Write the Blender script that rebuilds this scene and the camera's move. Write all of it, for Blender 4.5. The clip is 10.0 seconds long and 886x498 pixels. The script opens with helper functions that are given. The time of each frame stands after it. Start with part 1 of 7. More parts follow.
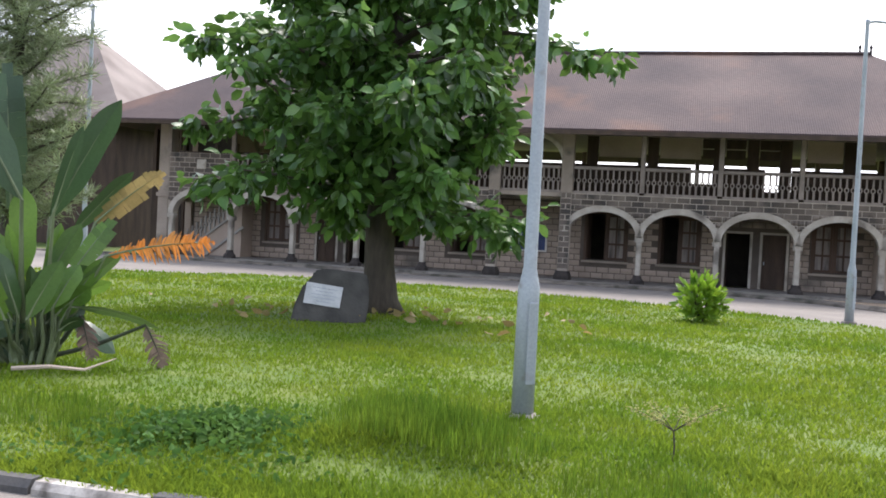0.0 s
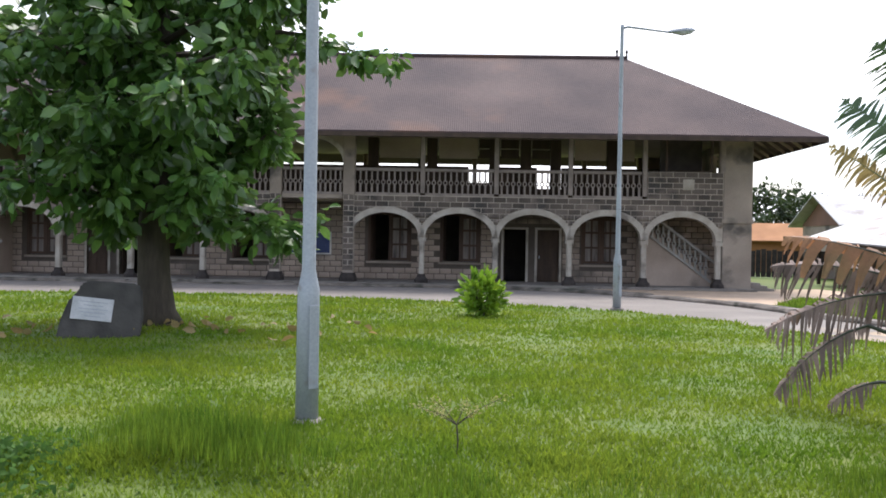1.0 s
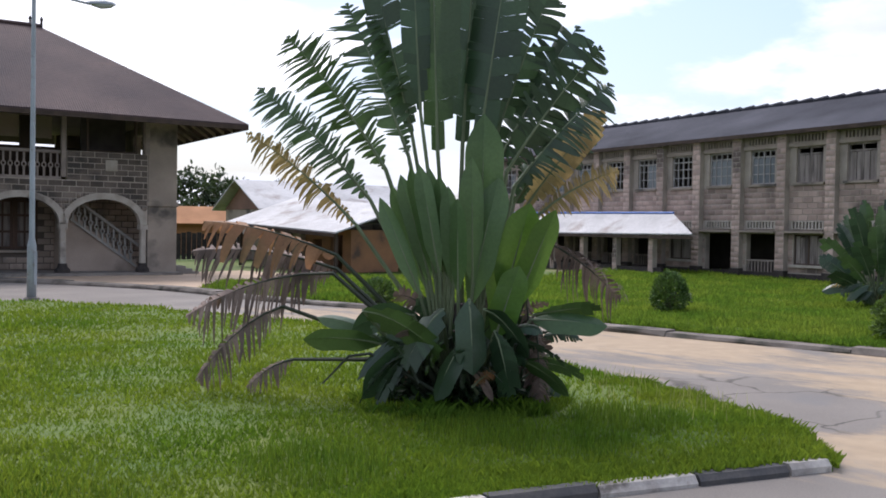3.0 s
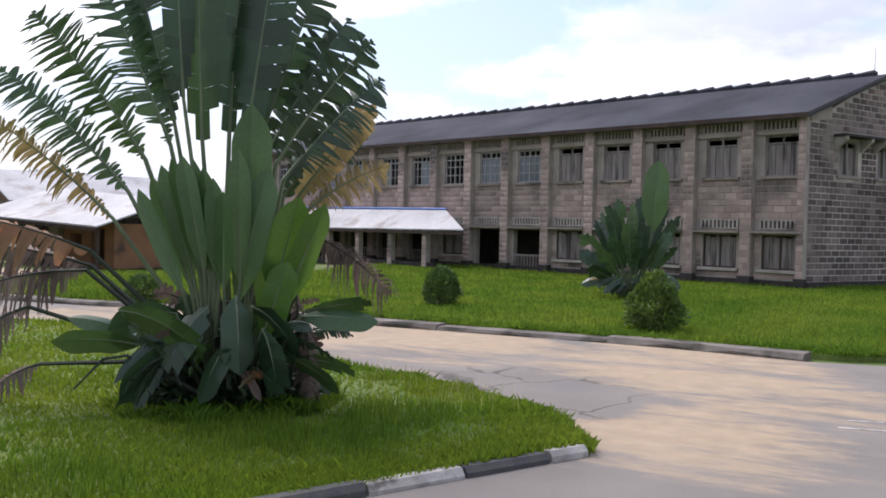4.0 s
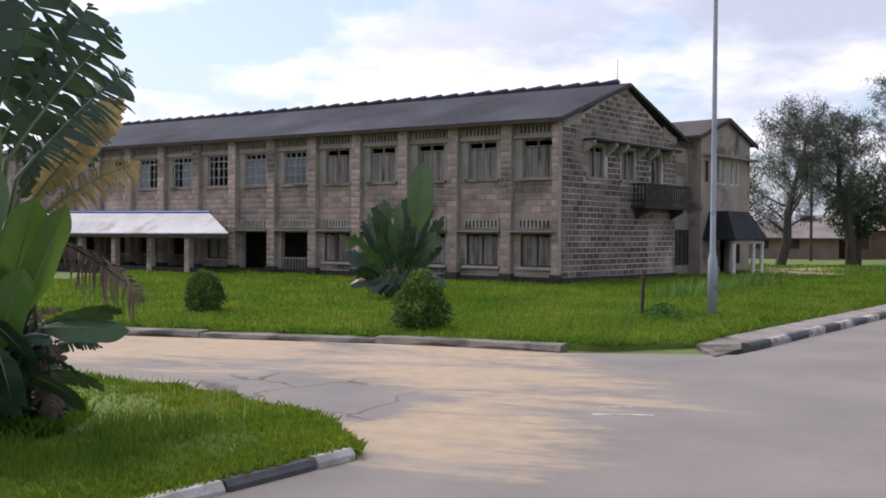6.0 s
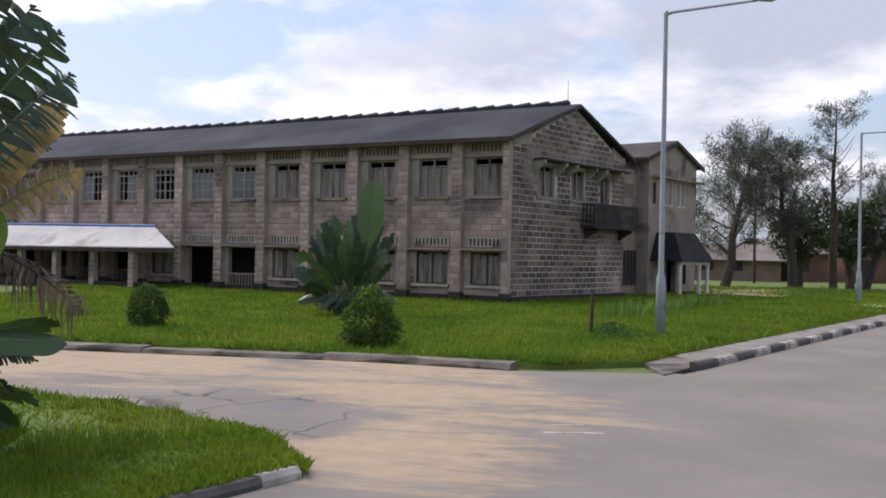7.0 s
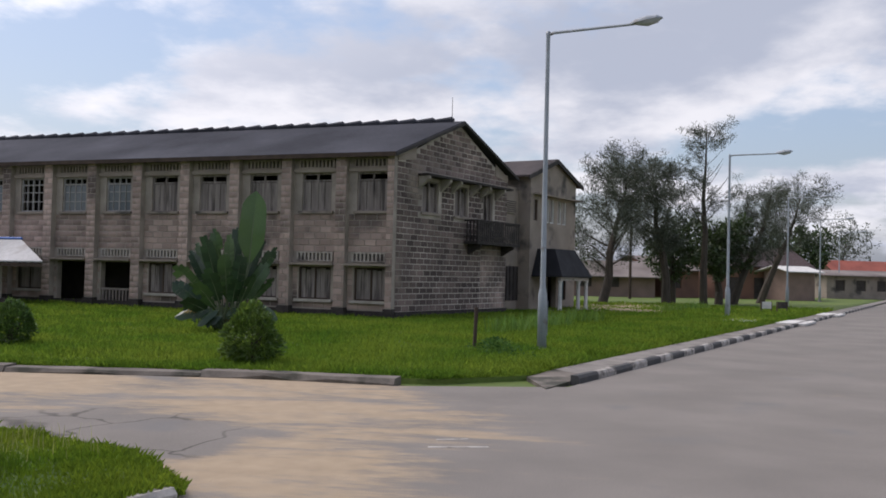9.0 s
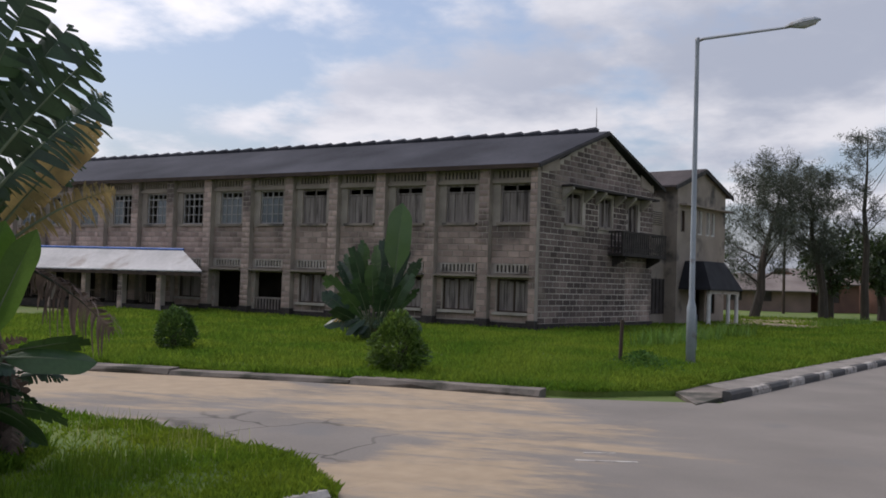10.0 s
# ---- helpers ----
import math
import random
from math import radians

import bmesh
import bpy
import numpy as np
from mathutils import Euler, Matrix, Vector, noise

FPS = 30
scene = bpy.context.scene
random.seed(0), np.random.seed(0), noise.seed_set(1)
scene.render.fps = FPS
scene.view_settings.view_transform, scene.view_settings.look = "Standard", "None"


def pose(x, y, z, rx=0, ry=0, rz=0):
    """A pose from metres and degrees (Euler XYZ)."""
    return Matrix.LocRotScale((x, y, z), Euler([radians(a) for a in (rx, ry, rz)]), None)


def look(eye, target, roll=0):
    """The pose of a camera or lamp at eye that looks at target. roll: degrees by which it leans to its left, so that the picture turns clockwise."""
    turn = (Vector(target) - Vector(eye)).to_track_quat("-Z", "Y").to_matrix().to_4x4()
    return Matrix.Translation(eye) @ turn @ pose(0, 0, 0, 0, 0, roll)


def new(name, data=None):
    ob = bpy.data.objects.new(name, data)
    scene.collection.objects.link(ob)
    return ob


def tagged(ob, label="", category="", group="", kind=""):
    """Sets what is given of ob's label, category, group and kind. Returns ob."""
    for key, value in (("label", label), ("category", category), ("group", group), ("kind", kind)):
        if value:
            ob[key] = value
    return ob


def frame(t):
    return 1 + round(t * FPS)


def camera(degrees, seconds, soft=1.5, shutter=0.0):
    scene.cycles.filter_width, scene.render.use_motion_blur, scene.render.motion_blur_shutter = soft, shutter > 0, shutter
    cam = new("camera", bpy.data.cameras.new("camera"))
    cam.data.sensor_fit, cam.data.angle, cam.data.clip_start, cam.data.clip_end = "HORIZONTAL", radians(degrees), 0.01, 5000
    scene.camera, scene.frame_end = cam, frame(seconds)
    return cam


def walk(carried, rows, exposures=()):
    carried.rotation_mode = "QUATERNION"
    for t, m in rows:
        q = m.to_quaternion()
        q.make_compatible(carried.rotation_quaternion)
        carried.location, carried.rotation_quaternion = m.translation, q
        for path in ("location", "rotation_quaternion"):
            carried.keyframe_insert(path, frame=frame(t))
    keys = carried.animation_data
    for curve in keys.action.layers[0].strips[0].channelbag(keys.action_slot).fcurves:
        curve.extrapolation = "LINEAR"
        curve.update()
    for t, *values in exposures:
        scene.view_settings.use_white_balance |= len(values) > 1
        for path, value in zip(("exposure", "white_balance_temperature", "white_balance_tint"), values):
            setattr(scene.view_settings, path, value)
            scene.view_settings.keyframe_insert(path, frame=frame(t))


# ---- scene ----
cam = camera(50.7, 10.0, soft=1.75)
PATH = [
    (0, (-0.169, -0.367, 1.804), (-0.17, 1.633, 1.756), 3.0),
    (0.5, (-0.171, -0.399, 1.798), (0.007, 1.593, 1.765), 1.9),
    (1, (-0.08, -0.24, 1.782), (0.369, 1.709, 1.756), 1.0),
    (1.5, (0.022, -0.053, 1.759), (0.862, 1.762, 1.741), 1.4),
    (1.6, (0.014, -0.025, 1.758), (1.001, 1.714, 1.723), 0.9),
    (1.8, (-0.009, 0.012, 1.764), (1.173, 1.625, 1.734), 2.1),
    (2, (-0.024, 0.027, 1.771), (1.245, 1.572, 1.727), 2.4),
    (2.2, (-0.017, 0.013, 1.775), (1.315, 1.505, 1.735), 2.6),
    (3.3, (0.205, 0.008, 1.823), (1.765, 1.258, 1.773), 0.9),
    (3.5, (0.237, 0.036, 1.829), (1.884, 1.17, 1.775), 1.4),
    (4, (0.302, 0.053, 1.804), (2.045, 1.032, 1.761), 1.3),
    (4.5, (0.392, 0.061, 1.782), (2.223, 0.866, 1.737), 0.3),
    (5, (0.449, 0.078, 1.773), (2.325, 0.772, 1.739), 0.5),
    (5.5, (0.474, 0.065, 1.78), (2.384, 0.657, 1.743), 0.3),
    (7, (0.636, 0.134, 1.733), (2.591, 0.556, 1.745), 1.2),
    (7.5, (0.698, 0.151, 1.712), (2.672, 0.469, 1.738), 1.4),
    (8, (0.727, 0.16, 1.705), (2.712, 0.403, 1.739), 2.3),
    (8.5, (0.744, 0.173, 1.707), (2.73, 0.411, 1.742), 1.9),
    (9, (0.726, 0.167, 1.704), (2.718, 0.344, 1.756), 1.4),
    (9.5, (0.701, 0.18, 1.698), (2.689, 0.381, 1.768), 1.0),
    (10, (0.715, 0.219, 1.687), (2.655, 0.694, 1.756), 1.8),
]
EXPOSURES = [(0.0, 1.46, 6400, 15), (0.5, 1.40, 6400, 15), (1.0, 1.18, 6350, 15), (1.5, 0.70, 6350, 14), (2.0, 0.60, 6150, 15), (3.5, 0.58, 6200, 18), (4.5, 0.66, 6250, 19), (5.5, 0.56, 6280, 19), (7.0, 0.35, 6380, 18), (7.5, 0.26, 6380, 17), (9.0, 0.09, 6380, 17), (10.0, -0.10, 6380, 17)]
walk(cam, [(t, look(eye, target, roll)) for t, eye, target, roll in PATH], EXPOSURES)

# ---- sky and sun: bright broken cloud, veiled high sun beyond the arcaded building ----
SUN_AZ, SUN_EL = radians(22), radians(58)
world = bpy.data.worlds.new("sky")
scene.world = world
world.use_nodes = True
wn, wl = world.node_tree.nodes, world.node_tree.links
for n in list(wn):
    wn.remove(n)
w_out = wn.new("ShaderNodeOutputWorld")
w_bg = wn.new("ShaderNodeBackground")
w_sky = wn.new("ShaderNodeTexSky")
w_sky.sky_type, w_sky.sun_disc = "NISHITA", False
w_sky.sun_elevation, w_sky.sun_rotation = SUN_EL, SUN_AZ
w_sky.air_density, w_sky.dust_density = 1.3, 2.5
w_co = wn.new("ShaderNodeTexCoord")
w_sep = wn.new("ShaderNodeSeparateXYZ")
wl.new(w_co.outputs["Generated"], w_sep.inputs[0])
w_add = wn.new("ShaderNodeMath"); w_add.operation = "ADD"; w_add.inputs[1].default_value = 0.22
wl.new(w_sep.outputs["Z"], w_add.inputs[0])
w_dx = wn.new("ShaderNodeMath"); w_dx.operation = "DIVIDE"
w_dy = wn.new("ShaderNodeMath"); w_dy.operation = "DIVIDE"
wl.new(w_sep.outputs["X"], w_dx.inputs[0]); wl.new(w_add.outputs[0], w_dx.inputs[1])
wl.new(w_sep.outputs["Y"], w_dy.inputs[0]); wl.new(w_add.outputs[0], w_dy.inputs[1])
w_com = wn.new("ShaderNodeCombineXYZ")
wl.new(w_dx.outputs[0], w_com.inputs[0]); wl.new(w_dy.outputs[0], w_com.inputs[1]); wl.new(w_sep.outputs["Z"], w_com.inputs[2])


def w_noise(scale, detail, lo, hi):
    n = wn.new("ShaderNodeTexNoise")
    n.inputs["Scale"].default_value, n.inputs["Detail"].default_value = scale, detail
    n.inputs["Roughness"].default_value = 0.55
    wl.new(w_com.outputs[0], n.inputs["Vector"])
    r = wn.new("ShaderNodeMapRange")
    r.interpolation_type = "SMOOTHSTEP"
    r.inputs["From Min"].default_value, r.inputs["From Max"].default_value = lo, hi
    wl.new(n.outputs["Fac"], r.inputs["Value"])
    return r


w_cover = w_noise(1.35, 9.0, 0.43, 0.55)
w_grey = w_noise(1.5, 7.0, 0.40, 0.62)
w_cloud = wn.new("ShaderNodeMixRGB")
w_cloud.inputs["Color1"].default_value = (9.6, 9.8, 10.0, 1)
w_cloud.inputs["Color2"].default_value = (5.2, 5.8, 6.8, 1)
wl.new(w_grey.outputs[0], w_cloud.inputs["Fac"])
# the veil of cloud is brightest towards the sun
w_dot = wn.new("ShaderNodeVectorMath"); w_dot.operation = "DOT_PRODUCT"
w_dot.inputs[1].default_value = (math.sin(SUN_AZ) * math.cos(SUN_EL), math.cos(SUN_AZ) * math.cos(SUN_EL), math.sin(SUN_EL))
wl.new(w_co.outputs["Generated"], w_dot.inputs[0])
w_glow = wn.new("ShaderNodeMapRange"); w_glow.interpolation_type = "SMOOTHSTEP"
w_glow.inputs["From Min"].default_value, w_glow.inputs["From Max"].default_value = 0.35, 0.95
w_glow.inputs["To Min"].default_value, w_glow.inputs["To Max"].default_value = 0.0, 1.0
wl.new(w_dot.outputs["Value"], w_glow.inputs["Value"])
w_gl = wn.new("ShaderNodeMixRGB")
w_gl.inputs["Color2"].default_value = (16.5, 16.5, 16.5, 1)
wl.new(w_glow.outputs[0], w_gl.inputs["Fac"]); wl.new(w_cloud.outputs[0], w_gl.inputs["Color1"])
w_mix = wn.new("ShaderNodeMixRGB")
wl.new(w_cover.outputs[0], w_mix.inputs["Fac"])
w_skymul = wn.new("ShaderNodeMixRGB"); w_skymul.blend_type = "ADD"; w_skymul.inputs["Fac"].default_value = 1.0
w_skymul.inputs["Color2"].default_value = (1.5, 2.0, 2.9, 1)
wl.new(w_sky.outputs[0], w_skymul.inputs["Color1"])
wl.new(w_skymul.outputs[0], w_mix.inputs["Color1"]); wl.new(w_gl.outputs[0], w_mix.inputs["Color2"])
wl.new(w_mix.outputs[0], w_bg.inputs["Color"])
w_bg.inputs["Strength"].default_value = 0.085
wl.new(w_bg.outputs[0], w_out.inputs["Surface"])
sun = new("sun", bpy.data.lights.new("sun", "SUN"))
sun.data.energy, sun.data.angle, sun.data.color = 2.05, radians(24), (1.0, 0.96, 0.9)
sun.matrix_world = look((math.sin(SUN_AZ) * 40, math.cos(SUN_AZ) * 40, math.tan(SUN_EL) * 40), (0, 0, 0))


# ---- materials ----
def mat(name, c1, c2=None, scale=3.0, rough=0.85, bump=0.2, fine=40.0, metal=0.0, rand=0.0, island=0.0, spot=None, spots=0.0, spot_scale=1.2, stretch=(1, 1, 1), wave=None, spec=0.3):
    """Colour between c1 and c2 by large noise, grain and relief by fine noise, stains of colour spot."""
    m = bpy.data.materials.new(name)
    m.use_nodes = True
    n, l = m.node_tree.nodes, m.node_tree.links
    b = n["Principled BSDF"]
    b.inputs["Metallic"].default_value = metal
    b.inputs["Specular IOR Level"].default_value = spec
    c2 = c2 or tuple(v * 0.72 for v in c1)
    geo = n.new("ShaderNodeNewGeometry")
    mp = n.new("ShaderNodeMapping")
    mp.inputs["Scale"].default_value = stretch
    l.new(geo.outputs["Position"], mp.inputs["Vector"])

    def noise_tex(sc, det):
        t = n.new("ShaderNodeTexNoise")
        t.inputs["Scale"].default_value, t.inputs["Detail"].default_value = sc, det
        l.new(mp.outputs[0], t.inputs["Vector"])
        return t

    big, small = noise_tex(scale, 5.0), noise_tex(fine, 3.0)
    ramp = n.new("ShaderNodeMapRange")
    ramp.inputs["From Min"].default_value, ramp.inputs["From Max"].default_value = 0.32, 0.68
    l.new(big.outputs["Fac"], ramp.inputs["Value"])
    mix = n.new("ShaderNodeMixRGB")
    mix.inputs["Color1"].default_value, mix.inputs["Color2"].default_value = (*c1, 1), (*c2, 1)
    l.new(ramp.outputs[0], mix.inputs["Fac"])
    col = mix.outputs[0]
    grain = n.new("ShaderNodeMapRange")
    grain.inputs["To Min"].default_value, grain.inputs["To Max"].default_value = 0.78, 1.22
    l.new(small.outputs["Fac"], grain.inputs["Value"])
    mul = n.new("ShaderNodeVectorMath"); mul.operation = "SCALE"
    l.new(col, mul.inputs[0]); l.new(grain.outputs[0], mul.inputs["Scale"])
    col = mul.outputs[0]
    for amount, source in ((rand, "o"), (island, "i")):
        if amount:
            src = n.new("ShaderNodeObjectInfo").outputs["Random"] if source == "o" else geo.outputs["Random Per Island"]
            rr = n.new("ShaderNodeMapRange")
            rr.inputs["To Min"].default_value, rr.inputs["To Max"].default_value = 1 - amount, 1 + amount
            l.new(src, rr.inputs["Value"])
            m2 = n.new("ShaderNodeVectorMath"); m2.operation = "SCALE"
            l.new(col, m2.inputs[0]); l.new(rr.outputs[0], m2.inputs["Scale"])
            col = m2.outputs[0]
    if spot:
        st = noise_tex(spot_scale, 6.0)
        sr = n.new("ShaderNodeMapRange")
        sr.inputs["From Min"].default_value, sr.inputs["From Max"].default_value = 0.62 - spots * 0.3, 0.74 - spots * 0.3
        l.new(st.outputs["Fac"], sr.inputs["Value"])
        m3 = n.new("ShaderNodeMixRGB")
        m3.inputs["Color2"].default_value = (*spot, 1)
        l.new(sr.outputs[0], m3.inputs["Fac"]); l.new(col, m3.inputs["Color1"])
        col = m3.outputs[0]
    l.new(col, b.inputs["Base Color"])
    rg = n.new("ShaderNodeMapRange")
    rg.inputs["To Min"].default_value, rg.inputs["To Max"].default_value = max(0.02, rough - 0.12), min(1.0, rough + 0.12)
    l.new(big.outputs["Fac"], rg.inputs["Value"]); l.new(rg.outputs[0], b.inputs["Roughness"])
    height = small.outputs["Fac"]
    if wave:
        direction, wscale = wave
        wv = n.new("ShaderNodeTexWave")
        wv.bands_direction = "X"
        wv.inputs["Scale"].default_value = wscale
        rot = n.new("ShaderNodeMapping")
        rot.inputs["Rotation"].default_value = (0, 0, -direction)
        l.new(geo.outputs["Position"], rot.inputs["Vector"]); l.new(rot.outputs[0], wv.inputs["Vector"])
        ad = n.new("ShaderNodeMath"); ad.operation = "ADD"
        l.new(height, ad.inputs[0]); l.new(wv.outputs["Fac"], ad.inputs[1])
        height = ad.outputs[0]
    if bump:
        bp = n.new("ShaderNodeBump")
        bp.inputs["Strength"].default_value, bp.inputs["Distance"].default_value = bump, 0.02
        l.new(height, bp.inputs["Height"]); l.new(bp.outputs[0], b.inputs["Normal"])
    return m


def leaf_mat(name, c1, c2, rough=0.45, through_light=0.35, rand=0.25, scale=2.0, spec=0.5):
    m = mat(name, c1, c2, scale=scale, rough=rough, bump=0.15, fine=30, island=rand, spec=spec)
    n, l = m.node_tree.nodes, m.node_tree.links
    b, out = n["Principled BSDF"], n["Material Output"]
    tr = n.new("ShaderNodeBsdfTranslucent")
    src = b.inputs["Base Color"].links[0].from_socket
    hs = n.new("ShaderNodeHueSaturation")
    hs.inputs["Value"].default_value, hs.inputs["Hue"].default_value = 1.3, 0.485
    l.new(src, hs.inputs["Color"]); l.new(hs.outputs[0], tr.inputs["Color"])
    mx = n.new("ShaderNodeMixShader")
    mx.inputs[0].default_value = through_light
    l.new(b.outputs[0], mx.inputs[1]); l.new(tr.outputs[0], mx.inputs[2]); l.new(mx.outputs[0], out.inputs["Surface"])
    return m


A1, A2, AG, AR = -14.535, -106.682, -26.5, -23.6     # bearings of the facades, the end wall and the road
M_PLASTER = mat("grey_plaster", (0.33, 0.275, 0.225), (0.235, 0.195, 0.16), scale=0.9, spot=(0.09, 0.08, 0.07), spots=0.25, spot_scale=0.8)
M_PLAIN = mat("tan_wall", (0.37, 0.295, 0.24), (0.275, 0.218, 0.178), scale=0.7, spot=(0.14, 0.12, 0.10), spots=0.2, spot_scale=0.6, island=0.15)
M_MORTG = mat("bright_mortar", (0.60, 0.53, 0.45), (0.19, 0.165, 0.14), scale=0.5)
M_MORTA = mat("arcade_mortar", (0.42, 0.365, 0.305), (0.24, 0.205, 0.17), scale=0.9)
M_MORTAR = mat("pale_mortar", (0.39, 0.335, 0.28), (0.26, 0.222, 0.188), scale=1.5)
M_BLOCK1 = mat("weathered_block", (0.165, 0.135, 0.112), (0.075, 0.063, 0.055), scale=1.2, rand=0.35, island=0.35, bump=0.5, spot=(0.06, 0.055, 0.05), spots=0.3)
M_BLOCK2 = mat("tan_block", (0.445, 0.33, 0.277), (0.31, 0.233, 0.197), scale=0.9, rand=0.22, island=0.22, bump=0.35, spot=(0.125, 0.098, 0.086), spots=0.3, spot_scale=0.45)
M_BLOCKG = mat("sooty_block", (0.225, 0.166, 0.142), (0.094, 0.072, 0.065), scale=0.6, rand=0.4, island=0.4, bump=0.5, spot=(0.29, 0.235, 0.19), spots=0.2, spot_scale=0.5)
M_ARCH = mat("limewashed_arch", (0.42, 0.38, 0.33), (0.30, 0.265, 0.22), scale=2.5, spot=(0.16, 0.14, 0.12), spots=0.15)
M_DARKBASE = mat("dark_footing", (0.055, 0.045, 0.04), (0.03, 0.026, 0.024), scale=4)
M_RUST = mat("rusty_corrugated_roof", (0.076, 0.049, 0.046), (0.052, 0.039, 0.041), scale=0.35, rough=0.8, spec=0.2, bump=0.6, fine=6, spot=(0.115, 0.066, 0.05), spots=0.12, spot_scale=0.25, wave=(radians(A1), 4.2))
M_RIB2 = mat("dark_asbestos_roof", (0.074, 0.075, 0.087), (0.042, 0.043, 0.050), scale=0.3, rough=0.92, spec=0.08, bump=0.7, fine=8, wave=(radians(A2), 2.6))
# real timber; also paints in shade on the far bay and grey-roofed house
M_WOODSHADE = mat("dark_timber_and_shade", (0.075, 0.05, 0.036), (0.045, 0.032, 0.025), scale=3, stretch=(1, 1, 0.2))
M_SHUT = mat("brown_shutter", (0.11, 0.07, 0.052), (0.07, 0.048, 0.038), scale=3, stretch=(1, 1, 0.3))
M_BEIGE = mat("beige_board", (0.46, 0.37, 0.30), (0.38, 0.30, 0.245), scale=1.0)
M_GALLERY = mat("gallery_bounce_board", (0.46, 0.385, 0.34), (0.38, 0.315, 0.28), scale=1.0)
# dark tone that paints in the shade inside rooms and behind openings
M_DARK = mat("painted_room_shade", (0.075, 0.062, 0.055), (0.05, 0.042, 0.038), scale=2)
M_VENT = mat("vent_block", (0.34, 0.285, 0.235), (0.24, 0.20, 0.165), scale=1.4)
M_BALUS = mat("concrete_baluster", (0.28, 0.235, 0.205), (0.19, 0.16, 0.14), scale=3)
M_GREYB = mat("pale_stair_baluster", (0.36, 0.34, 0.31), (0.27, 0.255, 0.235), scale=3)
M_CURTAIN = mat("weathered_board_shutter", (0.29, 0.25, 0.225), (0.17, 0.145, 0.13), scale=2.2, stretch=(3, 3, 0.35), spot=(0.08, 0.068, 0.062), spots=0.3, spot_scale=1.5)
M_FRAMEW = mat("faded_white_frame", (0.36, 0.345, 0.33), (0.25, 0.235, 0.22), scale=4)
M_TIN = mat("white_tin_roof", (0.46, 0.455, 0.45), (0.34, 0.335, 0.33), scale=0.5, rough=0.6, bump=0.5, fine=6, wave=(radians(A2), 4.0), spot=(0.24, 0.21, 0.19), spots=0.18, spot_scale=0.7)
M_BLUE = mat("blue_ridge_tarp", (0.05, 0.14, 0.42), (0.035, 0.1, 0.32), scale=3, rough=0.5)
M_ORANGE = mat("orange_plaster", (0.36, 0.17, 0.07), (0.28, 0.135, 0.06), scale=1)
M_BRICKRED = mat("red_earth_wall", (0.22, 0.115, 0.08), (0.15, 0.085, 0.065), scale=0.8)
M_PINKW = mat("dull_pink_wall", (0.27, 0.185, 0.15), (0.20, 0.14, 0.115), scale=0.9)
M_RUSTPALE = mat("mottled_tin_roof", (0.22, 0.185, 0.165), (0.125, 0.10, 0.09), scale=0.4, rough=0.8)
M_REDROOF = mat("red_roof", (0.33, 0.09, 0.06), (0.24, 0.07, 0.05), scale=0.5, rough=0.7)
M_BLACKROOF = mat("black_felt_roof", (0.018, 0.018, 0.022), (0.012, 0.012, 0.014), scale=1.5, rough=0.75)
M_WHITE = mat("white_paint", (0.66, 0.64, 0.60), (0.52, 0.5, 0.47), scale=3)
M_GALV = mat("grey_painted_steel", (0.33, 0.36, 0.39), (0.26, 0.285, 0.31), scale=2, rough=0.5, bump=0.08, spec=0.5, spot=(0.2, 0.19, 0.18), spots=0.08, spot_scale=5)
M_LENS = mat("lamp_bowl", (0.42, 0.45, 0.47), (0.35, 0.37, 0.39), scale=6, rough=0.25, bump=0.0, spec=0.6)
M_KERBW = mat("white_kerb_paint", (0.46, 0.43, 0.39), (0.27, 0.245, 0.22), scale=4, spot=(0.13, 0.115, 0.10), spots=0.35, spot_scale=6)
M_KERBB = mat("black_kerb_paint", (0.055, 0.055, 0.057), (0.085, 0.08, 0.075), scale=5)
M_CONC = mat("worn_concrete", (0.245, 0.22, 0.195), (0.165, 0.148, 0.13), scale=1.5, spot=(0.10, 0.088, 0.075), spots=0.25, spot_scale=2)
M_EDGE = mat("dirty_concrete_edging", (0.20, 0.172, 0.145), (0.105, 0.09, 0.076), scale=1.8, spot=(0.05, 0.048, 0.036), spots=0.35, spot_scale=1.4)
M_BARGE = mat("grey_weathered_board", (0.062, 0.056, 0.052), (0.04, 0.036, 0.035), scale=3, stretch=(1, 1, 0.2))
M_ROOFA = mat("grey_brown_tin_roof", (0.085, 0.07, 0.068), (0.05, 0.043, 0.043), scale=0.5, rough=0.85, spec=0.15, bump=0.6, fine=6, wave=(radians(AG), 4.0))
M_JOINT = mat("dark_bed_joint", (0.12, 0.097, 0.08), (0.085, 0.07, 0.058), scale=1.5)
# orange dulled to put the roof's shade into the kiosk walls; dark stains
M_KIOSK = mat("shade_toned_orange_board", (0.27, 0.135, 0.065), (0.19, 0.10, 0.055), scale=1.2, spot=(0.09, 0.06, 0.045), spots=0.2)
M_GROUND = mat("grassy_ground", (0.065, 0.115, 0.018), (0.11, 0.135, 0.03), scale=0.25, bump=0.6, fine=9, spot=(0.26, 0.19, 0.11), spots=0.02, spot_scale=0.06)
M_LAWN = mat("lawn_soil", (0.065, 0.115, 0.018), (0.12, 0.15, 0.03), scale=0.9, bump=0.8, fine=14)
M_SAND = mat("sandy_earth", (0.46, 0.34, 0.235), (0.36, 0.27, 0.19), scale=0.8, bump=0.4, fine=18)
M_GRASS = leaf_mat("grass_blades", (0.088, 0.172, 0.013), (0.158, 0.222, 0.021), rough=0.8, through_light=0.45, rand=0.24, scale=0.55, spec=0.18)
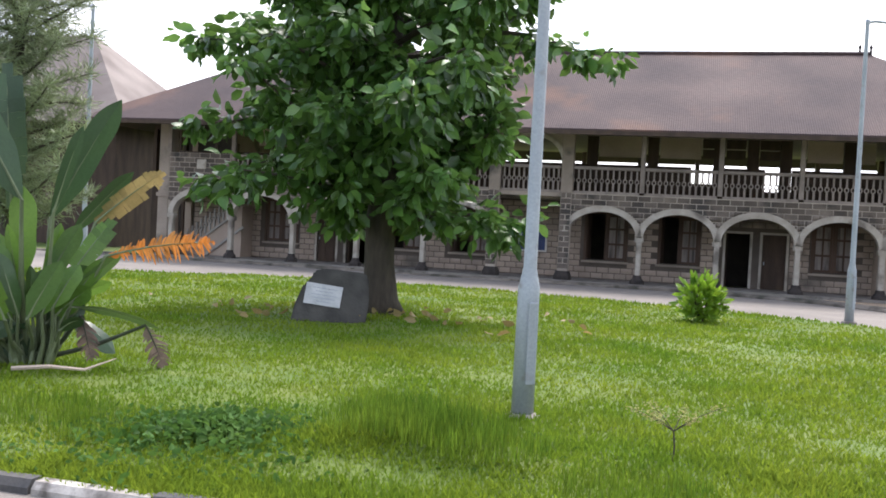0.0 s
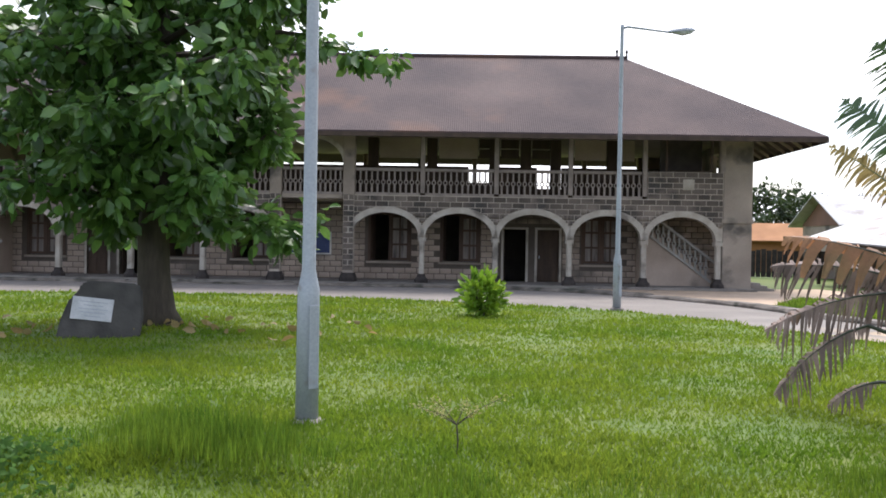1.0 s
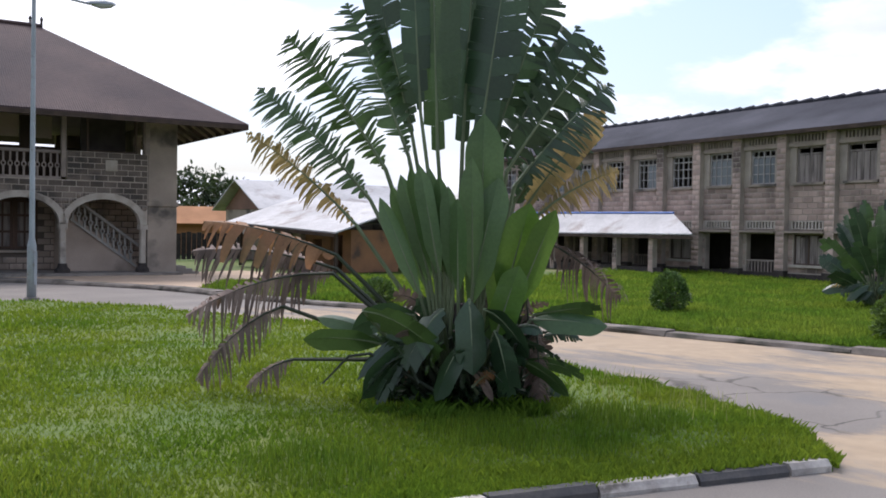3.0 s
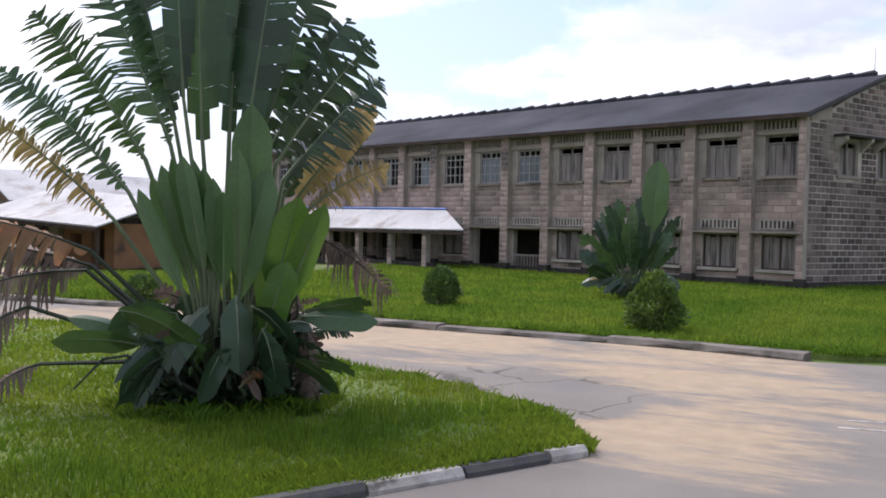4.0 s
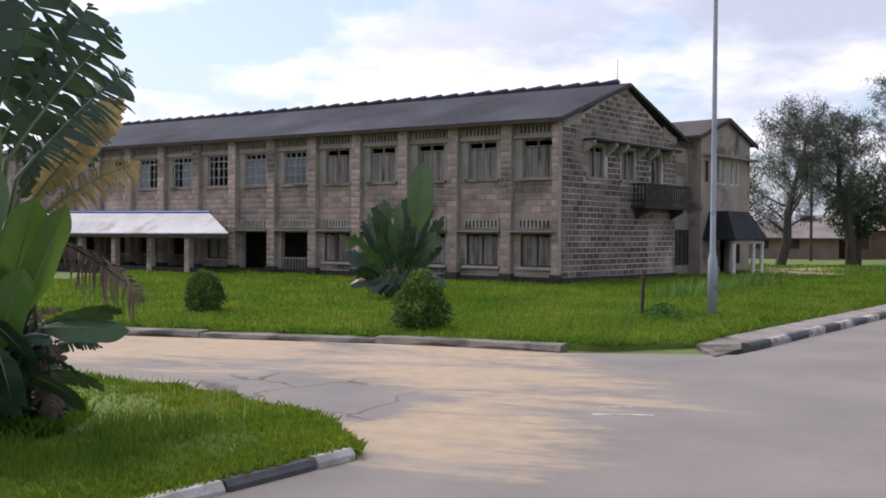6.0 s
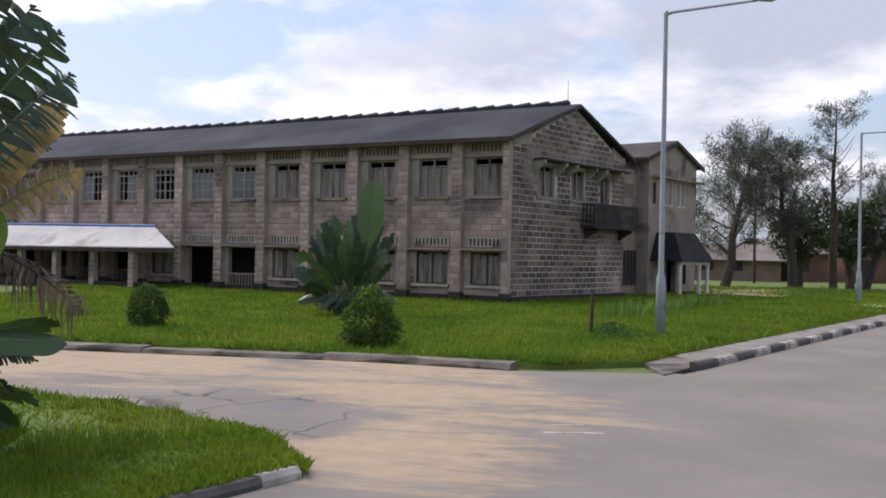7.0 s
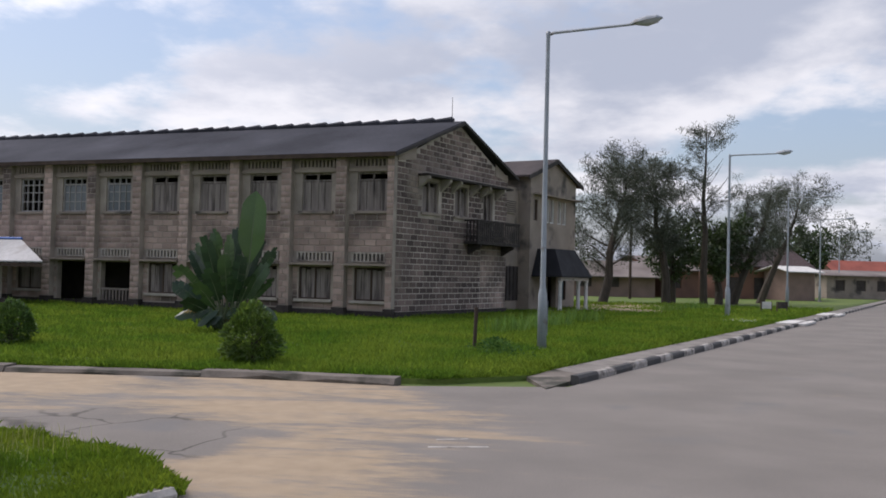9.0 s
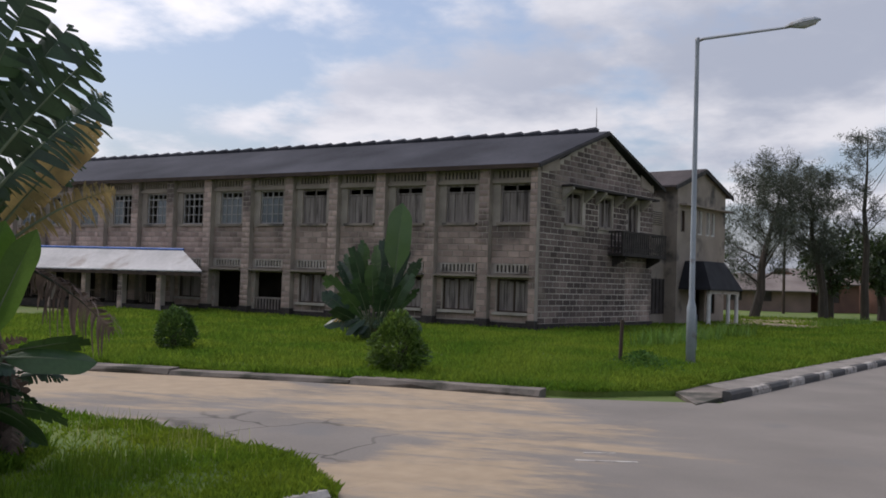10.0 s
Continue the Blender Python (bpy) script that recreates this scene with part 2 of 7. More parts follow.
M_GRASSD = leaf_mat("dark_grass_tufts", (0.058, 0.128, 0.012), (0.105, 0.175, 0.018), rough=0.75, through_light=0.45, rand=0.35, spec=0.12)
M_GRASSP = leaf_mat("dull_lawn_grass", (0.078, 0.165, 0.016), (0.155, 0.225, 0.026), rough=0.75, through_light=0.45, rand=0.35, scale=0.5, spec=0.12)
M_TALL = leaf_mat("seeding_grass", (0.24, 0.27, 0.08), (0.30, 0.29, 0.11), rough=0.6, through_light=0.4, rand=0.3)
M_LILY = leaf_mat("lily_leaves", (0.085, 0.175, 0.03), (0.12, 0.21, 0.04), rough=0.65, rand=0.3, spec=0.2)
M_WEED = leaf_mat("weed_leaves", (0.042, 0.105, 0.02), (0.07, 0.145, 0.028), rough=0.7, rand=0.3, spec=0.15)
M_TREE = leaf_mat("tree_leaves", (0.055, 0.13, 0.03), (0.095, 0.185, 0.04), rand=0.5, through_light=0.38, rough=0.33)
M_HEDGE = leaf_mat("clipped_bush_leaves", (0.045, 0.10, 0.018), (0.075, 0.14, 0.026), rand=0.4, through_light=0.3)
M_CONE = leaf_mat("conical_bush_leaves", (0.06, 0.12, 0.02), (0.10, 0.165, 0.028), rand=0.4, through_light=0.35)
M_BRIGHT = leaf_mat("bright_bush_leaves", (0.10, 0.22, 0.018), (0.17, 0.29, 0.025), rand=0.3, through_light=0.45)
M_FINE = leaf_mat("feathery_foliage", (0.05, 0.064, 0.042), (0.075, 0.09, 0.058), rand=0.45, through_light=0.2)
M_PINE = leaf_mat("pine_needles", (0.17, 0.225, 0.11), (0.23, 0.28, 0.145), rand=0.4, through_light=0.3)
M_FARTREE = leaf_mat("distant_foliage", (0.035, 0.06, 0.02), (0.055, 0.085, 0.028), rand=0.4, through_light=0.2)
M_PALM = leaf_mat("palm_leaf_green", (0.037, 0.076, 0.024), (0.056, 0.102, 0.030), rough=0.34, through_light=0.2, rand=0.25, scale=1.0)
M_PALMM = leaf_mat("palm_leaf_young", (0.052, 0.105, 0.034), (0.078, 0.135, 0.044), rough=0.36, through_light=0.25, rand=0.25, scale=1.0)
M_PALML = leaf_mat("palm_leaf_fresh", (0.062, 0.135, 0.02), (0.09, 0.17, 0.028), rough=0.36, through_light=0.34, rand=0.25, scale=1.0)
M_PALMD = leaf_mat("palm_leaf_dark", (0.022, 0.048, 0.021), (0.036, 0.070, 0.028), rough=0.4, through_light=0.2, rand=0.3, scale=1.0)
# darker leaf copy with the clump's inner shade put into its colour
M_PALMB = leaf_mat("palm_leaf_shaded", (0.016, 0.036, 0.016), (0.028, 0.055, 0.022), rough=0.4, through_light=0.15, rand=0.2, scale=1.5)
M_PALMO = leaf_mat("palm_leaf_orange", (0.33, 0.16, 0.07), (0.19, 0.13, 0.06), rough=0.6, through_light=0.4, rand=0.2, scale=2.5)
M_AMBER = leaf_mat("palm_leaf_amber", (0.50, 0.19, 0.03), (0.36, 0.17, 0.04), rough=0.6, through_light=0.4, rand=0.2, scale=2.5)
M_PALMY = leaf_mat("palm_leaf_khaki", (0.27, 0.20, 0.08), (0.20, 0.165, 0.06), rough=0.6, through_light=0.35, rand=0.2, scale=2.5)
M_DEAD = leaf_mat("dead_palm_leaf", (0.23, 0.165, 0.135), (0.095, 0.068, 0.056), rough=0.8, through_light=0.15, rand=0.3, scale=3)
M_STEM = mat("palm_stalk", (0.17, 0.205, 0.115), (0.10, 0.125, 0.07), scale=3, stretch=(2, 2, 0.4), rough=0.5)
M_DSTEM = mat("dark_stalk", (0.045, 0.055, 0.035), (0.03, 0.035, 0.025), scale=3, rough=0.5)
M_BARK = mat("rough_bark", (0.075, 0.06, 0.045), (0.045, 0.038, 0.03), scale=6, bump=1.0, fine=22, stretch=(1, 1, 0.25))
M_STONE = mat("dark_boulder", (0.075, 0.07, 0.062), (0.04, 0.038, 0.034), scale=3, bump=0.9, fine=12)
M_PLAQUE = mat("grey_marble_plaque", (0.50, 0.50, 0.49), (0.36, 0.365, 0.365), scale=4, rough=0.45, bump=0.03)
M_BLUEP = mat("blue_poster", (0.05, 0.07, 0.17), (0.035, 0.05, 0.13), scale=3, rough=0.5)
M_PAPER = mat("pale_paper", (0.45, 0.46, 0.52), (0.36, 0.37, 0.42), scale=5)
M_CABLE = mat("black_cable", (0.03, 0.03, 0.03), rough=0.6)


def road_mat(name, base1, base2, sand_amount, spots, bare=(), streak=(1.5, 0.2, 1)):
    """Asphalt under drifted sand: broad bands along the wheel tracks, thickest round the junction."""
    m = mat(name, base1, base2, scale=0.6, bump=0.35, fine=60, rough=0.85, spot=(0.16, 0.15, 0.14), spots=0.05, spot_scale=0.8)
    n, l = m.node_tree.nodes, m.node_tree.links
    b = n["Principled BSDF"]
    src = b.inputs["Base Color"].links[0].from_socket
    geo = n.new("ShaderNodeNewGeometry")
    total = None
    for (cx, cy, r0, r1, amt) in spots:
        d = n.new("ShaderNodeVectorMath"); d.operation = "DISTANCE"
        d.inputs[1].default_value = (cx, cy, 0)
        l.new(geo.outputs["Position"], d.inputs[0])
        r = n.new("ShaderNodeMapRange"); r.interpolation_type = "SMOOTHSTEP"
        r.inputs["From Min"].default_value, r.inputs["From Max"].default_value = r0, r1
        r.inputs["To Min"].default_value, r.inputs["To Max"].default_value = amt, 0.0
        l.new(d.outputs["Value"], r.inputs["Value"])
        if total is None:
            total = r.outputs[0]
        else:
            a = n.new("ShaderNodeMath"); a.operation = "MAXIMUM"
            l.new(total, a.inputs[0]); l.new(r.outputs[0], a.inputs[1]); total = a.outputs[0]
    rot = n.new("ShaderNodeMapping")
    rot.inputs["Rotation"].default_value, rot.inputs["Scale"].default_value = (0, 0, radians(6)), streak
    l.new(geo.outputs["Position"], rot.inputs["Vector"])
    t = n.new("ShaderNodeTexNoise")
    t.inputs["Scale"].default_value, t.inputs["Detail"].default_value, t.inputs["Roughness"].default_value = 1.0, 12, 0.68
    t.inputs["Distortion"].default_value = 0.5
    l.new(rot.outputs[0], t.inputs["Vector"])
    a = n.new("ShaderNodeMath"); a.operation = "ADD"
    l.new(t.outputs["Fac"], a.inputs[0])
    if total is not None:
        l.new(total, a.inputs[1])
    for (cx, cy, r0, r1, amt) in bare:
        d = n.new("ShaderNodeVectorMath"); d.operation = "DISTANCE"
        d.inputs[1].default_value = (cx, cy, 0)
        l.new(geo.outputs["Position"], d.inputs[0])
        r = n.new("ShaderNodeMapRange"); r.interpolation_type = "SMOOTHSTEP"
        r.inputs["From Min"].default_value, r.inputs["From Max"].default_value = r0, r1
        r.inputs["To Min"].default_value, r.inputs["To Max"].default_value = -amt, 0.0
        l.new(d.outputs["Value"], r.inputs["Value"])
        a2 = n.new("ShaderNodeMath"); a2.operation = "ADD"
        l.new(a.outputs[0], a2.inputs[0]); l.new(r.outputs[0], a2.inputs[1]); a = a2
    f = n.new("ShaderNodeTexNoise")
    f.inputs["Scale"].default_value, f.inputs["Detail"].default_value, f.inputs["Roughness"].default_value = 5.5, 9, 0.7
    l.new(rot.outputs[0], f.inputs["Vector"])
    fm = n.new("ShaderNodeMapRange")
    fm.inputs["From Min"].default_value, fm.inputs["From Max"].default_value = 0.3, 0.7
    fm.inputs["To Min"].default_value, fm.inputs["To Max"].default_value = -0.09, 0.09
    l.new(f.outputs["Fac"], fm.inputs["Value"])
    fa = n.new("ShaderNodeMath"); fa.operation = "ADD"
    l.new(a.outputs[0], fa.inputs[0]); l.new(fm.outputs[0], fa.inputs[1])
    r = n.new("ShaderNodeMapRange"); r.interpolation_type = "SMOOTHSTEP"
    r.inputs["From Min"].default_value, r.inputs["From Max"].default_value = 0.62 - sand_amount, 0.86 - sand_amount
    l.new(fa.outputs[0], r.inputs["Value"])
    if bare:        # cracked old asphalt where the sand is worn away
        wob = n.new("ShaderNodeTexNoise"); wob.inputs["Scale"].default_value = 2.2
        l.new(geo.outputs["Position"], wob.inputs["Vector"])
        wm = n.new("ShaderNodeVectorMath"); wm.operation = "MULTIPLY_ADD"
        wm.inputs[1].default_value = (0.5, 0.5, 0.0)
        l.new(wob.outputs["Color"], wm.inputs[0]); l.new(geo.outputs["Position"], wm.inputs[2])
        vo = n.new("ShaderNodeTexVoronoi"); vo.feature = "DISTANCE_TO_EDGE"; vo.inputs["Scale"].default_value = 0.75
        l.new(wm.outputs[0], vo.inputs["Vector"])
        cr = n.new("ShaderNodeMapRange")
        cr.inputs["From Min"].default_value, cr.inputs["From Max"].default_value = 0.006, 0.022
        cr.inputs["To Min"].default_value, cr.inputs["To Max"].default_value = 0.75, 0.0
        l.new(vo.outputs["Distance"], cr.inputs["Value"])
        cx = n.new("ShaderNodeMixRGB"); cx.inputs["Color2"].default_value = (0.045, 0.04, 0.034, 1)
        worn = None
        for (bx, by, r0, r1, amt) in bare[:2]:
            d = n.new("ShaderNodeVectorMath"); d.operation = "DISTANCE"; d.inputs[1].default_value = (bx, by, 0)
            l.new(geo.outputs["Position"], d.inputs[0])
            q = n.new("ShaderNodeMapRange"); q.inputs["From Min"].default_value, q.inputs["From Max"].default_value = r1 * 0.5, r1
            q.inputs["To Min"].default_value, q.inputs["To Max"].default_value = 1.0, 0.0
            l.new(d.outputs["Value"], q.inputs["Value"])
            if worn is None:
                worn = q.outputs[0]
            else:
                w = n.new("ShaderNodeMath"); w.operation = "MAXIMUM"
                l.new(worn, w.inputs[0]); l.new(q.outputs[0], w.inputs[1]); worn = w.outputs[0]
        cm = n.new("ShaderNodeMath"); cm.operation = "MULTIPLY"
        l.new(cr.outputs[0], cm.inputs[0]); l.new(worn, cm.inputs[1])
        l.new(cm.outputs[0], cx.inputs["Fac"]); l.new(src, cx.inputs["Color1"])
        src = cx.outputs[0]
    mx = n.new("ShaderNodeMixRGB")
    sn = n.new("ShaderNodeTexNoise")
    sn.inputs["Scale"].default_value, sn.inputs["Detail"].default_value = 3.5, 8
    l.new(geo.outputs["Position"], sn.inputs["Vector"])
    sc = n.new("ShaderNodeMixRGB")
    sc.inputs["Color1"].default_value, sc.inputs["Color2"].default_value = (0.25, 0.190, 0.125, 1), (0.42, 0.324, 0.218, 1)
    l.new(sn.outputs["Fac"], sc.inputs["Fac"]); l.new(sc.outputs[0], mx.inputs["Color2"])
    l.new(r.outputs[0], mx.inputs["Fac"]); l.new(src, mx.inputs["Color1"]); l.new(mx.outputs[0], b.inputs["Base Color"])
    return m


M_ROAD = road_mat("asphalt_with_sand", (0.205, 0.183, 0.16), (0.165, 0.148, 0.13), 0.0,
                  [(13.2, 4.0, 1.0, 4.6, 0.34), (12.8, 8.0, 1.5, 6.0, 0.36), (12.9, 13.0, 1.5, 6.0, 0.32), (9.0, 2.75, 0.3, 2.6, 0.36), (11.6, 2.6, 0.3, 3.6, 0.30), (8.2, 1.9, 0.1, 1.8, 0.26)],
                  [(10.3, 4.6, 0.0, 1.9, 0.36), (9.5, 3.7, 0.0, 1.1, 0.36), (11.2, 7.4, 0.0, 2.6, 0.2), (12.9, 5.6, 0.0, 1.6, 0.14), (14.9, 0.6, 0.2, 1.8, 0.2)], streak=(1.2, 0.35, 1))


def glass_mat():
    m = bpy.data.materials.new("old_window_glass")
    m.use_nodes = True
    b = m.node_tree.nodes["Principled BSDF"]
    b.inputs["Base Color"].default_value = (0.10, 0.12, 0.13, 1)
    b.inputs["Roughness"].default_value = 0.12
    b.inputs["Specular IOR Level"].default_value = 0.5
    return m


M_GLASS = glass_mat()


# ---- mesh helpers ----
def box(bm, x0, x1, y0, y1, z0, z1):
    v = [bm.verts.new((x, y, z)) for x in (x0, x1) for y in (y0, y1) for z in (z0, z1)]
    for f in ((0, 1, 3, 2), (4, 6, 7, 5), (0, 4, 5, 1), (2, 3, 7, 6), (0, 2, 6, 4), (1, 5, 7, 3)):
        bm.faces.new([v[i] for i in f])


def cbox(bm, x0, x1, y0, y1, z0, z1, c=0.01):
    """A box with chamfered upright and top edges."""
    c = min(c, (x1 - x0) / 3, (y1 - y0) / 3, (z1 - z0) / 3)
    ring = [(x0 + c, y0), (x1 - c, y0), (x1, y0 + c), (x1, y1 - c), (x1 - c, y1), (x0 + c, y1), (x0, y1 - c), (x0, y0 + c)]
    mx, my = (x0 + x1) / 2, (y0 + y1) / 2
    lo = [bm.verts.new((x, y, z0)) for x, y in ring]
    hi = [bm.verts.new((x, y, z1 - c)) for x, y in ring]
    top = [bm.verts.new((x + (c if x < mx else -c), y + (c if y < my else -c), z1)) for x, y in ring]
    for a, b in ((lo, hi), (hi, top)):
        for i in range(8):
            bm.faces.new((a[i], a[(i + 1) % 8], b[(i + 1) % 8], b[i]))
    bm.faces.new(top)
    bm.faces.new(lo[::-1])


def lathe(bm, profile, x=0.0, y=0.0, n=12):
    """A turned solid: profile of (radius, z)."""
    rings = [[bm.verts.new((x + r * math.cos(2 * math.pi * i / n), y + r * math.sin(2 * math.pi * i / n), z)) for i in range(n)] for r, z in profile]
    for a, b in zip(rings, rings[1:]):
        for i in range(n):
            bm.faces.new((a[i], a[(i + 1) % n], b[(i + 1) % n], b[i]))
    bm.faces.new(rings[0][::-1])
    bm.faces.new(rings[-1])


def tube(bm, pts, radii, n=7):
    """A round bar through points, with a radius at each."""
    pts = [Vector(p) for p in pts]
    rings = []
    for i, p in enumerate(pts):
        d = (pts[min(i + 1, len(pts) - 1)] - pts[max(i - 1, 0)]).normalized()
        a = d.orthogonal().normalized() if i == 0 else (rings[-1][1] - d * rings[-1][1].dot(d)).normalized()
        b = d.cross(a)
        r = radii[i] if hasattr(radii, "__len__") else radii
        rings.append(([bm.verts.new(p + (a * math.cos(2 * math.pi * k / n) + b * math.sin(2 * math.pi * k / n)) * r) for k in range(n)], a))
    for (p0, _), (p1, _) in zip(rings, rings[1:]):
        for k in range(n):
            bm.faces.new((p0[k], p0[(k + 1) % n], p1[(k + 1) % n], p1[k]))
    bm.faces.new(rings[0][0][::-1])
    bm.faces.new(rings[-1][0])


def prism(bm, outline, z0, z1):
    """An upright solid over a plan outline."""
    lo = [bm.verts.new((x, y, z0)) for x, y in outline]
    hi = [bm.verts.new((x, y, z1)) for x, y in outline]
    n = len(outline)
    bm.faces.new(hi)
    bm.faces.new(lo[::-1])
    for i in range(n):
        bm.faces.new((lo[i], lo[(i + 1) % n], hi[(i + 1) % n], hi[i]))


def slab(bm, corners, thick):
    """A sloping slab: top corners in order, and a thickness below them."""
    hi = [bm.verts.new(c) for c in corners]
    lo = [bm.verts.new((c[0], c[1], c[2] - thick)) for c in corners]
    n = len(corners)
    bm.faces.new(hi)
    bm.faces.new(lo[::-1])
    for i in range(n):
        bm.faces.new((hi[i], lo[i], lo[(i + 1) % n], hi[(i + 1) % n]))


def part(name, bm, material, parent=None, label="", m=None, smooth=False):
    bmesh.ops.recalc_face_normals(bm, faces=bm.faces)
    me = bpy.data.meshes.new(name)
    bm.to_mesh(me)
    bm.free()
    me.materials.append(material)
    if m is not None:
        me.transform(m)
    if smooth:
        me.polygons.foreach_set("use_smooth", [True] * len(me.polygons))
    ob = new(name, me)
    if parent is not None:
        ob.parent = parent
    if label:
        tagged(ob, label)
    return ob


def boxes(name, rects, material, parent=None, label="", m=None):
    bm = bmesh.new()
    for r in rects:
        box(bm, *r)
    return part(name, bm, material, parent, label, m)


def thing(name, label, category, group="", kind="", at=(0, 0, 0), turn=0.0):
    ob = new(name)
    ob.empty_display_size = 0.2
    ob.matrix_world = pose(*at, 0, 0, turn)
    return tagged(ob, label, category, group, kind)


def sheet(name, verts, faces, material, parent=None, smooth=False):
    """A mesh from arrays: verts (n, 3), faces (m, k) with k the same for all."""
    verts, faces = np.asarray(verts, np.float32), np.asarray(faces, np.int32)
    me = bpy.data.meshes.new(name)
    me.vertices.add(len(verts))
    me.vertices.foreach_set("co", verts.ravel())
    k = faces.shape[1]
    me.loops.add(faces.size)
    me.loops.foreach_set("vertex_index", faces.ravel())
    me.polygons.add(len(faces))
    me.polygons.foreach_set("loop_start", np.arange(0, faces.size, k, dtype=np.int32))
    me.polygons.foreach_set("loop_total", np.full(len(faces), k, np.int32))
    if smooth:
        me.polygons.foreach_set("use_smooth", np.ones(len(faces), bool))
    me.update()
    me.materials.append(material)
    ob = new(name, me)
    if parent is not None:
        ob.parent = parent
    return ob


def wall_cells(x0, x1, z0, z1, holes):
    """Rectangles that fill a wall but for its openings (x0, x1, z0, z1)."""
    xs = sorted({x0, x1, *(h[0] for h in holes), *(h[1] for h in holes)})
    zs = sorted({z0, z1, *(h[2] for h in holes), *(h[3] for h in holes)})
    out = []
    for a, b in zip(xs, xs[1:]):
        run = None
        for c, d in zip(zs, zs[1:]):
            mx, mz = (a + b) / 2, (c + d) / 2
            solid = x0 <= mx <= x1 and z0 <= mz <= z1 and not any(h[0] < mx < h[1] and h[2] < mz < h[3] for h in holes)
            if solid and run:
                run[1] = d
            elif solid:
                run = [c, d]
            elif run:
                out.append((a, b, *run)); run = None
        if run:
            out.append((a, b, *run))
    return out


def wall(name, x0, x1, z0, z1, y0, y1, holes, material, parent, m, label=""):
    bm = bmesh.new()
    for a, b, c, d in wall_cells(x0, x1, z0, z1, holes):
        box(bm, a, b, y0, y1, c, d)
    bmesh.ops.remove_doubles(bm, verts=bm.verts, dist=1e-4)
    return part(name, bm, material, parent, label, m)


BLOCKS = {}


def block_mesh(length, height, depth, material):
    key = (round(length, 3), round(height, 3), round(depth, 3), material.name)
    if key not in BLOCKS:
        c = 0.012
        h, k = length / 2, height / 2
        v = [(-h, 0, -k), (h, 0, -k), (h, 0, k), (-h, 0, k), (-h + c, -depth, -k + c), (h - c, -depth, -k + c), (h - c, -depth, k - c), (-h + c, -depth, k - c)]
        me = bpy.data.meshes.new("block")
        me.from_pydata(v, [], [(4, 5, 6, 7), (0, 1, 5, 4), (1, 2, 6, 5), (2, 3, 7, 6), (3, 0, 4, 7)])
        me.materials.append(material)
        BLOCKS[key] = me
    return BLOCKS[key]


LATE = []


def block_face(m, x0, x1, z0, z1, y, length, height, depth, material, parent, keep=None, singles=0, joint=0.026, shift=0.0, seed=1, floor_at=None):
    """Blockwork in running bond laid on a wall's face (outside is -y); the first `singles` blocks are objects of their own."""
    rng = random.Random(seed)
    rows = max(1, round((z1 - z0) / height))
    hh = (z1 - z0) / rows
    full, cut, rest_v, rest_f = [], [], [], []
    for r in range(rows):
        za, zb = z0 + r * hh + joint / 2, z0 + (r + 1) * hh - joint / 2
        x = x0 - (length * 0.5 if r % 2 else 0.0) - shift
        while x < x1 - 0.03:
            a, b = max(x, x0) + joint / 2, min(x + length, x1) - joint / 2
            x += length
            if b - a < 0.05:
                continue
            if floor_at:
                low = max(floor_at(a + (b - a) * q / 6) for q in range(7))
                if low > za:
                    for q in range(6):
                        pa, pb = a + (b - a) * q / 6, a + (b - a) * (q + 1) / 6
                        bottom = max(za, max(floor_at(pa), floor_at(pb)))
                        if zb - bottom > 0.02:
                            cut.append((pa, pb, bottom, zb, depth))
                    continue
            pieces = [(a, b)]
            if keep and not keep(a, b, za, zb):
                mid = (a + b) / 2
                pieces = [p for p in ((a, mid), (mid, b)) if keep(*p, za, zb)]
            for pa, pb in pieces:
                full.append((pa, pb, za, zb, depth * rng.uniform(0.55, 1.25)))
    if singles and len(full) > singles:
        full.sort(key=lambda q: q[2] * 0.2 + rng.random() * 0.0 + q[0] * 0.01)
    for i, (a, b, za, zb, d) in enumerate(full + cut):
        if i < min(singles, len(full)):
            LATE.append((m @ Matrix.Translation(((a + b) / 2, y - rng.uniform(0, 0.006), (za + zb) / 2)), block_mesh(round((b - a) * 25) / 25 if abs(b - a - length + joint) > 0.02 else length - joint, zb - za, depth, material), parent))
        else:
            c, n = min(0.012, (b - a) / 4, (zb - za) / 4) if i < len(full) else 0.0, len(rest_v)
            rest_v += [(a, y, za), (b, y, za), (b, y, zb), (a, y, zb), (a + c, y - d, za + c), (b - c, y - d, za + c), (b - c, y - d, zb - c), (a + c, y - d, zb - c)]
            rest_f += [(n + 4, n + 5, n + 6, n + 7), (n, n + 1, n + 5, n + 4), (n + 1, n + 2, n + 6, n + 5), (n + 2, n + 3, n + 7, n + 6), (n + 3, n, n + 4, n + 7)]
    if rest_v:
        ob = sheet("blockwork", rest_v, rest_f, material, parent)
        ob.data.transform(m)
        tagged(ob, kind="stuff")


def smooth_line(pts, n=8):
    """A Catmull-Rom curve through plan points."""
    p = [Vector(q) for q in pts]
    p = [p[0] * 2 - p[1], *p, p[-1] * 2 - p[-2]]
    out = []
    for i in range(1, len(p) - 2):
        for k in range(n):
            t = k / n
            out.append(0.5 * ((2 * p[i]) + (p[i + 1] - p[i - 1]) * t + (2 * p[i - 1] - 5 * p[i] + 4 * p[i + 1] - p[i + 2]) * t * t + (3 * p[i] - p[i - 1] - 3 * p[i + 1] + p[i + 2]) * t ** 3))
    out.append(p[-2])
    return [(q.x, q.y) for q in out]


def inside(poly, x, y):
    """Which of the points (arrays x, y) lie in a plan polygon."""
    x, y = np.asarray(x), np.asarray(y)
    hit = np.zeros(x.shape, bool)
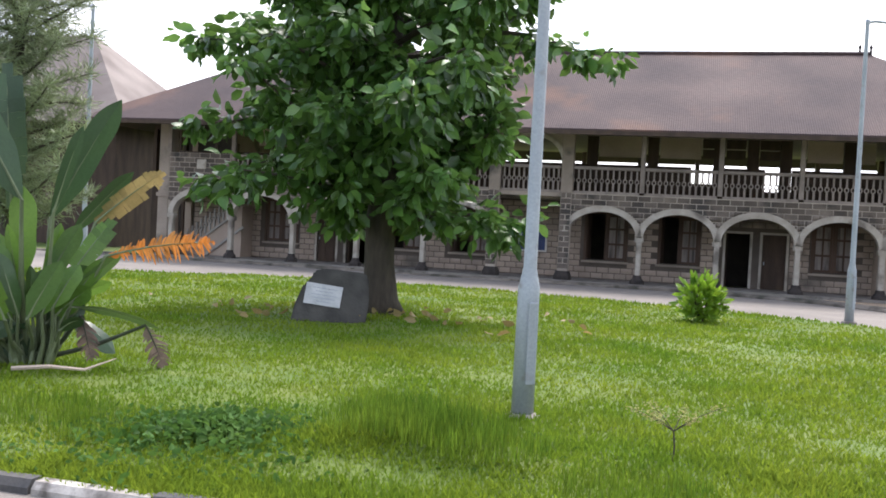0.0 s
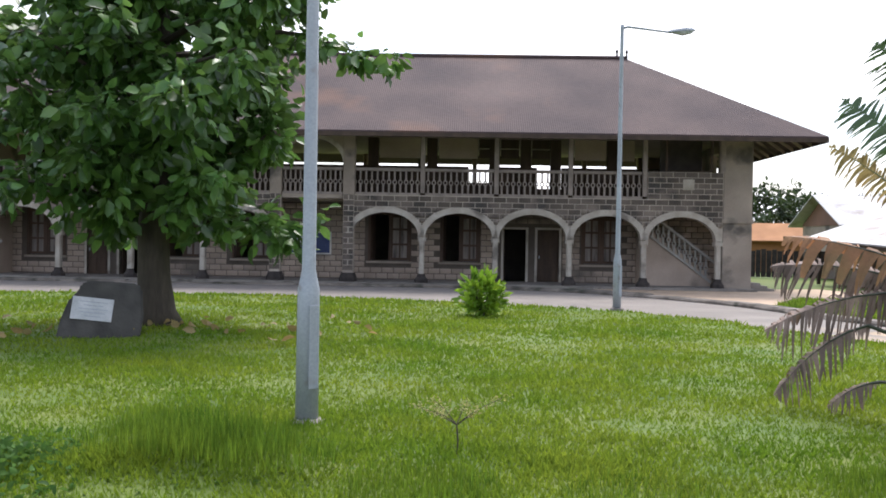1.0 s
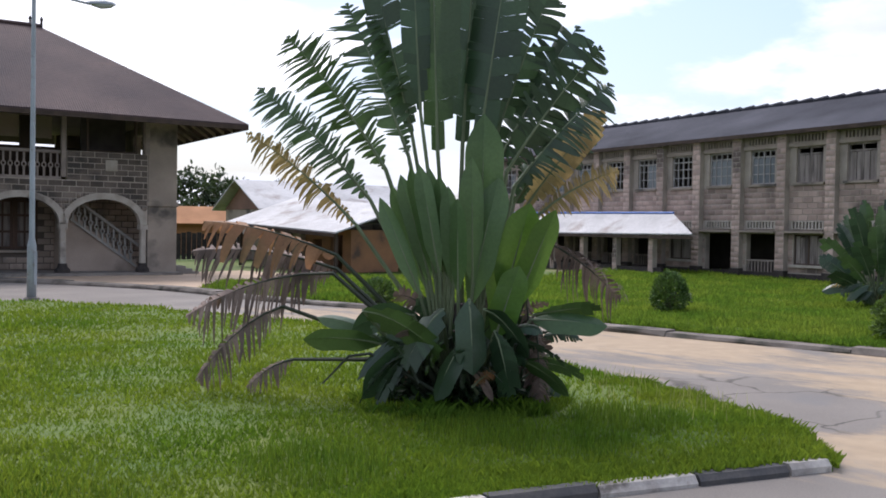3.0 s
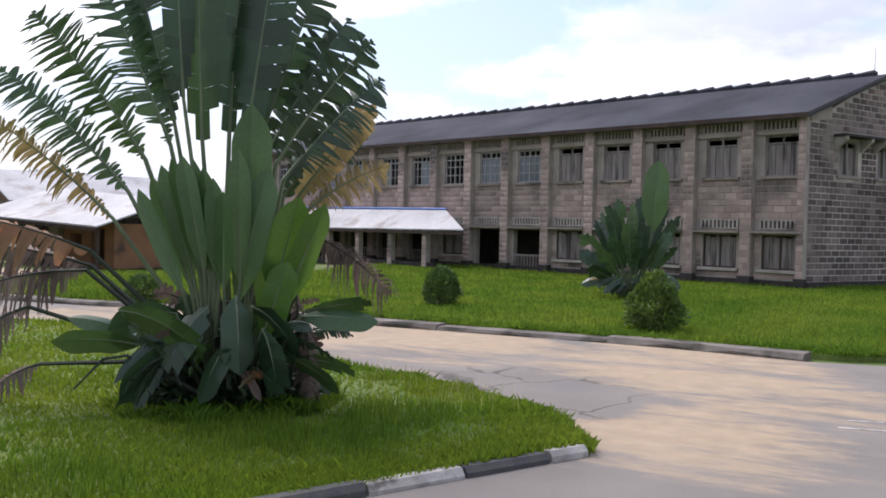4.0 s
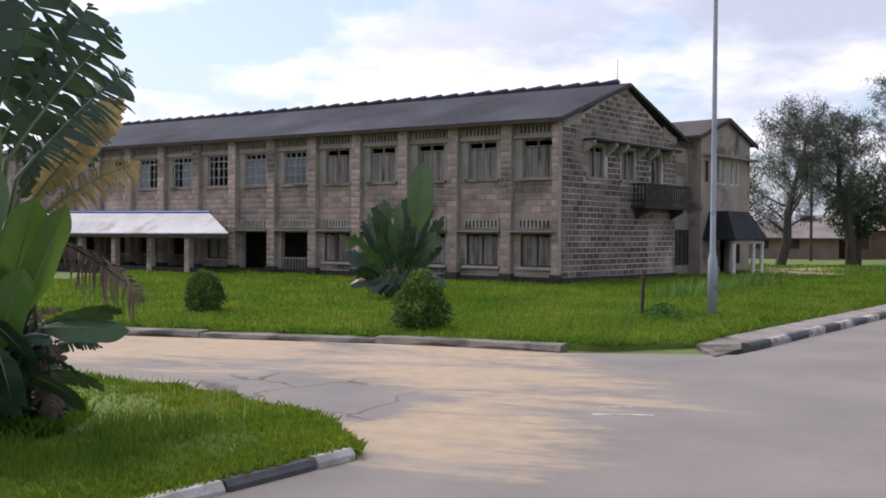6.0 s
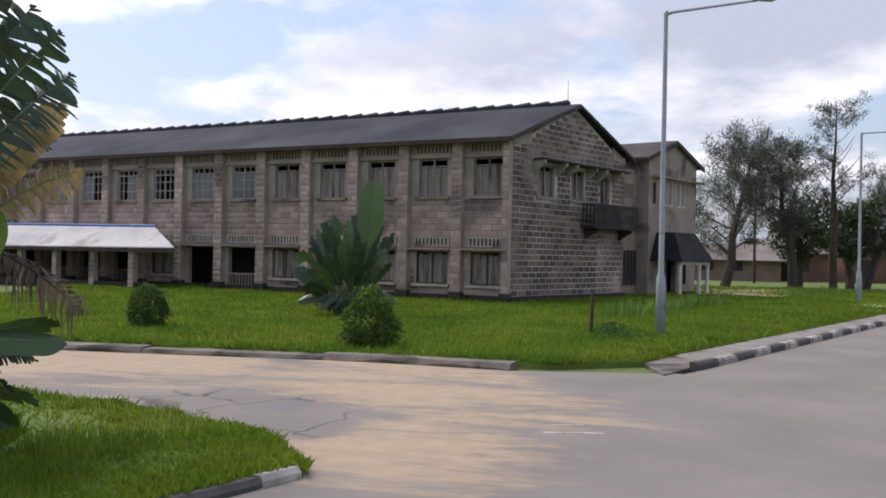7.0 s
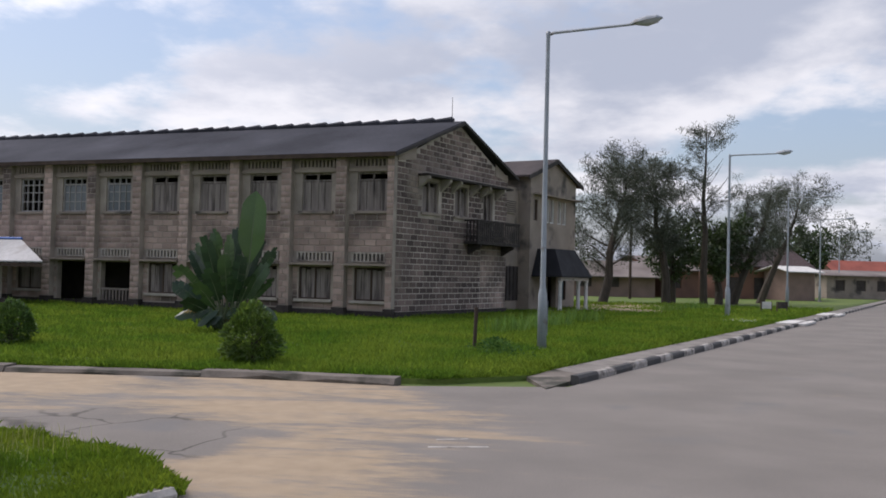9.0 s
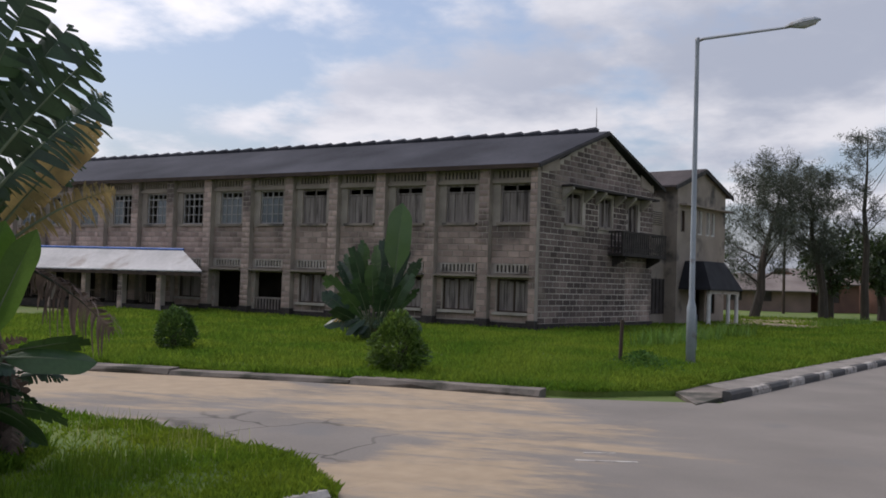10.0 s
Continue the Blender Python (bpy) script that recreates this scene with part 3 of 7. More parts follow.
    for (ax, ay), (bx, by) in zip(poly, poly[1:] + poly[:1]):
        if ay != by:
            hit ^= ((ay > y) != (by > y)) & (x < (bx - ax) * (y - ay) / (by - ay) + ax)
    return hit


# ---- ground, roads, lawns, kerbs ----
bm = bmesh.new()
grid = [-900, -300, -120, -60, 0, 60, 120, 300, 900]
vs = [[bm.verts.new((x, y, -0.04)) for x in grid] for y in grid]
for i in range(len(grid) - 1):
    for j in range(len(grid) - 1):
        bm.faces.new((vs[i][j], vs[i][j + 1], vs[i + 1][j + 1], vs[i + 1][j]))
tagged(part("ground", bm, M_GROUND), "flat grassy ground with bare sandy patches", "ground", kind="structure")

RD = Vector((math.cos(radians(AR)), math.sin(radians(AR))))
RN = Vector((RD.y, -RD.x)) * 1.0          # to the right of the road's way
ROAD0 = Vector((15.8, -0.72))


def on_road(along, off):
    """A plan point: metres along the left kerb from the corner, and metres to the right of it."""
    q = ROAD0 + RD * along + RN * off
    return (q.x, q.y)


bm = bmesh.new()
prism(bm, [on_road(-70, 0.02), on_road(-70, 9.5), on_road(125, 9.5), on_road(125, 0.02)], -0.3, 0.0)
tagged(part("road", bm, M_ROAD), "grey asphalt road dusted with sand", "road", kind="structure")

ISLAND_KERB = smooth_line([(-26.0, 12.6), (-12.0, 8.0), (-3.0, 5.5), (-1.6, 5.15), (1.5, 4.6), (4.4, 3.92), (6.0, 3.28), (7.42, 2.66)])
ISLAND_FREE = smooth_line([(7.42, 2.66), (7.85, 2.86), (8.4, 3.3), (8.9, 3.8), (9.35, 4.75), (10.0, 6.3), (10.9, 9.2), (11.4, 11.6), (11.1, 14.2), (10.6, 17.0), (9.9, 19.6), (8.4, 21.4), (3.3, 25.4), (-1.0, 27.2), (-5.0, 27.6), (-11.0, 25.6), (-17.0, 21.0), (-26.0, 12.7)])
ISLAND = ISLAND_KERB[:-1] + ISLAND_FREE[:-1]
OUTER = smooth_line([(14.72, 2.1), (14.96, 4.5), (14.82, 7.1), (14.68, 9.1), (14.62, 10.6), (14.45, 14.0), (13.9, 17.0), (13.6, 19.5), (13.7, 21.6), (13.3, 24.4), (11.6, 28.4), (8.6, 31.0), (4.0, 32.4), (-2.0, 33.7), (-8.0, 35.2), (-14.0, 36.6), (-22.0, 38.6)])
LOOP = OUTER + [(-60.0, 46.0), (-60.0, 26.0)] + [on_road(-70, 0.0), on_road(-0.5, 0.0)]
bm = bmesh.new()
prism(bm, LOOP, -0.3, -0.006)
bmesh.ops.triangulate(bm, faces=[f for f in bm.faces if len(f.verts) > 4])
tagged(part("loop_road", bm, M_ROAD), "sandy worn loop road of old asphalt", "road", kind="structure")


def mound(x, y):
    """Unevenness of the lawns."""
    z = 0.05 * noise.noise(Vector((x * 0.35, y * 0.35, 0))) + 0.025 * noise.noise(Vector((x * 1.3, y * 1.3, 3)))
    d = math.hypot((x + 0.35) / 0.95, (y - 6.75) / 0.6)
    return z + 0.22 * math.exp(-d * d * 1.2)


def lawn(name, poly, step, material, label, near):
    """A lawn as an uneven sheet of triangles within a plan polygon, falling to the kerb at its edge."""
    xs, ys = [p[0] for p in poly], [p[1] for p in poly]
    bm = bmesh.new()
    ring = [bm.verts.new((x, y, 0.0)) for x, y in poly]
    face = bm.faces.new(ring)
    bmesh.ops.triangulate(bm, faces=[face])
    for _ in range(near):
        long = [e for e in bm.edges if e.calc_length() > step]
        if not long:
            break
        bmesh.ops.subdivide_edges(bm, edges=long, cuts=1)
        bmesh.ops.triangulate(bm, faces=[f for f in bm.faces if len(f.verts) > 3])
    border = {v for e in bm.edges if e.is_boundary for v in e.verts}
    for v in bm.verts:
        v.co.z = 0.03 if v in border else 0.07 + mound(v.co.x, v.co.y)
    rim = [e for e in bm.edges if e.is_boundary]
    low = bmesh.ops.extrude_edge_only(bm, edges=rim)
    for v in [g for g in low["geom"] if isinstance(g, bmesh.types.BMVert)]:
        v.co.z = -0.2
    ob = part(name, bm, material, smooth=True)
    return tagged(ob, label, "lawn", kind="structure")


lawn("lawn", [(x + 0.02, y + 0.07) for x, y in ISLAND_KERB[:-1]] + ISLAND_FREE[:-1], 0.9, M_LAWN, "bright green rough lawn inside the loop road", 7)
PARK = [(15.35, 1.6), *[(x + 0.55, y) for x, y in OUTER[1:57]], (14.3, 22.4), (16.5, 24.5), (19.5, 25.5), (24.0, 24.0), (29.5, 22.0), (60.0, 30.0), (90.0, 10.0), (118.0, -20.0), on_road(112, -0.9), on_road(80, -0.9), on_road(50, -0.9), on_road(22, -0.9), on_road(6, -0.9), on_road(1.2, -0.9), on_road(0.1, -1.0)]
lawn("lawn", PARK, 2.2, M_LAWN, "green lawn in front of the block-built hall", 6)
YARD = [(14.2, 21.9), (16.3, 24.9), (19.4, 26.1), (22.5, 27.5), (22.0, 31.5), (18.6, 31.2), (12.4, 30.9), (11.9, 28.6), (13.6, 24.6)]
bm = bmesh.new()
prism(bm, YARD, -0.2, 0.012)
tagged(part("yard", bm, M_SAND), "pale trodden sandy yard beside the arcade", "ground", kind="structure")


def kerb_run(name, line, width, height, period, mats, label, side=-1.0, lift=0.0, chip=0.02, gap=0.012, first=None):
    """Kerbstones along a plan line, painted in turn; every stone is a part of its own."""
    top = thing(name, label, "kerb", kind="structure")
    pts = [Vector(p) for p in line]
    acc, marks = 0.0, [0.0]
    for a, b in zip(pts, pts[1:]):
        acc += (b - a).length
        marks.append(acc)

    def at(d):
        d = min(max(d, 0.0), acc - 1e-6)
        for i in range(len(pts) - 1):
            if marks[i + 1] >= d:
                t = (d - marks[i]) / max(1e-6, marks[i + 1] - marks[i])
                return pts[i].lerp(pts[i + 1], t), (pts[i + 1] - pts[i]).normalized()
        return pts[-1], (pts[-1] - pts[-2]).normalized()

    rng = random.Random(5)
    d, i = 0.0, 0
    while d < acc - 0.1:
        run = first if first and i == 0 else period
        e = min(acc, d + run)
        bm = bmesh.new()
        secs = []
        steps = max(2, int((e - d) / 0.5) + 1)
        hgt = height + rng.uniform(-chip, chip) * 0.5
        for k in range(steps):
            q, w = at(d + gap + (e - d - 2 * gap) * k / (steps - 1))
            nrm = Vector((w.y, -w.x)) * side
            c = 0.03 + rng.uniform(0, chip)
            prof = [(0, -0.25), (0, hgt - c), (c * 0.8, hgt), (width, hgt), (width, -0.25)]
            secs.append([bm.verts.new((q.x + nrm.x * o, q.y + nrm.y * o, lift + z + rng.uniform(-0.004, 0.004))) for o, z in prof])
        for a, b in zip(secs, secs[1:]):
            for k in range(4):
                bm.faces.new((a[k], b[k], b[k + 1], a[k + 1]))
        bm.faces.new(secs[0]); bm.faces.new(secs[-1][::-1])
        part("kerbstone", bm, mats[i % len(mats)], top, m=None)
        d, i = e, i + 1
    return top


kerb_run("kerb", ISLAND_KERB[12:][::-1], 0.13, 0.085, 0.84, (M_KERBW, M_KERBB), "chipped kerb painted black and white along the lawn", side=1.0, first=0.42)
kerb_run("kerb", [on_road(0.0, 0.0), on_road(62.0, 0.0)], 0.15, 0.12, 0.95, (M_KERBB, M_KERBW), "kerb painted in short black and white lengths beside the pavement", side=-1.0)
kerb_run("kerb", OUTER, 0.46, 0.085, 3.1, (M_EDGE,), "worn concrete edging round the loop road", side=1.0, chip=0.07, gap=0.004)
bm = bmesh.new()
prism(bm, [on_road(0.6, -0.15), on_road(120, -0.15), on_road(120, -0.86), on_road(1.1, -0.86)], -0.2, 0.085)
tagged(part("pavement", bm, M_CONC), "narrow worn concrete pavement along the road", "pavement", kind="structure")
for al in (24.0, 35.8):
    bm = bmesh.new()
    cbox(bm, 0, 3.2, -3.2, 0.0, 0.02, 0.11, 0.01)
    tagged(part("concrete_crossing", bm, M_WHITE, m=pose(*on_road(al, 0.25), 0, 0, 0, AR) @ pose(0, 3.2, 0)), "pale concrete slab bridging the roadside drain", "slab", group="drain slabs")
bm = bmesh.new()
slab(bm, [(*on_road(-1.0, -0.16), 0.008), (*on_road(0.0, -0.155), 0.03), (*on_road(0.62, -0.155), 0.083), (*on_road(1.1, -0.86), 0.083), (*on_road(0.1, -0.95), 0.03)], 0.2)
tagged(part("pavement_apron", bm, M_EDGE), "broken concrete apron sloping from pavement to road", "pavement", kind="structure")
# worn white strokes of paint on the asphalt
for a, b in (((9.88, 1.08), (10.0, 0.49)), ((10.3, 1.04), (10.41, 0.72))):
    d = (Vector(b) - Vector(a)).normalized() * 0.035
    bm = bmesh.new()
    prism(bm, [(a[0] + d.y, a[1] - d.x), (b[0] + d.y * 0.6, b[1] - d.x * 0.6), (b[0] - d.y, b[1] + d.x), (a[0] - d.y * 0.7, a[1] + d.x * 0.7)], -0.05, 0.004)
    tagged(part("road_marking", bm, M_KERBW), "worn stroke of white road paint", "road marking", kind="structure")
# bare sand beside the porch
bm = bmesh.new()
prism(bm, smooth_line([(43.5, -3.4), (48, -2.0), (56, -4.0), (58, -6.5), (52, -8.2), (46, -6.5), (43.5, -3.4)]), 0.0, 0.155)
tagged(part("bare_sand", bm, M_SAND), "patch of bare sandy earth in the lawn", "ground", kind="structure")


# ---- arcaded two-storey building ----
M1 = pose(6.789, 33.053, 0, 0, 0, A1)
S1 = 2.679
U0, U1 = -7 * S1 - 0.62, 4 * S1 + 1.18
b1 = thing("arcaded_building", "weathered two-storey building with block arches and a rusty hipped roof", "building")


def arch_hole(bm, x0, x1, zs, rise, ztop, y0, y1, n=16):
    """A wall piece from the springing to ztop with an elliptical arch cut from it."""
    cx, hw = (x0 + x1) / 2, (x1 - x0) / 2
    curve = [(cx - hw * math.cos(math.pi * i / n), zs + rise * math.sin(math.pi * i / n)) for i in range(n + 1)]
    for i in range(n):
        (xa, za), (xb, zb) = curve[i], curve[i + 1]
        v = [bm.verts.new((x, y, z)) for y in (y0, y1) for x, z in ((xa, za), (xb, zb), (xb, ztop), (xa, ztop))]
        for f in ((0, 1, 2, 3), (7, 6, 5, 4), (0, 4, 5, 1), (3, 2, 6, 7)):
            bm.faces.new([v[k] for k in f])


def arch_ring(bm, x0, x1, zs, rise, thick, y0, y1, n=22):
    cx, hw = (x0 + x1) / 2, (x1 - x0) / 2
    prev = None
    for i in range(n + 1):
        a = math.pi * i / n
        c, s = -math.cos(a), math.sin(a)
        q = [bm.verts.new((cx + (hw + t) * c, y, zs + (rise + t) * s)) for t, y in ((0, y0), (thick, y0), (thick, y1), (0, y1))]
        if prev:
            for k in range(4):
                bm.faces.new((prev[k], q[k], q[(k + 1) % 4], prev[(k + 1) % 4]))
        else:
            bm.faces.new(q[::-1])
        prev = q
    bm.faces.new(prev)


def ring_baluster(bm, h):
    """A cast baluster: two flat bars with an open ring between them."""
    box(bm, -0.035, 0.035, -0.03, 0.03, 0.0, h * 0.36)
    box(bm, -0.03, 0.03, -0.03, 0.03, h * 0.36 + 0.2, h)
    c, prev = h * 0.36 + 0.1, None
    first = None
    for i in range(10):
        a = 2 * math.pi * i / 10
        q = [bm.verts.new((r * 0.8 * math.cos(a), y, c + r * math.sin(a))) for r, y in ((0.058, -0.028), (0.105, -0.028), (0.105, 0.028), (0.058, 0.028))]
        if prev:
            for n in range(4):
                bm.faces.new((prev[n], q[n], q[(n + 1) % 4], prev[(n + 1) % 4]))
        else:
            first = q
        prev = q
    for n in range(4):
        bm.faces.new((prev[n], first[n], first[(n + 1) % 4], prev[(n + 1) % 4]))


ZC, RISE, ZB1, ZRAIL = 1.80, 0.84, 3.27, 4.26
ARCHES = [k for k in range(-7, 4) if k != -2]
bm = bmesh.new()
for k in ARCHES:
    arch_hole(bm, k * S1 + 0.13, (k + 1) * S1 - 0.13, ZC, RISE, ZB1, 0.0, 0.34)
for k in range(-7, 5):
    box(bm, k * S1 - 0.13, k * S1 + 0.13, 0.0, 0.34, ZC, ZB1)
bmesh.ops.remove_doubles(bm, verts=bm.verts, dist=1e-4)
arcade = part("wall", bm, M_MORTA, b1, "dark block spandrels with pale joints", M1)


def arch_top(x):
    """The height of the arch rings' outer edge over x."""
    k = math.floor(x / S1)
    hw = S1 / 2 - 0.13 + 0.2
    dx = abs(x - (k + 0.5) * S1) / hw
    return ZC + (RISE + 0.2) * math.sqrt(1 - dx * dx) if dx < 1 else ZC


for k0, k1 in ((-7, -2), (-1, 4)):
    block_face(M1, k0 * S1 - 0.13, k1 * S1 + 0.13, ZC + 0.05, ZB1 - 0.02, 0.0, 0.45, 0.20, 0.011, M_BLOCK1, arcade, floor_at=arch_top, singles=120 if k0 == -1 else 60)
for k in ARCHES:
    bm = bmesh.new()
    arch_ring(bm, k * S1 + 0.13, (k + 1) * S1 - 0.13, ZC - 0.02, RISE + 0.02, 0.22, -0.07, 0.2)
    part("arch", bm, M_ARCH, b1, "", M1)
# columns with capital and dark footing
for k in range(-7, 5):
    pier = k in (-2, -1)
    w = 0.2 if pier else 0.095
    bm = bmesh.new()
    cbox(bm, k * S1 - w, k * S1 + w, 0.0 if not pier else -0.06, 0.26, 0.3, 1.66 if not pier else ZB1, 0.03)
    col = part("column", bm, M_ARCH if not pier else M_MORTAR, b1, "", M1)
    bm = bmesh.new()
    if not pier:
        cbox(bm, k * S1 - 0.15, k * S1 + 0.15, -0.04, 0.34, 1.60, 1.80, 0.04)
        part("capital", bm, M_ARCH, col, "", M1)
        bm = bmesh.new()
    else:
        block_face(M1, k * S1 - w, k * S1 + w, 0.5, ZB1, -0.061, 0.40, 0.2, 0.011, M_BLOCK1, col, singles=40, seed=k)
    lathe(bm, [(0.27 if not pier else 0.34, 0.0), (0.25 if not pier else 0.33, 0.22), (0.17 if not pier else 0.30, 0.30), (0.14 if not pier else 0.26, 0.42)], k * S1, 0.1, 8)
    part("footing", bm, M_DARKBASE, col, "", M1)
# end piers, floor slabs, end walls
for a, b in ((U0, -7 * S1 - 0.13), (4 * S1 + 0.13, U1)):
    bm = bmesh.new()
    cbox(bm, a, b, 0.0, 0.5, 0.0, 5.7, 0.03)
    box(bm, a - 0.04, b + 0.04, -0.05, 0.0, 2.45, 2.6)
    part("end_pier", bm, M_PLASTER, b1, "", M1)
DEEP = 10.0
wall("wall", 0.5, DEEP, 0.0, 5.7, 0.0, 0.3, [(1.0, 1.9, 0.3, 2.3), (4, 5.2, 0.9, 2.4), (3.6, 5.0, 3.9, 5.3)], M_PLAIN, b1, M1 @ pose(U1, 0, 0, 0, 0, 90))
wall("wall", 0.5, DEEP, 0.0, 5.7, -0.3, 0.0, [(1.2, 2.2, 0.4, 2.3), (1.4, 2.6, 3.9, 5.3), (5, 6.4, 3.9, 5.2)], M_PLAIN, b1, M1 @ pose(U0, 0, 0, 0, 0, 90))
boxes("upper_floor", [(U0 + 0.1, U1 - 0.32, 0.36, DEEP - 0.3, 3.05, 3.24), (-2 * S1 + 0.2, -S1 - 0.2, 0.02, 0.36, 3.12, 3.3)], M_PLASTER, b1, "", M1)
# unseen pale ceiling, added to bounce light into the upper gallery
boxes("ceiling", [(U0 + 0.35, U1 - 0.35, 0.3, DEEP - 0.32, 5.60, 5.63)], M_GALLERY, b1, "added pale boards bouncing light into the gallery", M1)
boxes("floor_step", [(U0 - 0.2, U1 + 0.1, -0.45, 2.3, 0.0, 0.1)], M_CONC, b1, "worn concrete arcade floor", M1)
for i in range(3):
    boxes("step", [(U1 + 0.02, U1 + 0.9 - 0.25 * i, 0.2, 1.6, 0.1 * i, 0.1 * (i + 1))], M_CONC, b1, "", M1)

# set-back bay under the eave at the far end, its shade painted dark
wall("wall", U0 - 1.9, U0 - 0.31, 0.0, 5.6, 2.6, 2.85, [(U0 - 1.2, U0 - 0.42, 0.2, 2.4), (U0 - 1.75, U0 - 0.36, 3.3, 5.45)], M_WOODSHADE, b1, M1, "set-back bay coloured dark for the eave's shade")
# dark panel stands in for the shade inside the bay
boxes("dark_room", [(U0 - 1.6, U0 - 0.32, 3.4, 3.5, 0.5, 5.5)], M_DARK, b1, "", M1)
boxes("wall", [(U0 - 1.9, U0 - 1.65, 2.85, DEEP, 0.0, 5.6)], M_WOODSHADE, b1, "", M1)
# ground-floor back wall with its windows and doors
YB = 2.3
GW = [(-2.14, -0.58), (0.66, 2.10), (6.10, 7.52)]
MIRROR = -3 * S1
GW += [(MIRROR - b, MIRROR - a) for a, b in GW]
GD = [(3.06, 3.92), (4.36, 5.20)]
GD += [(MIRROR - b, MIRROR - a) for a, b in GD]
wall("wall", U0 + 0.3, U1 - 0.3, 0.0, 3.05, YB, YB + 0.25, [(a, b, 0.84, 2.64) for a, b in GW] + [(a, b, 0.1, 2.12) for a, b in GD], M_JOINT, b1, M1, "tan block wall with thin dark joints")
# far wall coloured dark to put the room's shade into it
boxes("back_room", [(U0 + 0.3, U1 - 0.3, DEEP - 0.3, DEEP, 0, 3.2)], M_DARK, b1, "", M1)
block_face(M1, U0 + 0.4, U1 - 0.4, 0.12, 3.0, YB, 0.45, 0.225, 0.012, M_PLAIN, b1, keep=lambda a, b, c, d: not any(b > h[0] - 0.06 and a < h[1] + 0.06 and d > 0.72 and c < 2.75 for h in GW) and not any(b > h[0] - 0.1 and a < h[1] + 0.1 and c < 2.2 for h in GD))
for i, (a, b) in enumerate(GW):
    win = part("window_frame", (lambda q: (box(q, a - 0.05, a + 0.03, YB - 0.05, YB + 0.1, 0.8, 2.68), box(q, b - 0.03, b + 0.05, YB - 0.05, YB + 0.1, 0.8, 2.68), box(q, (a + b) / 2 - 0.04, (a + b) / 2 + 0.04, YB - 0.02, YB + 0.12, 0.84, 2.64), box(q, a + 0.03, b - 0.03, YB - 0.02, YB + 0.1, 2.6, 2.67), q)[-1])(bmesh.new()), M_SHUT, b1, "", M1)
    boxes("sill", [(a - 0.12, b + 0.12, YB - 0.12, YB - 0.002, 0.72, 0.8)], M_PLASTER, win, "", M1)
    c = (a + b) / 2
    for side, (p, q) in enumerate(((a + 0.04, c - 0.05), (c + 0.05, b - 0.04))):
        opened = side == 0 and i in (0, 1, 3, 4)
        if not opened:
            bm = bmesh.new()
            for x0, x1 in ((p, p + 0.07), (q - 0.07, q), ((p + q) / 2 - 0.03, (p + q) / 2 + 0.03)):
                box(bm, x0, x1, YB + 0.0, YB + 0.05, 0.86, 2.58)
            for z in (0.86, 1.42, 2.0, 2.5):
                box(bm, p + 0.07, q - 0.07, YB + 0.003, YB + 0.047, z, z + 0.08)
            leaf = part("shutter", bm, M_SHUT, win, "brown casement with small panes", M1)
            boxes("pane", [(p + 0.05, q - 0.05, YB + 0.06, YB + 0.07, 0.9, 2.55)], M_CURTAIN, leaf, "", M1)
        else:
            bm = bmesh.new()
            box(bm, 0, 0.6, -0.02, 0.02, 0.86, 2.58)
            part("shutter", bm, M_SHUT, win, "", M1 @ pose(p, YB + 0.15, 0, 0, 0, 80))
for i, (a, b) in enumerate(GD):
    dr = part("door_frame", (lambda q: (box(q, a - 0.09, a, YB - 0.04, YB + 0.12, 0.1, 2.2), box(q, b, b + 0.09, YB - 0.04, YB + 0.12, 0.1, 2.2), box(q, a, b, YB - 0.03, YB + 0.12, 2.12, 2.2), q)[-1])(bmesh.new()), M_ARCH, b1, "", M1)
    if i % 2:
        bm = bmesh.new()
        box(bm, a + 0.01, b - 0.01, YB + 0.08, YB + 0.12, 0.11, 2.11)
        for z0, z1 in ((0.25, 0.75), (0.85, 1.35), (1.45, 1.98)):
            for x0, x1 in ((a + 0.1, (a + b) / 2 - 0.05), ((a + b) / 2 + 0.05, b - 0.1)):
                cbox(bm, x0, x1, YB + 0.055, YB + 0.08, z0, z1, 0.02)
        leaf = part("door_leaf", bm, M_WOODSHADE, dr, "dark panelled wooden door", M1)
        boxes("handle", [(a + 0.07, a + 0.1, YB + 0.03, YB + 0.08, 1.0, 1.12)], M_GALV, leaf, "", M1)
    else:
        boxes("door_leaf", [(0, 0.8, -0.02, 0.02, 0.11, 2.1)], M_WOODSHADE, dr, "door standing open", M1 @ pose(a + 0.02, YB + 0.26, 0, 0, 0, 84))
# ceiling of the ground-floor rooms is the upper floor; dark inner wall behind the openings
# its dark colour paints in the rooms' shade
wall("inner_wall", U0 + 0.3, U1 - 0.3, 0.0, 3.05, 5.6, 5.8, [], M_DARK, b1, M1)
# outside stairs behind the end arches
for sgn, x_hi in ((1, 8.45), (-1, MIRROR - 8.45)):
    st = boxes("stair", [(min(x_hi - sgn * 0.3, x_hi), max(x_hi - sgn * 0.3, x_hi), 1.25, 2.28, 0.1, 2.2)], M_PLAIN, b1, "solid stair", M1)
    for i in range(9):
        xa, xb = sorted((x_hi + sgn * 0.26 * i, x_hi + sgn * 0.26 * (i + 1)))
        boxes("step", [(xa, xb, 1.25, 2.28, 0.1, 2.1 - 0.2 * i)], M_PLAIN, st, "", M1)
    bm = bmesh.new()
    box(bm, 0, 2.86, -0.04, 0.04, 0.0, 0.08)
    box(bm, 0, 2.86, -0.04, 0.04, 0.66, 0.75)
    rail = part("stair_rail", bm, M_GREYB, st, "pale stair balustrade", M1 @ Matrix.Translation((x_hi, 1.2, 1.92)) @ Matrix.Rotation(-math.atan2(-1.66, 2.25 * sgn), 4, "Y"))
    for i in range(11):
        x = x_hi + sgn * (0.12 + 0.2 * i)
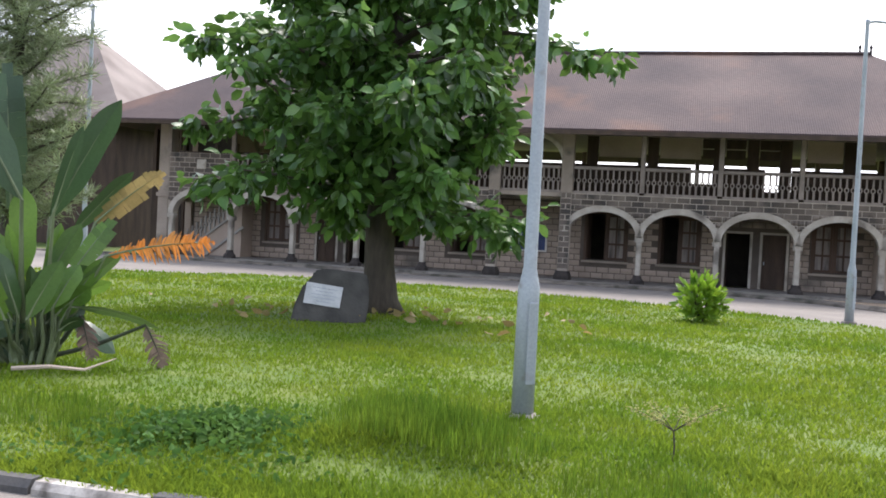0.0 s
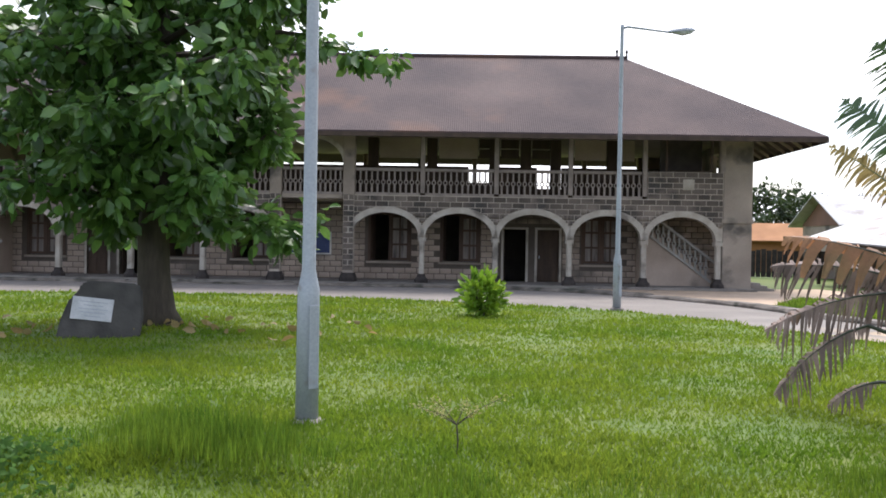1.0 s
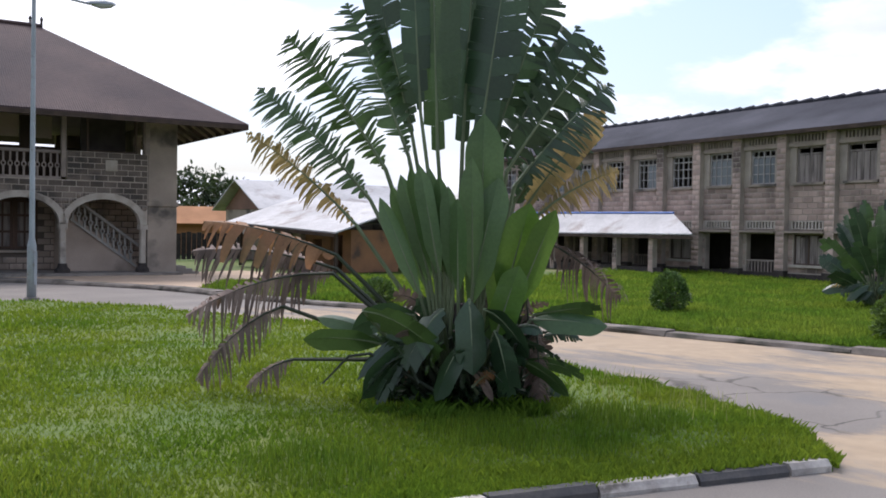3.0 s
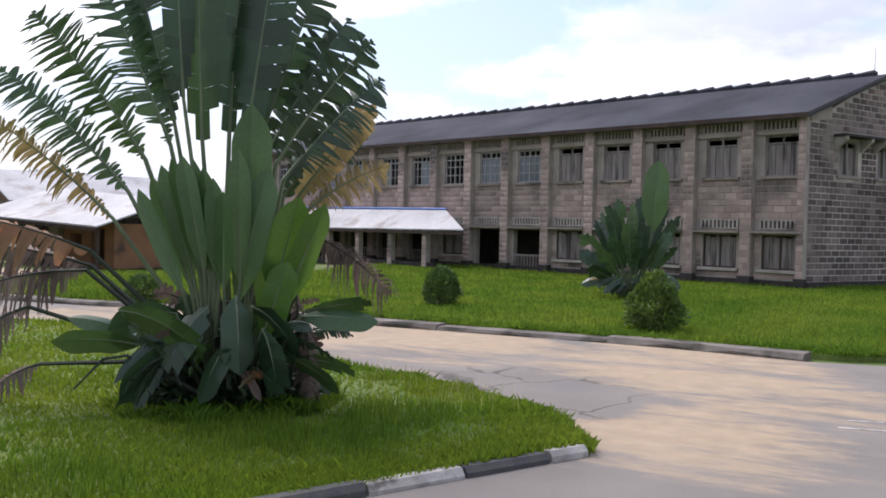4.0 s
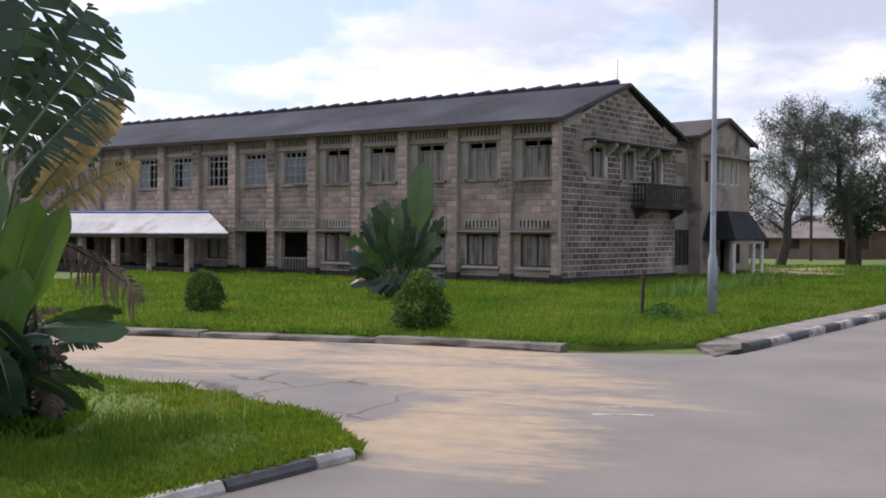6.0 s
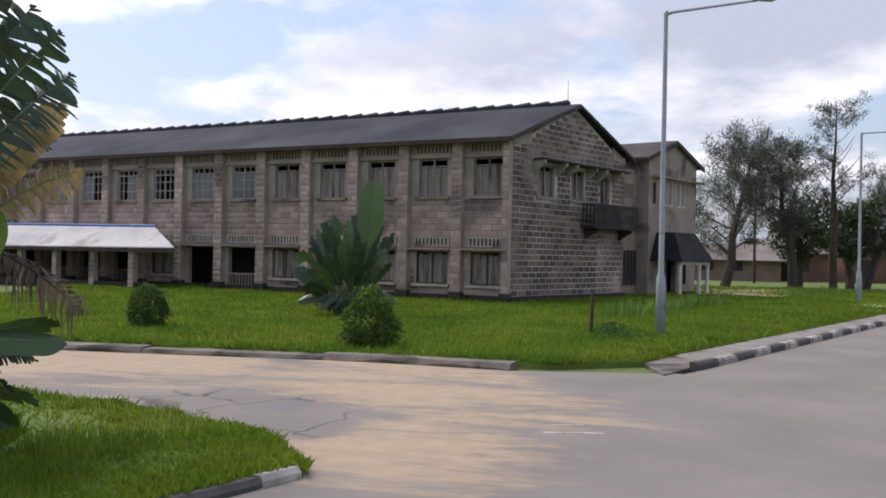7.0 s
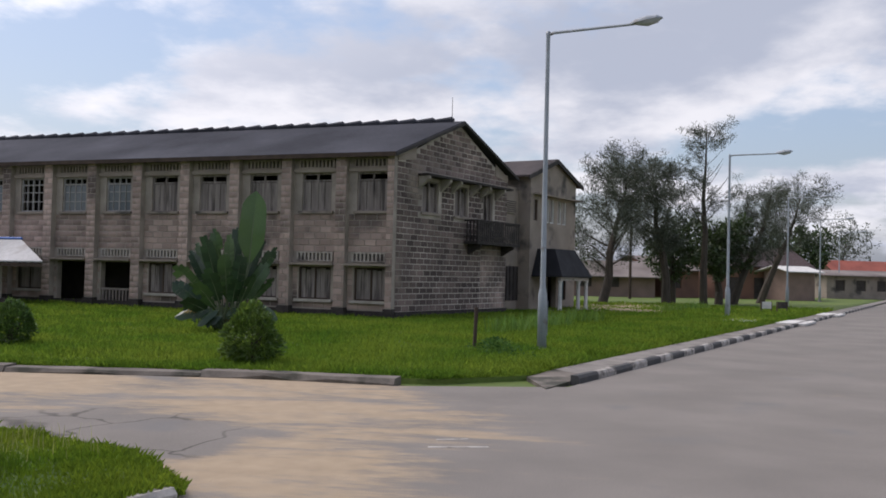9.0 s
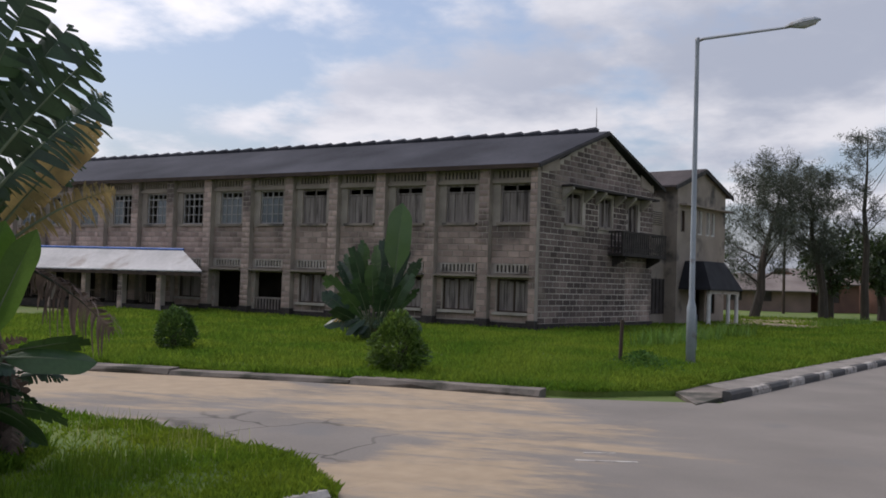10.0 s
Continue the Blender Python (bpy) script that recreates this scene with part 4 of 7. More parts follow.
        z = 1.98 - (0.12 + 0.2 * i) * 0.738
        bm = bmesh.new()
        ring_baluster(bm, 0.74)
        part("baluster", bm, M_GREYB, rail, "", M1 @ Matrix.Translation((x, 1.2, z)))

# upper floor: block parapets, balustrade, posts, open gallery
for a, b in ((3 * S1 + 0.1, 4 * S1 + 0.13), (-7 * S1 - 0.13, -6 * S1 - 0.1)):
    pw = boxes("parapet", [(a, b, 0.0, 0.28, ZB1, ZRAIL)], M_MORTAR, b1, "", M1)
    block_face(M1, a, b, ZB1, ZRAIL, 0.0, 0.45, 0.2, 0.011, M_BLOCK1, pw, singles=40, seed=9)
    c = (a + b) / 2 + 0.1
    boxes("vent_block", [(c - 0.2, c + 0.2, -0.05, -0.002, 3.62, 4.0)], M_ARCH, pw, "pale vent block", M1)
    boxes("post", [((b if a > 0 else a) - 0.1, (b if a > 0 else a) + 0.06, -0.02, 0.2, ZRAIL, 5.62)], M_BALUS, b1, "", M1)
BAL = None
for k in range(-6, 3):
    x0, x1 = k * S1 + 0.09, (k + 1) * S1 - 0.09
    if k == -2:
        x0, x1 = x0 + 0.15, x1 - 0.15
    bm = bmesh.new()
    cbox(bm, x0, x1, 0.02, 0.2, ZRAIL - 0.11, ZRAIL, 0.02)
    box(bm, x0, x1, 0.0, 0.24, ZB1, ZB1 + 0.09)
    rail = part("balustrade", bm, M_BALUS, b1, "", M1)
    n = 12
    for i in range(n):
        x = x0 + (x1 - x0) * (i + 0.5) / n
        if BAL is None:
            bm = bmesh.new()
            ring_baluster(bm, 0.79)
            tmp = part("baluster", bm, M_BALUS, rail)
            BAL = tmp.data
        else:
            tmp = new("baluster", BAL)
            tmp.parent = rail
        tmp.matrix_world = M1 @ Matrix.Translation((x, 0.11, ZB1 + 0.09))
for k in range(-6, 4):
    if k in (-2, -1):
        bm = bmesh.new()
        cbox(bm, k * S1 - 0.22, k * S1 + 0.22, -0.06, 0.3, ZB1, 5.6, 0.03)
        part("post", bm, M_PLASTER, b1, "", M1)
    else:
        bm = bmesh.new()
        cbox(bm, k * S1 - 0.085, k * S1 + 0.085, 0.0, 0.17, ZB1 + 0.09, 5.6, 0.02)
        part("post", bm, M_BALUS, b1, "", M1)
bm = bmesh.new()
arch_hole(bm, -2 * S1 + 0.22, -S1 - 0.22, 4.35, 0.95, 5.6, 0.02, 0.28)
part("upper_arch_wall", bm, M_PLASTER, b1, "", M1)
bm = bmesh.new()
arch_ring(bm, -2 * S1 + 0.22, -S1 - 0.22, 4.35, 0.95, 0.16, -0.03, 0.1)
part("arch", bm, M_ARCH, b1, "", M1)
boxes("eave_beam", [(U0, U1, 0.02, 0.26, 5.58, 5.78)], M_WOODSHADE, b1, "", M1)
# middle wall of the upper floor: pillars, hanging boards, low wall with gaps to the sky
PIL = [-2.05, 0.24, 2.66, 3.86, 5.02, 7.2]
PIL += [MIRROR - x for x in PIL]
for x in PIL:
    boxes("pillar", [(x - 0.2, x + 0.2, YB, YB + 0.3, 3.24, 5.9)], M_WOODSHADE, b1, "", M1)
for a, b in ((-1.8, -0.1), (0.5, 2.0), (5.75, 6.95), (7.45, 8.05)):
    for p, q in ((a, b), (MIRROR - b, MIRROR - a)):
        boxes("board", [(p, q, YB + 0.05, YB + 0.1, 4.82, 5.85)], M_BEIGE, b1, "", M1)
for p, q in ((2.05, 2.46), (2.9, 3.6), (4.1, 4.8)):
    for a, b in ((p, q), (MIRROR - q, MIRROR - p)):
        boxes("louvre_board", [(a, b, YB + 0.05, YB + 0.1, 4.86, 5.2), (a, b, YB + 0.12, YB + 0.16, 5.25, 5.85)], M_WOODSHADE, b1, "", M1)
wall("low_wall", U0 + 2.0, U1 - 2.0, 3.24, 4.52, YB + 0.02, YB + 0.22, [(1.66, 2.44, 3.9, 4.52), (4.3, 5.25, 3.7, 4.52), (MIRROR - 5.25, MIRROR - 4.3, 3.7, 4.52)], M_WOODSHADE, b1, M1)
wall("wall", U0 + 0.3, U1 - 0.3, 3.2, 5.7, DEEP - 0.3, DEEP, [(x, x + 2.35, 3.45, 5.6) for x in np.arange(U0 + 1.0, U1 - 2.8, 2.55)], M_PLAIN, b1, M1)
# dark panels paint in the shade behind the upper end windows
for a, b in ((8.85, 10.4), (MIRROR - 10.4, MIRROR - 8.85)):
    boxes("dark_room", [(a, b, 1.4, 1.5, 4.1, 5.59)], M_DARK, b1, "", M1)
    boxes("window_frame", [(a - 0.07, a, 0.05, 0.15, ZRAIL, 5.58), (b, b + 0.07, 0.05, 0.15, ZRAIL, 5.58), (a - 0.02, b + 0.02, 0.06, 0.14, ZRAIL + 0.001, ZRAIL + 0.06)], M_WOODSHADE, b1, "", M1)
wall("upper_side", 4 * S1 + 0.0, U1 - 0.35, ZRAIL, 5.58, 0.05, 0.3, [], M_PLASTER, b1, M1)
# hipped roof on its rafters
EO = 2.0
ex0, ex1, ey0, ey1, ze = U0 - EO - 0.48, U1 + EO, -EO + 0.25, DEEP + EO, 5.42
rx0, rx1, ry, zr = -16.15, 8.05, 5.0, 9.28
bm = bmesh.new()
c = [(ex0, ey0, ze), (ex1, ey0, ze), (ex1, ey1, ze), (ex0, ey1, ze), (rx0, ry, zr), (rx1, ry, zr)]
for f in ((0, 1, 5, 4), (1, 2, 5), (2, 3, 4, 5), (3, 0, 4)):
    slab(bm, [c[i] for i in f], 0.07)
roof = part("roof", bm, M_RUST, b1, "rusty corrugated hipped roof", M1)
boxes("fascia", [(ex0, ex1, ey0 - 0.02, ey0 + 0.03, ze - 0.2, ze - 0.06)], M_WOODSHADE, roof, "", M1)
boxes("fascia", [(ex1 - 0.03, ex1 + 0.02, ey0 + 0.03, ey1, ze - 0.2, ze - 0.06)], M_WOODSHADE, roof, "", M1)
fall = (zr - ze) / (ex1 - rx1)
for i in range(14):
    y = ey0 + 0.5 + i * 0.95
    inner = max(U1 - 0.2, ex1 - (ex1 - rx1) * min(y - ey0, ey1 - y) / (ry - ey0) + 0.2)
    if inner < ex1 - 0.3:
        rf = bmesh.new()
        slab(rf, [(inner, y, ze + fall * (ex1 - inner) - 0.1), (inner, y + 0.07, ze + fall * (ex1 - inner) - 0.1), (ex1 - 0.05, y + 0.07, ze - 0.09), (ex1 - 0.05, y, ze - 0.09)], 0.12)
        part("rafter", rf, M_PLASTER, roof, "", M1)
bm = bmesh.new()
tube(bm, [(rx0, ry, zr + 0.02), (rx1, ry, zr + 0.02)], 0.09, 8)
part("ridge_cap", bm, M_RUST, roof, "", M1)
for x in (rx1 - 0.35, rx1 + 0.05):
    bm = bmesh.new()
    lathe(bm, [(0.05, zr - 0.05), (0.04, zr + 0.22), (0.07, zr + 0.26), (0.02, zr + 0.38)], x, ry, 8)
    part("finial", bm, M_DARKBASE, roof, "", M1)
# notice board on the back wall of the entrance bay
nb = thing("notice_board", "framed notice board with posters hung on the arcade wall", "notice board")
boxes("board", [(-5.28, -3.68, YB - 0.05, YB - 0.01, 1.08, 1.85)], M_BLUEP, nb, "", M1)
for r in ((-5.34, -3.62, YB - 0.09, YB - 0.05, 1.02, 1.08), (-5.34, -3.62, YB - 0.09, YB - 0.05, 1.85, 1.91), (-5.34, -5.28, YB - 0.09, YB - 0.05, 1.08, 1.85), (-3.68, -3.62, YB - 0.09, YB - 0.05, 1.08, 1.85)):
    boxes("frame", [r], M_WHITE, nb, "", M1)
for a, b, z0, z1 in ((-5.12, -4.62, 1.3, 1.72), (-4.5, -3.85, 1.2, 1.75)):
    boxes("poster", [(a, b, YB - 0.06, YB - 0.052, z0, z1)], M_PAPER if a < -5 else M_BLUEP, nb, "", M1)


# ---- long block-built hall with a gabled roof ----
M2 = pose(33.314, 4.737, 0, 0, 0, A2)       # x runs back from the corner as negative, +y inwards
MG = pose(33.314, 4.737, 0, 0, 0, AG)       # end wall: x along it, +y inwards
W2, NB, BAY, OFF = 8.33, 14, 2.262, 0.95
LEN = OFF + NB * BAY
GX, GY = W2 * math.cos(radians(AG - A2)), W2 * math.sin(radians(AG - A2))   # far corner of the end wall, in the frame of M2
ZE, ZR2 = 5.95, 7.66
def lattice(xbars, zbars, y0, y1, material, parent, m):
    """A window frame in one piece: upright and level bars with the openings between them."""
    xs, zs = sorted(xbars), sorted(zbars)
    holes = [(p[1], q[0], r[1], s[0]) for p, q in zip(xs, xs[1:]) for r, s in zip(zs, zs[1:])]
    return wall("window", xs[0][0], xs[-1][1], zs[0][0], zs[-1][1], y0, y1, holes, material, parent, m)


b2 = thing("block_hall", "long two-storey hall of sooty concrete blocks with a dark gabled roof", "building")
up, lo = [], []
for k in range(NB):
    x = -(OFF + BAY * k)
    up.append((x - 0.61, x + 0.61, 3.86, 5.25))
    lo.append((x - 0.66, x + 0.66, 0.66, 1.84))
holes = list(up)
for k in range(NB):
    x = -(OFF + BAY * k)
    if k in (5, 6) or k >= 8:
        holes.append((x - 0.75, x + 0.75, 0.1, 1.84))
    else:
        holes.append(lo[k])
fac = wall("wall", -LEN, 0.0, 0.0, ZE, 0.0, 0.25, holes, M_MORTAR, b2, M2, "tan block wall")


def clear(a, b, c, d):
    return not any(b > h[0] - 0.02 and a < h[1] + 0.02 and d > h[2] - 0.03 and c < h[3] + 0.03 for h in holes)


for k in range(NB):
    x = -(OFF + BAY * k)
    block_face(M2, x - BAY / 2 + 0.2, x + BAY / 2 - 0.24, 0.34, 1.84, 0.0, 0.45, 0.215, 0.012, M_BLOCK2, fac, keep=clear, singles=0 if k > 3 else 20, seed=k)
    block_face(M2, x - BAY / 2 + 0.2, x + BAY / 2 - 0.24, 2.38, 3.76, 0.0, 0.45, 0.222, 0.012, M_BLOCK2, fac, keep=clear, singles=0 if k > 4 else 25, seed=k + 50)
    # ledges, vents, sills
    boxes("ledge", [(x - BAY / 2 + 0.2, x + BAY / 2 - 0.24, -0.34, 0.0, 1.90, 1.97)], M_PLASTER, fac, "", M2)
    boxes("lintel", [(x - BAY / 2 + 0.2, x + BAY / 2 - 0.24, -0.1, 0.0, 5.27, 5.41)], M_VENT, fac, "", M2)
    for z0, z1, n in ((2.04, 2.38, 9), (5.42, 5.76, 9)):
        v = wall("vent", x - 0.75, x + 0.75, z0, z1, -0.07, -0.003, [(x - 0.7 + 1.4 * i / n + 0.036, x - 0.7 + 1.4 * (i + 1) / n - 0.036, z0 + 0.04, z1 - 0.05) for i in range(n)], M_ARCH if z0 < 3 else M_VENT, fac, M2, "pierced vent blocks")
        # thin dark sheet paints in the shade within the vent's slots
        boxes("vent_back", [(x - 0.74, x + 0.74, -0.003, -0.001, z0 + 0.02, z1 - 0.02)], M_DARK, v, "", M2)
    # upper window
    a, b, z0, z1 = up[k]
    glazed = k >= 5
    mid = (a + b) / 2
    xb = [(a, a + 0.06), (mid - 0.03, mid + 0.03), (b - 0.06, b)]
    zb = [(z0, z0 + 0.055), (z1 - 0.3, z1 - 0.245), (z1 - 0.06, z1)]
    if glazed:
        zb += [(z0 + 0.4, z0 + 0.435), (z0 + 0.78, z0 + 0.815)]
        xb += [(x1 - 0.017, x1 + 0.017) for x1 in ((a * 3 + b) / 4, (a + b * 3) / 4)]
    win = lattice(xb, zb, 0.065, 0.135, M_FRAMEW if glazed else M_CURTAIN, b2, M2)
    boxes("sill", [(a - 0.1, b + 0.1, -0.1, -0.002, z0 - 0.09, z0)], M_PLASTER, win, "", M2)
    rng = random.Random(k)
    n = 2 if glazed else 4
    for i in range(n):
        if glazed and rng.random() < 0.35:
            continue
        p, q = a + 0.06 + (b - a - 0.12) * i / n, a + 0.06 + (b - a - 0.12) * (i + 1) / n
        bm = bmesh.new()
        box(bm, p + 0.012, q - 0.012, 0.075 + rng.uniform(0, 0.02), 0.1, z0 + 0.05, z1 - 0.32)
        part("pane" if glazed else "shutter_board", bm, M_GLASS if glazed else M_CURTAIN, win, "", M2)
    # lower openings
    if k in (5, 6) or k >= 8:
        if k != 6:
            rl = boxes("low_rail", [(x - 0.74, x + 0.74, 0.02, 0.08, 0.72, 0.8), (x - 0.74, x + 0.74, 0.02, 0.08, 0.14, 0.2)], M_BALUS, b2, "low balustrade across the opening", M2)
            for i in range(9):
                boxes("baluster", [(x - 0.68 + 0.165 * i, x - 0.62 + 0.165 * i, 0.03, 0.07, 0.2, 0.72)], M_BALUS, rl, "", M2)
    else:
        a, b, z0, z1 = lo[k]
        win = lattice([(a, a + 0.06), ((a + b) / 2 - 0.03, (a + b) / 2 + 0.03), (b - 0.06, b)], [(z0, z0 + 0.05), (z1 - 0.05, z1)], 0.06, 0.14, M_WOODSHADE, b2, M2)
        boxes("sill", [(a - 0.12, b + 0.12, -0.14, -0.002, z0 - 0.1, z0)], M_ARCH, win, "", M2)
        for i in range(6):
            p, q = a + 0.06 + (b - a - 0.12) * i / 6, a + 0.06 + (b - a - 0.12) * (i + 1) / 6
            boxes("shutter_board", [(p + 0.008, q - 0.008, 0.075 + rng.uniform(0, 0.03), 0.12, z0 + 0.05, z1 - rng.uniform(0.02, 0.14))], M_CURTAIN, win, "", M2)
# pilasters between the bays
for k in range(NB + 1):
    x = -(OFF + 0.02 + BAY * (k - 0.5)) if k else -0.14
    w = 0.22 if k else 0.14
    bm = bmesh.new()
    box(bm, x - w + 0.01, x + w - 0.01, -0.24, -0.001, 0.0, ZE - 0.06)
    pl = part("pilaster", bm, M_MORTAR, b2, "", M2)
    block_face(M2, x - w, x + w, 0.42, ZE - 0.06, -0.241, 0.36, 0.222, 0.012, M_BLOCK2, pl, singles=24 if k < 4 else 0, seed=k + 99)
    boxes("footing", [(x - w - 0.03, x + w + 0.03, -0.29, -0.002, 0.0, 0.4)], M_DARKBASE, pl, "", M2)
boxes("plinth", [(-LEN, 0.0, -0.06, -0.001, 0.0, 0.3)], M_DARKBASE, fac, "", M2)
# end wall with gable
EW = [(1.62, 2.78, 3.94, 5.12), (3.97, 5.0, 3.94, 5.12), (6.24, 7.04, 2.98, 5.05)]
gw = wall("end_wall", 0.0, W2, 0.0, ZE - 0.3, 0.0, 0.25, EW, M_MORTG, b2, MG, "sooty block end wall with pale joints")


def clear_end(a, b, c, d):
    return not any(b > h[0] - 0.02 and a < h[1] + 0.02 and d > h[2] - 0.02 and c < h[3] + 0.02 for h in EW)


block_face(MG, 0.0, 6.1, 0.3, ZE - 0.3, 0.0, 0.46, 0.212, 0.009, M_BLOCKG, gw, keep=clear_end, singles=300, joint=0.033, seed=3)
block_face(MG, 6.1, W2, 0.3, 2.7, 0.0, 0.46, 0.212, 0.008, M_BLOCK2, gw, keep=clear_end, joint=0.03, seed=4)
block_face(MG, 6.1, W2, 2.72, ZE - 0.3, 0.0, 0.46, 0.212, 0.009, M_BLOCKG, gw, keep=clear_end, joint=0.033, seed=5)
bm = bmesh.new()
g0, gp = ZE - 0.3, ZR2 - 0.12
v = [bm.verts.new((x, y, z)) for y in (0.0, 0.25) for x, z in ((0, g0), (W2, g0), (W2 / 2, gp))]
for f in ((0, 1, 2), (5, 4, 3), (0, 3, 4, 1), (1, 4, 5, 2), (2, 5, 3, 0)):
    bm.faces.new([v[i] for i in f])
gb = part("gable", bm, M_MORTG, b2, "", MG)
slope = (gp - g0) / (W2 / 2)
block_face(MG, 0.5, W2 - 0.5, g0, gp - 0.05, 0.0, 0.46, 0.212, 0.009, M_BLOCKG, gb, keep=lambda a, b, c, d: d < g0 + slope * (min(a, W2 - b) - 0.06), joint=0.033, seed=6)
boxes("plinth", [(-0.02, W2, -0.08, -0.001, 0.0, 0.3)], M_DARKBASE, gw, "", MG)
for a, b, z0, z1 in EW:
    win = lattice([(a, a + 0.06), ((a + b) / 2 - 0.03, (a + b) / 2 + 0.03), (b - 0.06, b)], [(z0, z0 + 0.05), (z1 - 0.05, z1)], 0.06, 0.14, M_CURTAIN, b2, MG)
    boxes("shutter_board", [(a + 0.05, b - 0.05, 0.15, 0.18, z0, z1 - 0.2)], M_CURTAIN, win, "", MG)
    boxes("sill", [(a - 0.1, b + 0.1, -0.08, -0.024, z0 - 0.09, z0)], M_PLASTER, win, "", MG)
hood = boxes("window_hood", [(1.3, 7.95, -0.5, -0.024, 5.24, 5.32)], M_DARKBASE, b2, "thin concrete hood over the end windows", MG)
for x in (1.35, 2.85, 3.65, 5.1, 5.95, 7.2):
    bm = bmesh.new()
    slab(bm, [(x, -0.46, 5.239), (x + 0.15, -0.46, 5.239), (x + 0.15, -0.024, 5.239), (x, -0.024, 5.239)], 0.1)
    for q in bm.verts:
        if q.co.y > -0.1 and q.co.z < 5.2:
            q.co.z -= 0.36
    part("bracket", bm, M_ARCH, hood, "", MG)
# iron balcony on the end wall
BX0, BX1, BY = 4.7, 8.3, -0.66
bal = boxes("balcony", [(BX0, BX1, BY, -0.03, 2.88, 3.0)], M_DARKBASE, b2, "black iron balcony", MG)
for r in ((BX0, BX1, BY, BY + 0.05, 3.78, 3.85), (BX0, BX0 + 0.05, BY + 0.05, -0.03, 3.78, 3.85), (BX1 - 0.05, BX1, BY + 0.05, -0.03, 3.78, 3.85), (BX0, BX1, BY, BY + 0.04, 3.16, 3.21), (BX0, BX0 + 0.04, BY + 0.05, -0.03, 3.16, 3.21)):
    boxes("rail", [r], M_DARKBASE, bal, "", MG)
for i in range(21):
    x = BX0 + 0.02 + i * 0.174
    boxes("bar", [(x, x + (0.12 if i < 12 else 0.08), BY + 0.01, BY + 0.035, 3.0, 3.78)], M_DARKBASE, bal, "", MG)
for i in range(4):
    y = -0.12 - i * 0.15
    boxes("bar", [(BX0 + 0.01, BX0 + 0.035, y - 0.06, y, 3.0, 3.78)], M_DARKBASE, bal, "", MG)
for x in (BX0 + 0.3, BX1 - 0.5):
    bm = bmesh.new()
    slab(bm, [(x, BY + 0.06, 2.879), (x + 0.12, BY + 0.06, 2.879), (x + 0.12, -0.03, 2.879), (x, -0.03, 2.879)], 0.1)
    for q in bm.verts:
        if q.co.y > -0.1 and q.co.z < 2.85:
            q.co.z -= 0.3
    part("bracket", bm, M_DARKBASE, bal, "", MG)
# other walls of the hall
sk = (GX / GY)


def hall(x, y):
    return (x + sk * y, y)


bm = bmesh.new()
prism(bm, [hall(-LEN, GY - 0.25), hall(0.0, GY - 0.25), hall(0.0, GY), hall(-LEN, GY)], 0, ZE)
part("wall", bm, M_MORTAR, b2, "", M2)
bm = bmesh.new()
prism(bm, [hall(-LEN - 0.25, 0.0), hall(-LEN, 0.0), hall(-LEN, GY), hall(-LEN - 0.25, GY)], 0, ZE)
part("wall", bm, M_MORTAR, b2, "", M2)
# floor and inner wall coloured dark for the hall's indoor shade
bm = bmesh.new()
prism(bm, [hall(-LEN, 0.3), hall(-0.4, 0.3), hall(-0.4, GY - 0.3), hall(-LEN, GY - 0.3)], 2.6, 2.85)
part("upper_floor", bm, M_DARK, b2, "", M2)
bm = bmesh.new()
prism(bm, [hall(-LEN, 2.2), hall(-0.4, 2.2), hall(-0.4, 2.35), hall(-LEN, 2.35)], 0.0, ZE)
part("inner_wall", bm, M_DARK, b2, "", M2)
# roof: two corrugated slopes with scalloped ridge tiles
EV, OV = 0.5, 0.24
mid = GY / 2
bm = bmesh.new()
p = [hall(-LEN - OV, -EV), hall(OV, -EV), hall(OV, mid), hall(-LEN - OV, mid), hall(OV, GY + EV), hall(-LEN - OV, GY + EV)]
zl = ZE - 0.05
slab(bm, [(*p[0], zl), (*p[1], zl), (*p[2], ZR2), (*p[3], ZR2)], 0.08)
slab(bm, [(*p[3], ZR2), (*p[2], ZR2), (*p[4], zl), (*p[5], zl)], 0.08)
roof2 = part("roof", bm, M_RIB2, b2, "dark corrugated roof", M2)
for y0, y1 in ((-EV - 0.03, -EV), ):
    boxes("fascia", [(-LEN - OV, OV - 0.1, y0, y1, zl - 0.16, zl - 0.01)], M_WOODSHADE, roof2, "", M2)
for q0, q1 in ((p[1], p[2]), (p[4], p[2])):
    bm = bmesh.new()
    slab(bm, [(q0[0], q0[1], zl - 0.04), (q0[0] + 0.05, q0[1], zl - 0.04), (q1[0] + 0.05, q1[1], ZR2 - 0.04), (q1[0], q1[1], ZR2 - 0.04)], 0.12)
    part("barge_board", bm, M_BARGE, roof2, "", M2)
for i in range(int(LEN / 0.8)):
    x = -LEN + 0.4 + i * 0.8
    bm = bmesh.new()
    c = hall(x, mid)
    tube(bm, [(c[0], c[1], ZR2 + 0.02), (c[0] + 0.7, c[1], ZR2 + 0.06), (c[0] + 0.78, c[1], ZR2 + 0.02)], [0.09, 0.13, 0.1], 6)
    part("ridge_tile", bm, M_RIB2, roof2, "", M2)
bm = bmesh.new()
c = hall(-0.3, mid)
tube(bm, [(c[0], c[1], ZR2), (c[0], c[1], ZR2 + 0.95)], [0.015, 0.008], 5)
part("lightning_rod", bm, M_DARKBASE, roof2, "", M2)
for sgn, x0 in ((1, 0.02), (-1, W2 - 0.02)):      # plain rendered corners of the gable
    bm = bmesh.new()
    out = [(x0, 5.66), (x0 + sgn * 1.12, 5.80), (x0 + sgn * 1.12, 6.30), (x0, 5.84)]
    fr = [bm.verts.new((x, -0.035, z)) for x, z in out]
